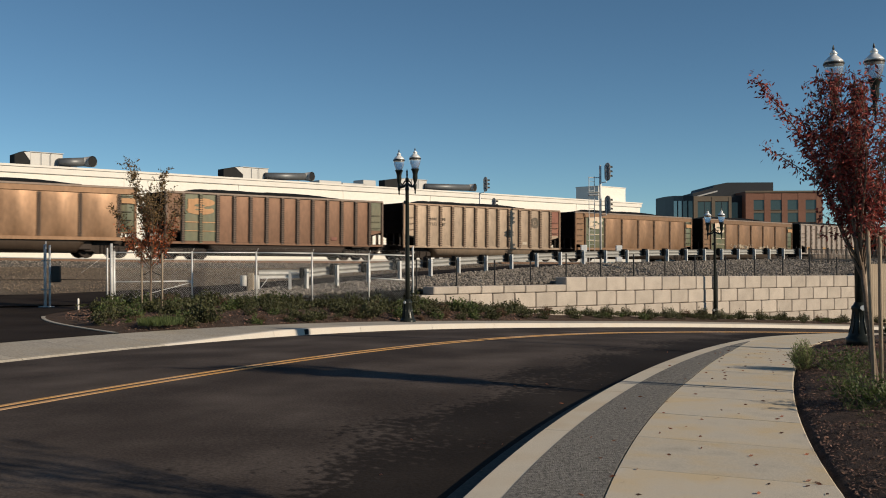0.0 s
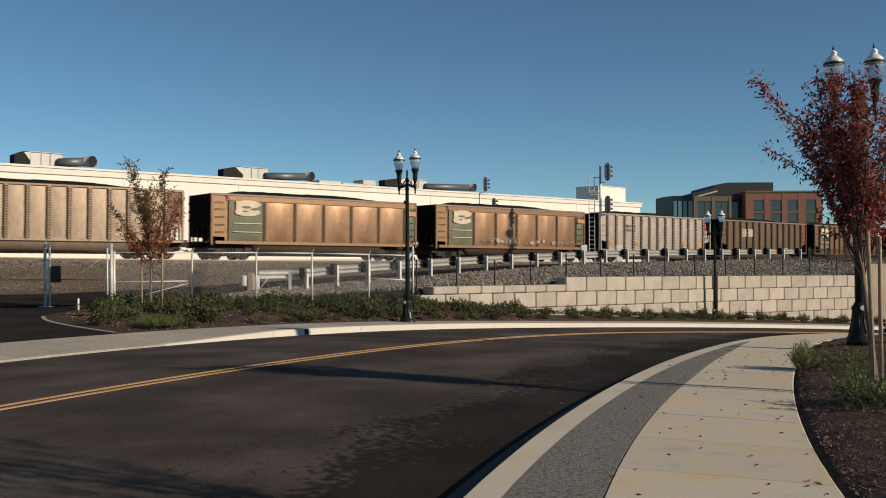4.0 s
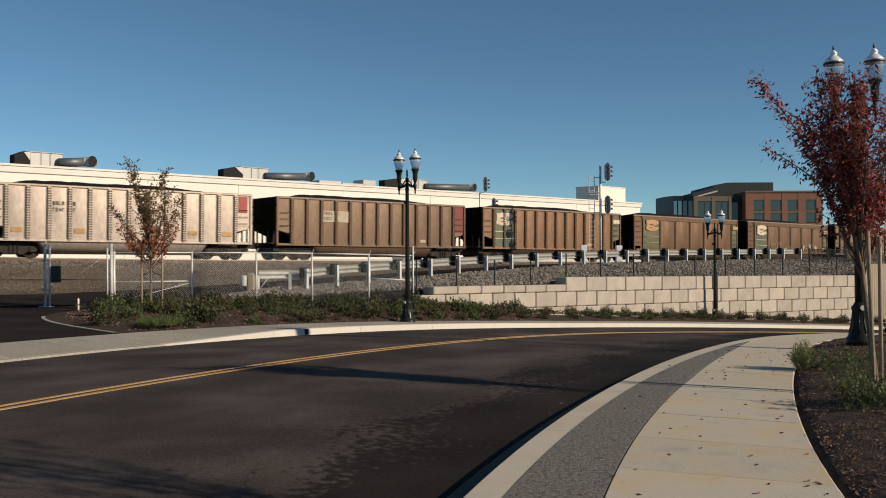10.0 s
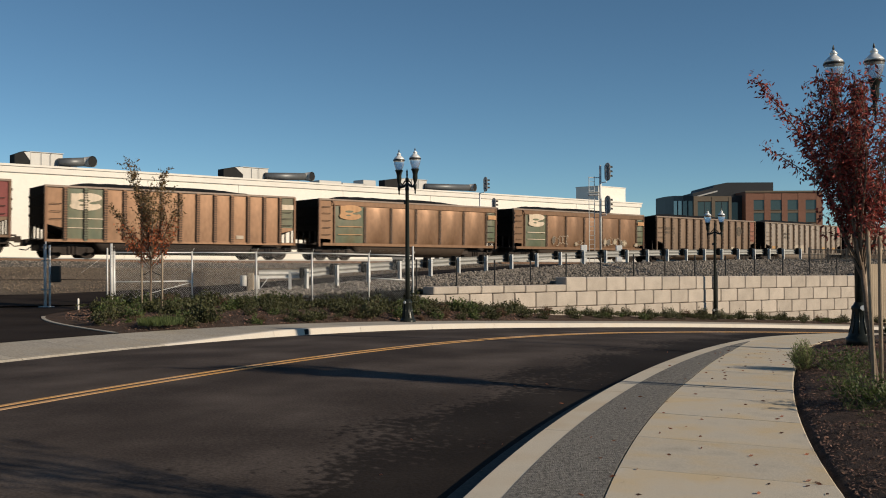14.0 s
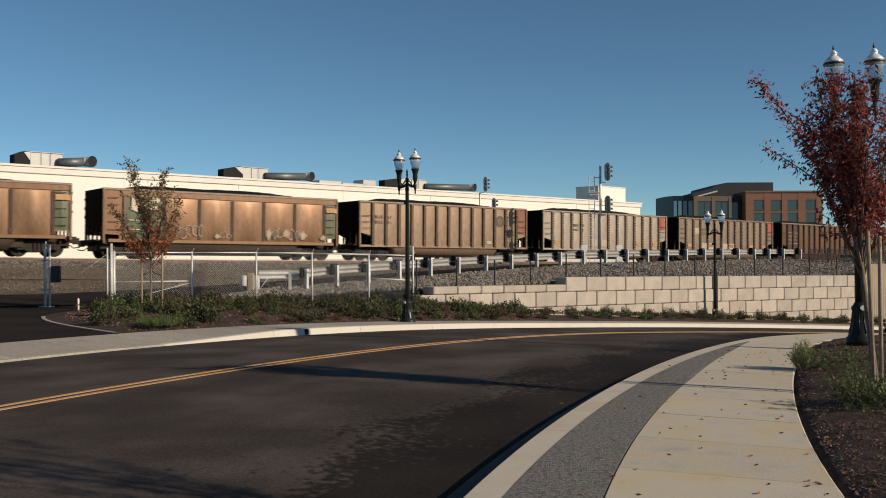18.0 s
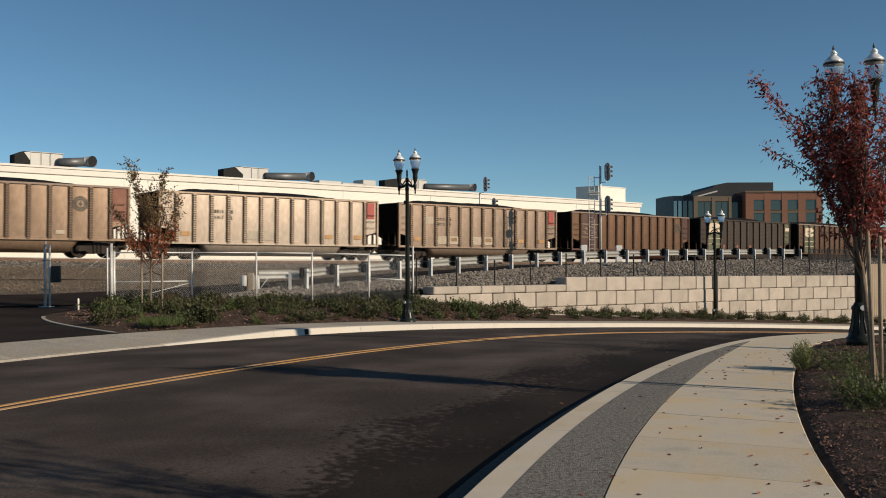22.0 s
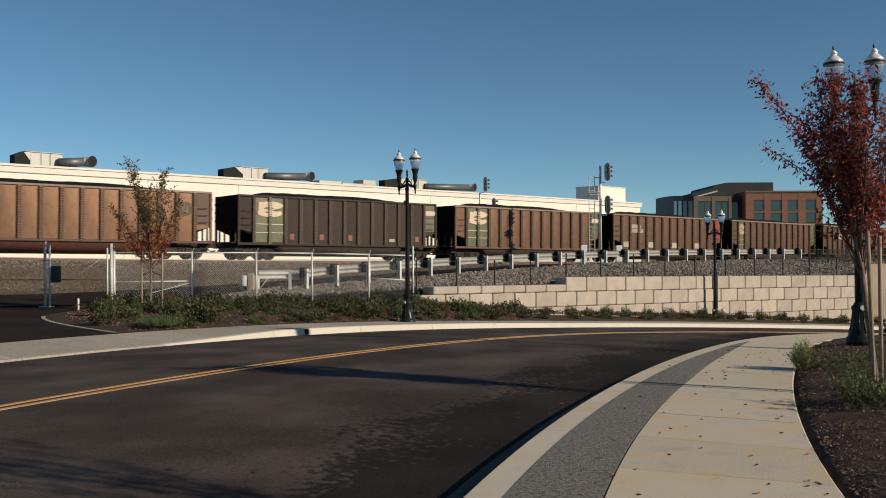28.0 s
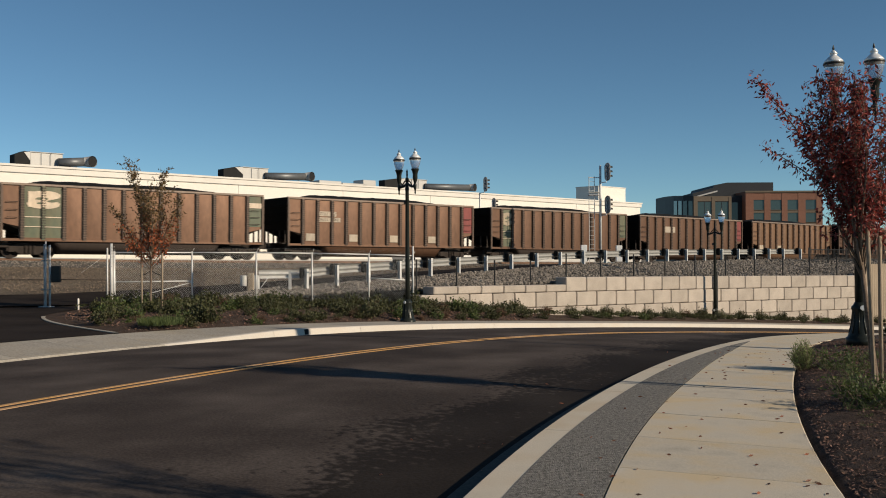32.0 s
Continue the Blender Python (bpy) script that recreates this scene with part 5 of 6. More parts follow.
for i, p in enumerate(FENCE):
    h = 1.69
    rod("post", (p[0], p[1], p[2] - 0.3), (p[0], p[1], p[2] + h + 0.04), 0.031 if i else 0.045, fence)
    if i:
        rod("arm", (p[0], p[1], p[2] + h), (p[0] + 0.07, p[1] + 0.03, p[2] + h + 0.15), 0.011, fence, "galv_dull", 6)
        q = FENCE[i - 1]
        rod("top_rail", (q[0], q[1], q[2] + h), (p[0], p[1], p[2] + h), 0.024, fence)
        part("wire_mesh", chain_mesh((q[0], q[1], q[2] + 0.05), (p[0], p[1], p[2] + 0.05), h - 0.08), M["galv"], fence)
        for k in (0.06, 0.1, 0.15):
            rod("barbed_wire", (q[0] + 0.43 * k, q[1] + 0.18 * k, q[2] + h + k), (p[0] + 0.43 * k, p[1] + 0.18 * k, p[2] + h + k), 0.0013, fence, "galv_dull", 4)
a, b = FENCE[0], FENCE[1]
rod("mid_rail", (a[0], a[1], a[2] + 0.75), (b[0], b[1], b[2] + 0.75), 0.022, fence)
rod("brace", (a[0], a[1], a[2] + 0.08), (b[0], b[1], b[2] + 0.71), 0.010, fence)
a, b = FENCE[4], FENCE[5]
rod("mid_rail", (a[0], a[1], a[2] + 0.86), (b[0], b[1], b[2] + 0.8), 0.022, fence)
a, b = FENCE[2], FENCE[3]
rod("brace", (a[0], a[1], a[2] + 0.3), (a[0] + 0.42, a[1] + 0.15, a[2] + 0.9), 0.010, fence)
rod("tall_post", (-10.62, 30.5, -0.2), (-10.62, 30.5, 2.03), 0.045, fence)
for k in range(7):
    rod("clip", (-10.56, 30.44, 1.92 - k * 0.1), (-10.48, 30.44, 1.92 - k * 0.1), 0.008, fence, sides=5)
rod("end_post", (-1.08, 34.18, -0.2), (-1.08, 34.18, 1.93), 0.035, fence)

gate = tagged(new("gate"), "open galvanised gate posts with a chain across the driveway", "gate")
for x, y, h, r in ((-12.38, 29.6, 2.0, 0.04), (-12.31, 29.52, 2.09, 0.03), (-12.22, 29.6, 1.98, 0.045), (-10.73, 30.45, 1.89, 0.035)):
    rod("post", (x, y, -0.2), (x, y, h), r * 0.8, gate)
for a, b in (((-12.2, 29.6, 0.92), (-10.73, 30.45, 0.86)), ((-17, 28.4, 0.95), (-12.4, 29.6, 0.9))):
    rod("chain", a, b, 0.014, gate, "dark_steel", 5)
rod("brace_wire", (-11.4, 30.0, 1.1), (-10.73, 30.45, 1.7), 0.006, gate, sides=4)
for z in (0.6, 1.5):
    part("hinge", boxbm(-12.44, -12.16, 29.5, 29.54, z - 0.02, z + 0.02, bev=0.005), M["galv_dull"], gate)
part("foot_plate", boxbm(-12.52, -12.1, 29.45, 29.7, 0.045, 0.075, bev=0.008), M["galv"], gate)
part("lock_box", boxbm(-12.15, -11.87, 29.5, 29.62, 0.82, 1.33, bev=0.02), M["black_iron"], gate, "dark grey box on the gate post")
tagged(obj("marker_post", lathe(bmesh.new(), [(0.03, -0.1), (0.03, 0.36), (0.015, 0.38)], 10, (-10.8, 28.2)), M["white_wall"], smooth=True), "small white marker post at the driveway edge", "post")


# ---------------------------------------------------------------- street lamps
M["lamp_glass"] = bpy.data.materials.new("frosted_lamp_glass")
M["lamp_glass"].use_nodes = True
_b = M["lamp_glass"].node_tree.nodes["Principled BSDF"]
_b.inputs["Base Color"].default_value = (0.95, 0.95, 0.93, 1)
_b.inputs["Roughness"].default_value = 0.12
_b.inputs["Transmission Weight"].default_value = 0.85
_b.inputs["IOR"].default_value = 1.25
M["lamp_cap"] = mat("pale_lamp_cap", (0.82, 0.82, 0.80), 0.25, 0.3, var=0.08, scale=5, fine=30, bump=0.02)
M["lamp_green"] = mat("dark_green_painted_iron", (0.018, 0.021, 0.018), 0.3, 0.0, var=0.3, scale=4, fine=40, bump=0.08)


def street_lamp(m, label):
    lamp = tagged(new("street_lamp"), label, "street lamp", "street lamps")
    base = part("base", lathe(bmesh.new(), [(0.235, -0.1), (0.235, 0.03), (0.205, 0.05), (0.19, 0.09), (0.155, 0.2), (0.13, 0.32), (0.122, 0.5), (0.135, 0.53), (0.135, 0.56), (0.1, 0.6), (0.08, 0.64)], 20), M["lamp_green"], lamp, smooth=True)
    for k in range(10):
        a = k * math.tau / 10
        part("flute", tube(bmesh.new(), [(0.172 * math.cos(a), 0.172 * math.sin(a), 0.11), (0.138 * math.cos(a), 0.138 * math.sin(a), 0.27), (0.118 * math.cos(a), 0.118 * math.sin(a), 0.48)], [0.02, 0.014, 0.008], 6), M["lamp_green"], base, smooth=True)
    part("access_cover", lathe(bmesh.new(), [(0.045, 0.0), (0.045, 0.02)], 10), M["lamp_cap"], base).matrix_basis = Matrix.Translation((0.02, -0.135, 0.55)) @ Matrix.Rotation(math.pi / 2, 4, "X")
    part("pole", lathe(bmesh.new(), [(0.072, 0.62), (0.066, 1.6), (0.052, 3.85), (0.06, 3.87), (0.06, 3.93), (0.048, 3.95), (0.04, 4.15)], 14), M["lamp_green"], lamp, smooth=True)
    arms = part("cross_arm", tube(bmesh.new(), [(-0.33, 0, 4.12), (-0.32, 0, 4.02), (-0.25, 0, 3.95), (-0.13, 0, 3.98), (0, 0, 4.06), (0.13, 0, 3.98), (0.25, 0, 3.95), (0.32, 0, 4.02), (0.33, 0, 4.12)], 0.038, 8), M["lamp_green"], lamp, smooth=True)
    part("scroll", tube(bmesh.new(), [(-0.2, 0, 3.99), (-0.1, 0, 4.12), (0, 0, 4.16), (0.1, 0, 4.12), (0.2, 0, 3.99)], 0.02, 6), M["lamp_green"], arms, smooth=True)
    part("finial", lathe(bmesh.new(), [(0.06, 4.1), (0.05, 4.2), (0.02, 4.24), (0.03, 4.3), (0.022, 4.36), (0.03, 4.41), (0.012, 4.45), (0.003, 4.5)], 10), M["lamp_green"], arms, smooth=True)
    for x in (-0.33, 0.33):
        part("pendant", lathe(bmesh.new(), [(0.006, 3.72), (0.025, 3.77), (0.018, 3.82), (0.04, 3.9), (0.045, 4.0), (0.03, 4.05)], 10, (x, 0)), M["lamp_green"], arms, smooth=True)
        head = part("lamp_head", lathe(bmesh.new(), [(0.03, 4.04), (0.05, 4.1), (0.075, 4.2), (0.07, 4.3), (0.085, 4.38), (0.115, 4.44), (0.12, 4.47)], 14, (x, 0)), M["lamp_green"], lamp, smooth=True)
        part("globe", lathe(bmesh.new(), [(0.085, 4.472), (0.11, 4.53), (0.148, 4.64), (0.163, 4.72), (0.165, 4.755)], 18, (x, 0)), M["lamp_glass"], head, "frosted clear glass globe", smooth=True)
        part("band", lathe(bmesh.new(), [(0.171, 4.745), (0.176, 4.75), (0.176, 4.775), (0.171, 4.78)], 18, (x, 0)), M["black_iron"], head, smooth=True)
        part("cap", lathe(bmesh.new(), [(0.166, 4.781), (0.15, 4.82), (0.098, 4.87), (0.06, 4.9), (0.055, 4.93), (0.07, 4.94), (0.03, 4.99), (0.012, 5.0)], 18, (x, 0)), M["lamp_cap"], head, "pale glass cap", smooth=True)
        part("spike", lathe(bmesh.new(), [(0.012, 5.0), (0.022, 5.03), (0.004, 5.09)], 8, (x, 0)), M["black_iron"], head)
    part("banner_clip", boxbm(-0.12, -0.05, -0.04, 0.04, 3.45, 3.55, bev=0.015), M["black_iron"], lamp)
    lamp.matrix_basis = m
    return lamp


lamp_a = street_lamp(pose(7.52, 17.2, 0.04, 0, -0.8, -10) @ Matrix.Scale(1.05, 4), "dark green twin-globe street lamp in the mulch bed")
lamp_b = copy_thing(lamp_a, pose(-1.05, 28.1, -0.33, 0, 0, -42) @ Matrix.Scale(0.952, 4))
lamp_b["label"] = "dark twin-globe street lamp beside the far pavement"
lamp_c = copy_thing(lamp_a, pose(12.75, 44.7, -1.62, 0, 0, -42))
lamp_c["label"] = "dark twin-globe street lamp before the block wall"


# ---------------------------------------------------------------- railway signals
M["signal_black"] = mat("matt_black_signal", (0.02, 0.02, 0.022), 0.6, var=0.2, scale=4, fine=30, bump=0.05)
M["signal_grey"] = mat("grey_signal_paint", (0.26, 0.26, 0.265), 0.55, 0.2, var=0.2, scale=4, fine=30, bump=0.05)
M["lens_dark"] = mat("unlit_signal_lens", (0.035, 0.033, 0.03), 0.5, var=0.1, scale=4, fine=30, bump=0)


def signal_head(parent, x, z, turn):
    m = Matrix.Translation((x, -0.35, z)) @ Matrix.Rotation(radians(turn), 4, "Z")
    pts = [(0.3 * math.sin(a), (0.33 if math.cos(a) > 0 else -0.33) + 0.3 * math.cos(a)) for a in [k * math.tau / 20 for k in range(20)]]
    head = part("signal_head", prism(bmesh.new(), pts, -0.02, 0.02), M["signal_grey"], parent, "grey oval signal backing plate")
    head.matrix_basis = m
    part("rim", tube(bmesh.new(), [(x, -0.02, z) for x, z in pts + pts[:1]], 0.022, 5), M["galv_dull"], head)
    part("conduit", tube(bmesh.new(), [(0, 0.1, -0.62), (0, 0.1, 0.42)], 0.045, 6), M["galv"], head)
    for k in (-0.32, 0, 0.32):
        part("lamp_back", tube(bmesh.new(), [(0, 0.02, k), (0, 0.13, k)], [0.11, 0.07], 12), M["signal_grey"], head)
        part("lens", tube(bmesh.new(), [(0, -0.021, k), (0, -0.04, k)], 0.1, 12), M["lens_dark"], head)
        bm = bmesh.new()
        rows = [[(0.115 * math.sin(a), y, k + 0.115 * math.cos(a)) for a in [radians(q) for q in range(-110, 111, 20)]] for y in (-0.02, -0.4)]
        vs = [[bm.verts.new(p) for p in r] for r in rows]
        for i in range(len(vs[0]) - 1):
            bm.faces.new((vs[0][i], vs[0][i + 1], vs[1][i + 1], vs[1][i]))
        part("hood", bm, M["signal_black"], head)
    rodm = part("bracket", tube(bmesh.new(), [(0.0, 0.1, -0.6), (0.0, 0.1, -0.74), (0.3, 0.26, -0.76)], 0.035, 6), M["galv"], head)


def signal(m, z0, heads, top, ladder):
    sig = tagged(new("railway_signal"), "galvanised railway signal mast with grey oval heads", "railway signal", "railway signals")
    part("mast", lathe(bmesh.new(), [(0.085, z0), (0.085, top), (0.05, top + 0.03)], 10), M["galv"], sig, smooth=True)
    part("base", boxbm(-0.3, 0.3, -0.3, 0.3, z0 - 0.4, z0 + 0.05, bev=0.03), M["galv"], sig)
    for z in heads:
        signal_head(sig, 0.42, z, 114)
    if ladder:
        for x in (-0.82, -0.42):
            part("ladder_rail", tube(bmesh.new(), [(x, 0.05, z0), (x, 0.05, top - 0.75)], 0.025, 6), M["galv"], sig)
        z = z0 + 0.3
        while z < top - 0.8:
            part("rung", tube(bmesh.new(), [(-0.82, 0.05, z), (-0.42, 0.05, z)], 0.014, 5), M["galv"], sig)
            z += 0.32
        for z in (top - 0.85, top - 1.95, top - 3.35):
            part("stay", tube(bmesh.new(), [(-0.85, 0.05, z), (0, 0, z)], 0.03, 6), M["galv"], sig)
        for z in (top - 1.9, top - 2.1):
            part("platform_rail", boxbm(-0.9, -0.1, -0.25, 0.3, z - 0.02, z + 0.02), M["galv"], sig)
    sig.matrix_basis = m
    return sig


signal(pose(10.96, 66.2, 0.047, 0, 0, 6) @ Matrix.Scale(0.97, 4), 0.75, (7.5, 5.15), 7.95, True)
signal(pose(3.25, 83.0, 0, 0, 0, 6), 0.9, (7.75,), 7.0, False)
signal(pose(4.0, 83.5, 0, 0, 0, 6), 0.9, (5.95,), 5.6, False)

# ---------------------------------------------------------------- warehouse
WA, WB = Vector((-28.8, 62.0, 0)), Vector((23.7, 114.3, 0))
WD = (WB - WA).normalized()
WM = Matrix.Translation(WB) @ Matrix.Rotation(math.atan2(WD.y, WD.x), 4, "Z")   # x runs along the wall, 0 at its far corner
warehouse = tagged(new("warehouse"), "long white flat-roofed warehouse behind the railway", "building")
LEN = 135.0
SEAMS = [0.0]
SEAM_AT = (-12.6, -35.1, -45.6, -56.1, -65.6, -78, -92, -104, -116, -128)
edges = [0.0] + list(SEAM_AT) + [-LEN]
for a, b in zip(edges, edges[1:]):
    part("wall_panel", boxbm(b + 0.03, a - 0.03, 0.0, 0.3, 0.2, 7.2), M["white_wall"], warehouse)
part("wall", boxbm(-LEN, -0.02, 0.03, 60, 0.0, 7.15), M["white_wall"], warehouse)
part("roof", boxbm(-LEN, 0, 0.4, 60, 7.16, 7.3), M["roof"], warehouse)
part("parapet_trim", boxbm(-LEN, 0.15, -0.12, 0.42, 7.2, 7.72, bev=0.03), M["trim"], warehouse, "greyish weathered parapet trim")
part("drip_edge", boxbm(-LEN, 0.2, -0.2, -0.1, 7.62, 7.76), M["trim"], warehouse)
part("footing", boxbm(-LEN, 0.05, -0.05, 0.35, 0.0, 1.32), M["unit"], warehouse)
pent = part("penthouse", boxbm(-7.6, -2.2, 0.6, 3.8, 7.3, 9.4), M["white_wall"], warehouse, "white rooftop penthouse")
part("roof_edge", boxbm(-7.65, -2.15, 0.55, 3.85, 9.4, 9.5), M["trim"], pent)
warehouse.matrix_basis = WM


def roof_unit(x, wide, hood_w, reach, label):
    u = tagged(new("rooftop_unit"), label, "ventilation unit", "rooftop units")
    k = 0.8
    part("cabinet", boxbm(0, wide, 0, 0.9, 0, 1.85 * k, bev=0.03), M["unit"], u)
    part("access_door", boxbm(wide * 0.58, wide * 0.94, -0.03, 0.0, 0.1, 1.7 * k, bev=0.01), M["unit"], u)
    hood = part("intake_hood", prism(bmesh.new(), [(-hood_w, 0.0), (-0.02, 0.0), (-0.02, 1.85 * k), (-0.4, 1.9 * k), (-hood_w, 1.55 * k)], -0.05, 0.8), M["rubber"], u, "dark sloping intake hood")
    part("flap", prism(bmesh.new(), [(-0.42 * hood_w, 1.8 * k), (-0.02, 1.86 * k), (-0.02, 1.1 * k)], -0.09, -0.052), M["unit"], hood)
    part("side_box", boxbm(wide - 0.75, wide + 0.2, -0.5, -0.02, 0, 0.75 * k, bev=0.02), M["rubber"], u)
    part("flue", boxbm(wide - 0.2, wide + 0.05, -0.45, -0.05, 0.75 * k, 1.2 * k, bev=0.02), M["rubber"], u)
    for sx in (0.33, 0.62):
        part("seam", boxbm(wide * sx - 0.02, wide * sx + 0.02, -0.045, -0.031, 0.05, 1.8 * k), M["duct"], u)
    part("roof_lip", boxbm(-0.04, wide + 0.04, -0.08, 0.94, 1.85 * k, 1.91 * k, bev=0.01), M["unit"], u)
    d = part("duct", tube(bmesh.new(), [(wide - 0.4, -0.2, 1.05 * k), (reach - 0.32, -0.52, 1.25 * k)], 0.32, 18), M["duct"], u, "dark round exhaust duct", smooth=True)
    part("duct_mouth", tube(bmesh.new(), [(reach - 0.4, -0.5, 1.25 * k), (reach - 0.12, -0.62, 1.26 * k), (reach, -1.0, 1.26 * k)], [0.33, 0.37, 0.4], 18, False), M["unit"], d, smooth=True)
    part("mouth_lining", tube(bmesh.new(), [(reach - 0.1, -0.7, 1.26 * k), (reach - 0.01, -0.97, 1.26 * k)], [0.34, 0.36], 18, True), M["rubber"], d)
    part("bracket", tube(bmesh.new(), [(reach - 0.8, -0.1, 0.0), (reach - 0.8, -0.1, 1.2 * k)], 0.04, 5), M["galv"], u)
    u.matrix_basis = WM @ Matrix.Translation((x, 1.5, 7.3))
    return u


for x, wide, hood_w, reach in ((-71.6, 2.25, 1.05, 3.95), (-54.7, 2.45, 1.8, 6.2), (-37.1, 3.0, 2.4, 8.7)):
    roof_unit(x, wide, hood_w, reach, "grey rooftop air handler with a dark round duct")
for x, w, h in ((-44.3, 2.6, 1.2), (-41.6, 3.0, 1.1), (-39.1, 1.6, 1.5)):
    tagged(obj("rooftop_box", boxbm(0, w, 0, 1.5, 0, h, bev=0.04), M["unit"]), "pale grey rooftop equipment box", "rooftop box").matrix_basis = WM @ Matrix.Translation((x, 5, 7.3))


def parked_car(m, label):
    car = tagged(new("parked_car"), label, "car", "parked cars")
    part("body", bevel(prism(bmesh.new(), [(-2.3, 0.3), (-2.35, 0.75), (-2.0, 0.85), (2.1, 0.85), (2.3, 0.7), (2.3, 0.3)], -0.85, 0.85), 0.05), M["car_white"], car)
    part("cabin", bevel(prism(bmesh.new(), [(-1.7, 0.84), (-1.2, 1.4), (0.7, 1.42), (1.4, 0.84)], -0.75, 0.75), 0.05), M["car_white"], car)
    for y in (-0.765, 0.755):
        part("side_window", prism(bmesh.new(), [(-1.4, 0.9), (-1.05, 1.32), (-0.3, 1.34), (-0.3, 0.9)], y, y + 0.01), M["glass_dark"], car)
        part("side_window", prism(bmesh.new(), [(-0.2, 0.9), (-0.2, 1.34), (0.6, 1.34), (1.1, 0.9)], y, y + 0.01), M["glass_dark"], car)
    for x in (-1.45, 1.45):
        for y in (-0.87, 0.7):
            part("wheel", tube(bmesh.new(), [(x, y, 0.31), (x, y + 0.18, 0.31)], 0.31, 14), M["rubber"], car)
    car.matrix_basis = m
    return car


for x in (-40.5, -35.0):
    parked_car(WM @ Matrix.Translation((x, -4.0, 0.95)), "white parked car beside the warehouse")

# ---------------------------------------------------------------- brick offices
offices = tagged(new("office_building"), "brick and tan office building with dark upper storeys", "building")
OZ = 170.0


def at_px(x, d=OZ):
    return (x - 784) / 1686 * d


def window(parent, x0, x1, z0, z1, y, bars=1):
    """A recessed window in a wall that faces the viewer."""
    w = part("window", boxbm(x0, x1, y - 0.02, y + 0.25, z0, z1), M["glass_dark"], parent)
    part("frame", boxbm(x0 - 0.1, x1 + 0.1, y - 0.06, y - 0.021, z1, z1 + 0.15), M["dark_panel"], w)
    part("sill", boxbm(x0 - 0.1, x1 + 0.1, y - 0.12, y - 0.021, z0 - 0.15, z0), M["tan_panel"], w)
    for k in range(bars):
        xx = x0 + (x1 - x0) * (k + 1) / (bars + 1)
        part("mullion", boxbm(xx - 0.04, xx + 0.04, y - 0.05, y - 0.021, z0, z1), M["dark_panel"], w)
    return w


def zd(y, d):
    """The height that stands at level y of the facade drawing, d metres off."""
    return 1.6 + (449 - y) / 1686 * d


bx0, bx1 = at_px(1320), at_px(1456)
def zp(y):
    return 1.6 + (449 - y) / 1686 * OZ
cols = [(at_px(a), at_px(b)) for a, b in ((1334, 1353), (1364, 1384), (1394, 1413), (1426, 1445))]
rows_z = [(zp(372), zp(354)), (zp(394), zp(377)), (zp(417), zp(400)), (zp(440), zp(423))]
wall = part("brick_wall", boxbm(bx0, bx1, OZ + 0.12, OZ + 30, -5, zp(339)), M["brick"], offices, "red-brown brick wall")
xs = [bx0] + [v for c in cols for v in c] + [bx1]
for i in range(0, len(xs), 2):
    part("brick_pier", boxbm(xs[i], xs[i + 1], OZ - 0.1, OZ + 0.12, -5, zp(340)), M["brick"], wall)
zs = [-5] + [v for r in rows_z[::-1] for v in r] + [zp(340)]
for a, b in cols:
    for i in range(0, len(zs), 2):
        part("spandrel", boxbm(a, b, OZ - 0.06, OZ + 0.12, zs[i], zs[i + 1]), M["brick"] if i in (0, len(zs) - 2) else M["tan_panel"], wall)
for a, b in cols:
    for c, d in rows_z:
        window(offices, a + 0.05, b - 0.05, c + 0.05, d - 0.05, OZ + 0.06, 0)
part("parapet", boxbm(bx0 - 0.1, bx1 + 0.1, OZ - 0.25, OZ + 0.2, zp(341), zp(338)), M["tan_panel"], offices)
part("link", boxbm(at_px(1295), bx0 - 0.02, OZ + 2, OZ + 25, -5, zp(345)), M["dark_panel"], offices)
window(offices, at_px(1299), at_px(1312), zp(395), zp(357), OZ + 1.97, 0)
tanw = part("tan_wall", boxbm(at_px(1228), at_px(1295), OZ + 0.12, OZ + 24, -5, zp(347)), M["tan_panel"], offices, "tan stone-clad wall")
tcols = [(at_px(1235), at_px(1260)), (at_px(1266), at_px(1290))]
xs = [at_px(1228)] + [v for c in tcols for v in c] + [at_px(1295)]
for i in range(0, len(xs), 2):
    part("pier", boxbm(xs[i], xs[i + 1], OZ - 0.1, OZ + 0.12, -5, zp(348)), M["tan_panel"], tanw)
for a, b in tcols:
    part("lintel", boxbm(a, b, OZ - 0.06, OZ + 0.12, zp(356), zp(348)), M["tan_panel"], tanw)
    window(offices, a + 0.03, b - 0.03, zp(397), zp(357), OZ + 0.06, 1)
part("upper_storey", prism(bmesh.new(), [(at_px(1224, 177), zp(345)), (at_px(1224, 177), zp(338)), (at_px(1260, 177), zp(328)), (at_px(1262, 177), zp(323)), (at_px(1285, 177), zp(318.5)), (at_px(1366, 177), zp(318.5)), (at_px(1366, 177), zp(345))], 176, 192), M["dark_panel"], offices, "dark metal-clad upper storey")
part("canopy", prism(bmesh.new(), [(at_px(1224, 175), zp(348)), (at_px(1224, 175), zp(346)), (at_px(1262, 175), zp(335.5)), (at_px(1262, 175), zp(338))], 172, 176), M["unit"], offices)
corner = [(at_px(1228), OZ), (at_px(1210, 172), 172.5), (at_px(1195, 177), 178), (at_px(1180, 188), 189), (at_px(1163, 205), 206)]
CORNER_TOP = (346, 346, 346, 347.5, 351)
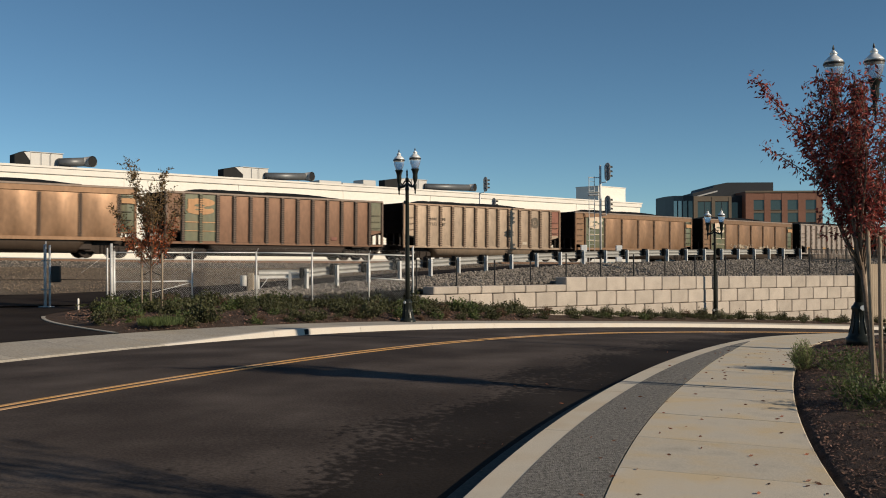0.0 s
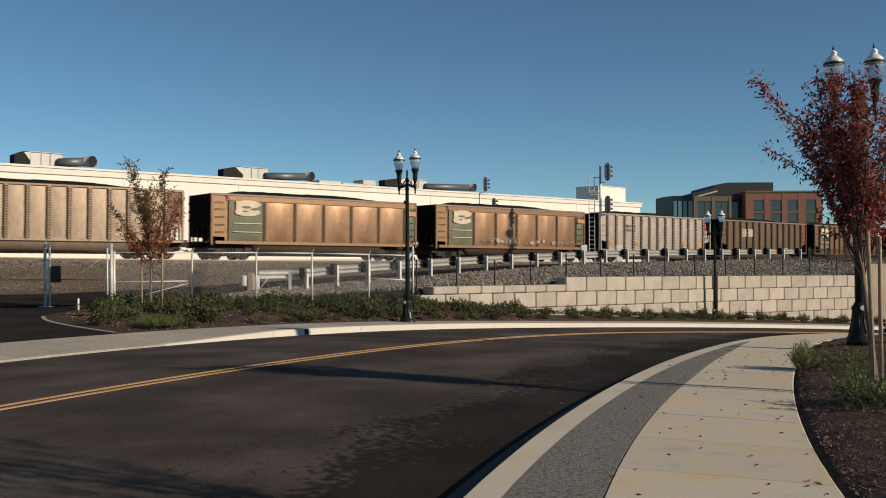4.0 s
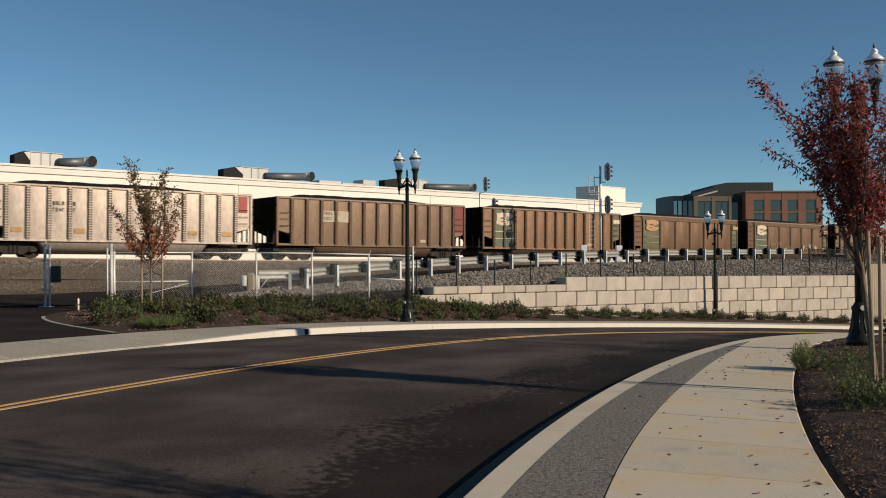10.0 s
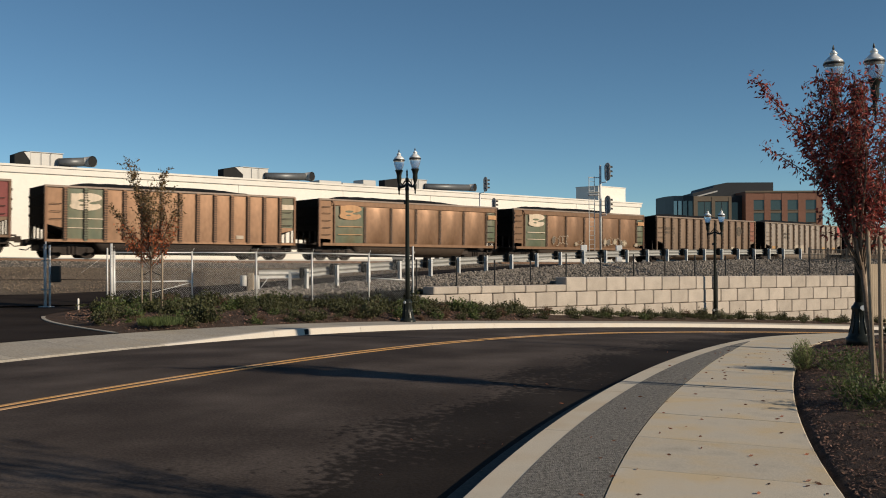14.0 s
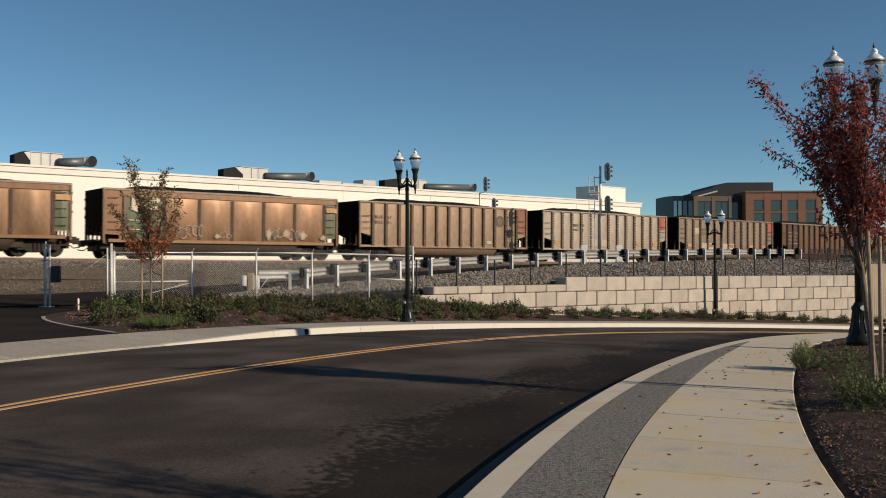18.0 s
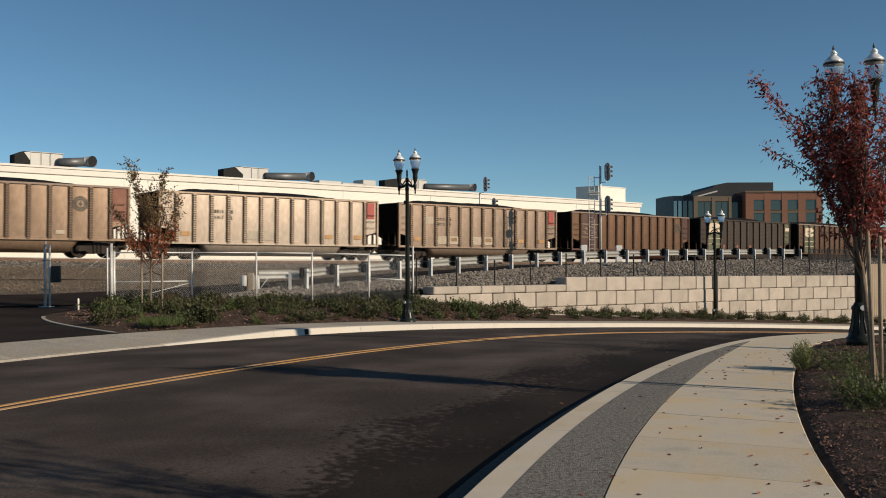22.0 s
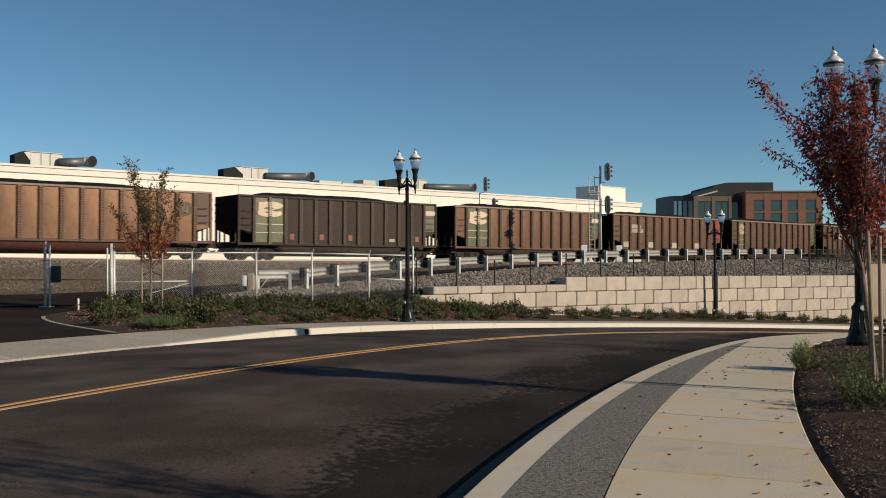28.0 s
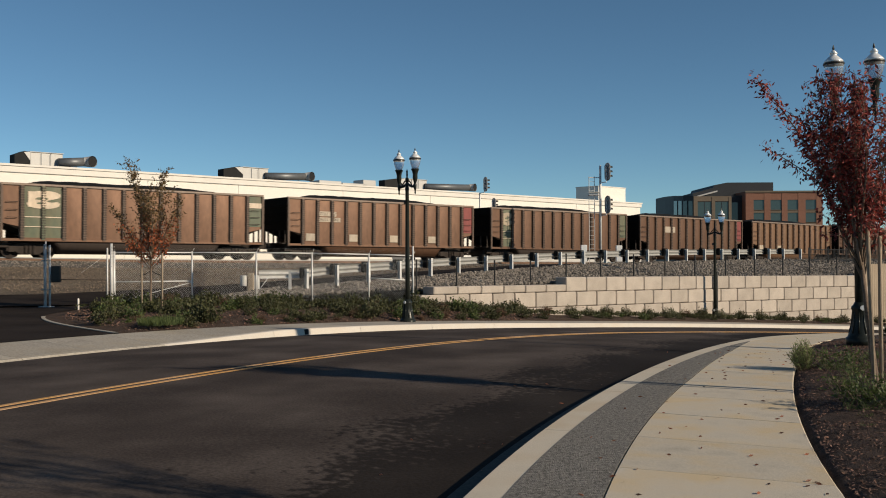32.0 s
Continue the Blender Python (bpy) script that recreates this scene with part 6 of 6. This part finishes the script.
for i, ((xa, ya), (xb, yb)) in enumerate(zip(corner, corner[1:])):
    bm = bmesh.new()
    ta, tb = zd(CORNER_TOP[i], ya), zd(CORNER_TOP[i + 1], yb)
    vs = [bm.verts.new(p) for p in ((xb, yb, -5), (xa, ya, -5), (xa, ya, ta), (xb, yb, tb), (xb + 4, yb + 5, -5), (xa + 4, ya + 5, -5), (xa + 4, ya + 5, ta), (xb + 4, yb + 5, tb))]
    for q in ((0, 1, 2, 3), (4, 7, 6, 5), (3, 2, 6, 7), (0, 3, 7, 4), (1, 5, 6, 2)):
        bm.faces.new([vs[k] for k in q])
    cw = part("curved_wall", bm, M["dark_panel"], offices)
    d = Vector((xb - xa, yb - ya, 0))
    nrm = Vector((d.y, -d.x, 0)).normalized() * -0.05
    if nrm.y > 0:
        nrm = -nrm
    n = 2 if i < 2 else 4
    for k in range(n):
        a, b = Vector((xa, ya, 0)) + d * ((k + 0.12) / n) + nrm, Vector((xa, ya, 0)) + d * ((k + 0.85) / n) + nrm
        bm = bmesh.new()
        vs = [bm.verts.new(p) for p in ((b.x, b.y, zd(400, b.y)), (a.x, a.y, zd(400, a.y)), (a.x, a.y, zd(CORNER_TOP[i] + 9, a.y)), (b.x, b.y, zd(CORNER_TOP[i + 1] + 9, b.y)))]
        bm.faces.new(vs)
        r = bmesh.ops.extrude_face_region(bm, geom=bm.faces[:])
        for v in [g for g in r["geom"] if isinstance(g, bmesh.types.BMVert)]:
            v.co += nrm
        bmesh.ops.recalc_face_normals(bm, faces=bm.faces[:])
        part("window", bm, M["glass_dark"], cw)


# ---------------------------------------------------------------- plants
def leaf_cloud(name, leaves, material):
    """Leaves: (place, direction, length, width, roll); each is a folded blade."""
    vs, fs = [], []
    for p, d, ln, w, roll in leaves:
        d = d.normalized()
        s = d.orthogonal().normalized()
        s = s * math.cos(roll) + d.cross(s) * math.sin(roll)
        u = d.cross(s)
        i = len(vs)
        mid = p + d * ln * 0.45 - u * w * 0.12
        vs += [p, mid + s * w * 0.5 + u * w * 0.15, p + d * ln, mid - s * w * 0.5 + u * w * 0.15, mid]
        fs += [(i, i + 1, i + 4), (i + 1, i + 2, i + 4), (i + 2, i + 3, i + 4), (i + 3, i, i + 4)]
    me = bpy.data.meshes.new(name)
    me.from_pydata([tuple(v) for v in vs], [], fs)
    me.materials.append(material)
    return me


def branch(rnd, start, way, length, r0, bend=0.15, n=6, lift=0.1):
    pts, rad, p, d = [start], [r0], start.copy(), way.normalized()
    for k in range(n):
        d = (d + Vector((rnd.gauss(0, bend), rnd.gauss(0, bend), rnd.gauss(0, bend) + lift))).normalized()
        p = p + d * length / n
        pts.append(p.copy())
        rad.append(max(0.0025, r0 * (1 - (k + 1) / (n + 0.5))))
    return pts, rad


def dress(rnd, pts, count, ln, w, first=0.25, droop=0.3, spread=0.03):
    out = []
    for k in range(count):
        f = (first + (1 - first) * rnd.random()) * (len(pts) - 1.001)
        i = int(f)
        p = pts[i].lerp(pts[i + 1], f - i) + Vector((rnd.gauss(0, spread), rnd.gauss(0, spread), rnd.gauss(0, spread)))
        along = (pts[i + 1] - pts[i]).normalized()
        d = along * 0.5 + Vector((rnd.gauss(0, 0.6), rnd.gauss(0, 0.6), rnd.gauss(0, 0.5) - droop))
        out.append((p, d, ln * (0.6 + 0.7 * rnd.random()), w * (0.7 + 0.6 * rnd.random()), rnd.random() * math.tau))
    return out


def staked_tree(seed, name_label, trunk_h, limbs, twig_leaves, leaf_len, leaf_w, mats, lean=(0, 0), low=None, density=13, droop=0.3):
    """limbs: (start height on the trunk, x, y, z of the tip)."""
    rnd = random.Random(seed)
    tree = tagged(new("tree"), name_label, "tree", "street trees")
    bm = bmesh.new()
    top = Vector((lean[0], lean[1], trunk_h))
    tube(bm, [(0, 0, -0.1), (0.0, 0.0, 0.05), tuple(top * 0.5), tuple(top)], [0.045, 0.036, 0.03, 0.024], 9)
    trunk = part("trunk", bm, M["bark"], tree, smooth=True)
    sets = [[] for _ in mats]
    for z, tx, ty, tz in limbs:
        start = top * (z / trunk_h) if z <= trunk_h else top + Vector((0, 0, z - trunk_h))
        way = Vector((tx, ty, tz)) - start
        length = way.length
        pts, rad = branch(rnd, start, way, length, 0.016, 0.07, 8, 0.0)
        miss = Vector((tx, ty, tz)) - pts[-1]
        pts = [p + miss * (i / 8) for i, p in enumerate(pts)]
        part("limb", tube(bmesh.new(), pts, rad, 6), M["bark"], tree, smooth=True)
        twigs = bmesh.new()
        for k in range(int(length * density)):
            i = 2 + int(rnd.random() * (len(pts) - 3))
            d = (pts[i + 1] - pts[i]).normalized()
            tw, tr = branch(rnd, pts[i], d + Vector((rnd.gauss(0, 0.55), rnd.gauss(0, 0.55), rnd.gauss(0, 0.4))), 0.18 + 0.25 * rnd.random(), 0.004, 0.15, 4)
            tube(twigs, tw, tr, 4)
            for lf in dress(rnd, tw, twig_leaves, leaf_len, leaf_w, 0.1, droop):
                zz = lf[0].z
                j = (0 if rnd.random() < 0.85 else 1) if low is None else (1 if zz < low + rnd.gauss(0, 0.25) else 0)
                sets[min(j, len(sets) - 1)].append(lf)
        for lf in dress(rnd, pts, int(length * 22), leaf_len, leaf_w, 0.35, droop):
            sets[0].append(lf)
        o = part("branchwork", twigs, M["bark"], tree)
        o["kind"] = "stuff"
    for s, m in zip(sets, mats):
        if s:
            me = leaf_cloud("leaves", s, M[m])
            o = new("leaves", me)
            o.parent = tree
            o["kind"] = "stuff"
    return tree


def stakes(parent_label, places, tops, r=0.032):
    for (x, y, z), (tx, ty, tz) in zip(places, tops):
        o = obj("tree_stake", tube(bmesh.new(), [(x, y, z - 0.2), (tx, ty, tz - 0.02), (tx, ty, tz)], [r, r, r * 0.8], 10), M["wood_post"], smooth=True)
        tagged(o, parent_label, "stake", "tree stakes")


RED = [(1.3, -0.63, 0.05, 3.53), (1.45, -0.51, -0.1, 3.6), (1.4, -0.38, 0.1, 3.56), (1.5, -0.25, -0.05, 3.59), (1.4, -0.10, 0.1, 3.46), (1.5, 0.07, 0.0, 3.34), (1.45, 0.26, 0.1, 3.18),
       (1.3, 0.4, -0.05, 2.86), (1.35, -0.76, 0.05, 3.21), (1.3, -0.75, -0.1, 2.91), (1.2, -0.65, 0.1, 2.54), (1.25, 0.33, 0.1, 2.54), (1.4, -0.3, -0.45, 3.3), (1.5, -0.2, 0.5, 3.4),
       (1.4, 0.0, 0.45, 3.1), (1.4, 0.05, -0.4, 3.0), (1.45, -0.45, 0.35, 3.3), (1.3, -0.35, -0.35, 2.9), (1.35, -0.5, 0.2, 3.05), (1.5, -0.15, 0.0, 3.5)]
red_tree = staked_tree(21, "young tree with dark red autumn leaves beside the pavement", 1.5, RED, 13, 0.066, 0.025, ("leaf_red", "leaf_purple"), (-0.16, 0.02), density=18, droop=0.8)
red_tree.matrix_basis = pose(4.9, 10.8, 0.08)
rnd = random.Random(77)
# two long side limbs, leafy to the tip
for (x0, z0), (x1, z1), (x2, z2), count in (((-0.28, 2.0), (-1.0, 3.15), (-1.36, 3.52), 560), ((-0.3, 2.05), (-0.67, 2.4), (-1.28, 2.74), 230)):
    pts = [Vector((x0, 0.02, z0)).lerp(Vector((x1, 0, z1)), f).lerp(Vector((x1, 0, z1)).lerp(Vector((x2, -0.03, z2)), f), f * f) for f in [k / 12 for k in range(13)]]
    part("limb", tube(bmesh.new(), pts, [0.013 - 0.0008 * k for k in range(13)], 6), M["bark"], red_tree, smooth=True)
    me = leaf_cloud("leaves", dress(rnd, pts, count, 0.062, 0.023, 0.2, 0.8, 0.045), M["leaf_red"])
    o = new("leaves", me)
    o.parent = red_tree
    o["kind"] = "stuff"
stakes("round weathered timber stake beside the red tree", [(4.83, 10.68, 0.05), (4.96, 10.8, 0.05)], [(4.76, 10.68, 1.88), (4.95, 10.8, 1.79)], 0.023)
# the next tree of the row, whose shadow falls on the road
next_tree = staked_tree(91, "thinly leaved young street tree in the mulch bed", 2.4, [(z + 0.9, 1.6 * x + 0.3, 1.6 * y, tz + 1.2) for z, x, y, tz in RED[::2]], 4, 0.08, 0.032, ("leaf_red", "leaf_dark"), (0, 0), density=7)
next_tree.matrix_basis = pose(5.3, 3.4, 0.1)

GREEN = [(1.6, -0.73, 0.0, 4.45), (1.7, -0.6, 0.2, 4.0), (1.7, -0.45, -0.1, 4.15), (1.65, 0.51, 0.0, 4.13), (1.7, 0.4, -0.2, 3.8), (1.6, 0.6, 0.2, 3.5), (1.5, -1.17, 0.0, 3.05), (1.45, -1.0, 0.3, 2.75),
         (1.3, -0.8, -0.4, 2.4), (1.5, 0.89, 0.0, 3.24), (1.45, 0.95, -0.2, 2.9), (1.3, 0.7, 0.4, 2.5), (1.7, -0.2, 0.6, 3.4), (1.7, 0.1, -0.6, 3.3), (1.7, 0.0, 0.1, 3.6), (1.5, -0.1, -0.2, 3.0),
         (1.5, 0.3, 0.3, 2.9), (1.5, -0.4, 0.3, 2.9), (1.6, -0.5, 0.1, 3.4), (1.15, -0.6, -0.2, 2.05), (1.15, 0.55, 0.2, 2.05), (1.2, -0.3, 0.5, 1.95), (1.2, 0.3, -0.5, 2.0), (1.3, 0.0, 0.3, 2.2),
         (1.25, -0.45, -0.4, 2.3), (1.25, 0.45, 0.35, 2.35)]
left_tree = staked_tree(33, "young staked tree turning from green to orange", 1.7, GREEN, 8, 0.085, 0.036, ("leaf_dark", "leaf_orange"), (0.03, 0.0), 2.45, density=13)
left_tree.matrix_basis = pose(-8.45, 27.5, 0.05)
stakes("pale timber stake beside the young tree", [(-8.68, 27.45, 0.05), (-8.13, 27.55, 0.05)], [(-8.69, 27.45, 1.75), (-8.12, 27.55, 1.7)], 0.03)
tagged(obj("tree_tie", tube(bmesh.new(), [(-8.73, 27.45, 1.05), (-8.55, 27.48, 1.12), (-8.44, 27.5, 1.2), (-8.3, 27.52, 1.12), (-8.12, 27.55, 1.05)], 0.012, 5), M["rubber"]), "dark rubber tie between tree and stakes", "tree tie")


def shrub_mesh(seed, w, h, count, ln, wd, twig=True):
    rnd = random.Random(seed)
    leaves = []
    stems = bmesh.new()
    for k in range(max(6, count // 22)):
        a = rnd.random() * math.tau
        r = w * 0.5 * rnd.random() ** 0.6
        tipz = h * (0.55 + 0.5 * rnd.random()) * (1 - 0.45 * (r / (w * 0.5)) ** 2)
        pts, rad = branch(rnd, Vector((0.12 * w * math.cos(a), 0.12 * w * math.sin(a), 0)), Vector((r * math.cos(a), r * math.sin(a), tipz)), math.hypot(r, tipz), 0.006, 0.12, 5)
        tube(stems, pts, rad, 4)
        leaves += dress(rnd, pts, 22, ln, wd, 0.15, 0.0, 0.035 * w + 0.01)
    return stems, leaves


SHRUBS = {}


def shrub(kind, x, y, z, scale=1.0):
    label, w, h, count, ln, wd, m, cat = kind
    key = (label, random.Random(int(x * 100)).randrange(3))
    if key not in SHRUBS:
        stems, leaves = shrub_mesh(len(SHRUBS) + 50, w, h, count, ln, wd)
        s = tagged(new(cat), label, cat, "planted shrubs")
        st = part("stem", stems, M["bark"], s)
        st["kind"] = "stuff"
        o = new("leaves", leaf_cloud("leaves", leaves, M[m]))
        o.parent = s
        o["kind"] = "stuff"
        SHRUBS[key] = s
        s.matrix_basis = pose(x, y, z, 0, 0, (x * 97) % 360)
        return s
    s = copy_thing(SHRUBS[key], pose(x, y, z, 0, 0, (x * 97) % 360))
    s.scale = (scale, scale, scale)
    return s


K_ROUND = ("small rounded dark green shrub at the wall's foot", 0.5, 0.5, 1300, 0.045, 0.03, "leaf_green", "shrub")
K_BRIGHT = ("small light green shrub at the wall's foot", 0.5, 0.46, 1100, 0.05, 0.027, "leaf_grey", "shrub")
K_DRY = ("small reddish brown shrub at the wall's foot", 0.5, 0.48, 1100, 0.045, 0.03, "leaf_dry", "shrub")
K_LOW = ("low leafy green shrub in the planting bed", 0.85, 0.58, 330, 0.105, 0.06, "leaf_green", "shrub")
K_LOWB = ("low light green shrub in the planting bed", 0.8, 0.5, 300, 0.105, 0.055, "leaf_bright", "shrub")
K_FINE = ("feathery light green plant at the pavement edge", 0.3, 0.44, 1300, 0.055, 0.009, "leaf_feather", "plant")
K_MULCH = ("low green plant growing in the bark mulch", 0.8, 0.3, 520, 0.055, 0.022, "leaf_bright", "plant")


def bed_z(x, y):
    """Height of the planted bed between the far pavement and the fence or wall."""
    best = None
    for p, q in zip(keyed(LINE_A, 14), keyed(LINE_B, 14)):
        d = Vector((q.x - p.x, q.y - p.y))
        f = max(0.0, min(1.0, Vector((x - p.x, y - p.y)).dot(d) / d.length_squared))
        e = (Vector((p.x, p.y)) + d * f - Vector((x, y))).length
        if best is None or e < best[0]:
            best = (e, p.z + (q.z - p.z) * f + 0.1 * math.sin(math.pi * f))
    return best[1]


rnd = random.Random(8)
for i, u in enumerate([1.9, 3.1, 4.4, 5.5, 7.0, 8.2, 9.4, 10.6, 11.9, 13.2, 14.3, 15.5, 17.0, 18.4, 19.9, 21.4, 23.0, 24.6, 26.3, 27.9, 29.6, 31.3]):
    p, d = wall_line(u)
    n = Vector((d.y, -d.x))
    q = p + n * (0.85 + 0.25 * rnd.random())
    z = bed_z(q.x, q.y) - 0.05
    shrub((K_ROUND, K_ROUND, K_BRIGHT, K_DRY, K_ROUND, K_BRIGHT, K_ROUND)[i % 7], q.x, q.y, z, 0.95 + 0.3 * rnd.random())
# low planting along the bed, strip by strip
count = 0
for i in range(900):
    k = 2.55 + 3.2 * rnd.random()
    j = int(k)
    f = 0.03 + 0.92 * rnd.random()
    a, b = LINE_A[j].lerp(LINE_A[j + 1], k - j), Vector(LINE_B[j]).lerp(Vector(LINE_B[j + 1]), k - j)
    v = a.lerp(b, f)
    if v.x < -0.362 * v.y or v.x < drive_edge(f).x + 1.1 or (v - Vector((-8.45, 27.5, v.z))).length < 0.3:
        continue
    if count >= 190:
        break
    if rnd.random() < 0.25 or (f < 0.38 and v.x > -7.2 and rnd.random() < 0.25):
        continue
    count += 1
    shrub(K_LOWB if rnd.random() < 0.22 else (K_LOW if rnd.random() < 0.85 else K_DRY), v.x, v.y, bed_z(v.x, v.y) - 0.04, (0.45 + 0.5 * rnd.random()) * (0.75 + 0.4 * f))
for i in range(34):
    k, f = 5.55 + 3.1 * rnd.random(), 0.12 + 0.55 * rnd.random()
    j = int(k)
    v = LINE_A[j].lerp(LINE_A[j + 1], k - j).lerp(Vector(LINE_B[j]).lerp(Vector(LINE_B[j + 1]), k - j), f)
    shrub(K_LOW if rnd.random() < 0.75 else K_LOWB, v.x, v.y, bed_z(v.x, v.y) - 0.05, 0.42 + 0.3 * rnd.random())
# leafy ground cover between the shrubs, and a tuft of grass at the bed's tip
cover = []
for i in range(18000):
    k, f = (5.2 + 3.6 * rnd.random(), 0.4 + 0.55 * rnd.random()) if i < 11000 else (2.9 + 2.4 * rnd.random(), 0.3 + 0.65 * rnd.random())
    j = int(k)
    v = LINE_A[j].lerp(LINE_A[j + 1], k - j).lerp(Vector(LINE_B[j]).lerp(Vector(LINE_B[j + 1]), k - j), f)
    if hash2(v.x, v.y, 0.9) < (-0.2 if i < 11000 else 0.1) or v.x < drive_edge(min(max((v.y - 20.2) / 10.2, 0), 1)).x + 0.9:
        continue
    up = rnd.random()
    cover.append((Vector((v.x, v.y, v.z + 0.06 + 0.1 * math.sin(math.pi * f) + 0.13 * up)), Vector((rnd.gauss(0, 0.6), rnd.gauss(0, 0.6), 0.4 + 0.6 * rnd.random())), 0.07 + 0.05 * rnd.random(), 0.035 + 0.02 * rnd.random(), rnd.random() * math.tau))
tagged(new("ground_cover", leaf_cloud("ground_cover", cover, M["leaf_green"])), "low dark green ground cover along the bed", "plants", kind="stuff")
tuft = []
for i in range(1600):
    a, r = rnd.random() * math.tau, rnd.random() ** 0.5
    tuft.append((Vector((-6.5 + 0.5 * r * math.cos(a), 21.9 + 0.7 * r * math.sin(a), 0.04)), Vector((rnd.gauss(0, 0.35), rnd.gauss(0, 0.35), 1)), 0.12 + 0.1 * rnd.random(), 0.012, rnd.random() * math.tau))
tagged(new("grass", leaf_cloud("grass", tuft, M["leaf_bright"])), "tuft of bright green grass at the bed's edge", "grass", kind="stuff")
# plants of the near bed
for x, y, z, s, k in ((5.12, 13.55, -0.05, 1.0, K_FINE), (5.02, 13.35, -0.04, 0.8, K_FINE), (4.3, 9.75, 0.05, 0.4, K_MULCH), (4.45, 9.4, 0.07, 0.45, K_MULCH), (4.15, 9.2, 0.05, 0.35, K_MULCH), (4.55, 9.0, 0.08, 0.4, K_MULCH), (5.45, 13.1, -0.02, 0.45, K_MULCH), (5.6, 12.7, 0.0, 0.5, K_MULCH), (5.3, 12.3, 0.02, 0.45, K_MULCH), (5.05, 11.8, 0.03, 0.4, K_MULCH), (5.95, 13.8, -0.02, 0.5, K_MULCH), (6.3, 14.0, 0.02, 0.5, K_MULCH), (6.7, 13.4, 0.04, 0.6, K_MULCH), (6.2, 12.6, 0.04, 0.5, K_MULCH), (8.3, 17.4, 0.0, 1.0, K_ROUND), (8.9, 17.6, 0.0, 1.1, K_ROUND)):
    shrub(k, x, y, z, s)
for i in range(70):
    s, o = 0.6 + 9.5 * rnd.random(), 0.4 + 1.1 * rnd.random()
    v = rp(s, n_right(s) + walk_off(s) + o)
    if v.x > 0.5 * v.y or v.y < 7.4 or (v.y > 14.2 and v.x > 6.6) or hash2(v.x, v.y, 0.8) < -0.12 or (v - Vector((5.22, 11.6, v.z))).length < 0.25:
        continue
    shrub(K_MULCH, v.x, v.y, v.z + 0.03, 0.2 + 0.26 * rnd.random())

# fallen leaves on the paving
leaves = []
rnd = random.Random(15)
for i in range(120):
    s = -4 + 15 * rnd.random()
    o = 0.05 + (walk_off(s) - 0.08) * rnd.random() ** 0.6
    if i % 9 == 0:
        o = -0.1 - 1.3 * rnd.random()
    z = 0.008 if o > 0 else road_z(s, n_right(s) + o) + 0.006
    p = rp(s, n_right(s) + o, z)
    a = rnd.random() * math.tau
    leaves.append((p, Vector((math.cos(a), math.sin(a), 0.12)), 0.035 + 0.03 * rnd.random(), 0.013 + 0.01 * rnd.random(), rnd.gauss(0, 0.3)))
me = leaf_cloud("fallen_leaves", leaves, M["leaf_fallen"])
tagged(new("fallen_leaves", me), "scattered brown fallen leaves on the paving", "leaves", kind="stuff")
# storm drain in the far kerb
p = rp(9.95, N_LEFT)
q = rp(10.4, N_LEFT)
a = math.atan2(q.y - p.y, q.x - p.x)
tagged(obj("storm_drain", boxbm(0.04, 0.16, -0.035, 0.06, -0.14, -0.015, bev=0.005), M["rubber"]), "dark storm drain opening in the far kerb", "drain").matrix_basis = Matrix.Translation(p) @ Matrix.Rotation(a, 4, "Z")
for x, y, h in ((9.6, 65.0, 1.25), (11.9, 64.5, 1.2)):
    cab = tagged(new("signal_cabinet"), "small pale metal cabinet beside the railway", "cabinet", "signal cabinets")
    part("box", boxbm(-0.2, 0.2, -0.2, 0.2, 0.1, h, bev=0.02), M["car_white"], cab)
    part("plinth", boxbm(-0.24, 0.24, -0.24, 0.24, -0.3, 0.1), M["block"], cab)
    cab.matrix_basis = pose(x, y, 1.0)


motions()
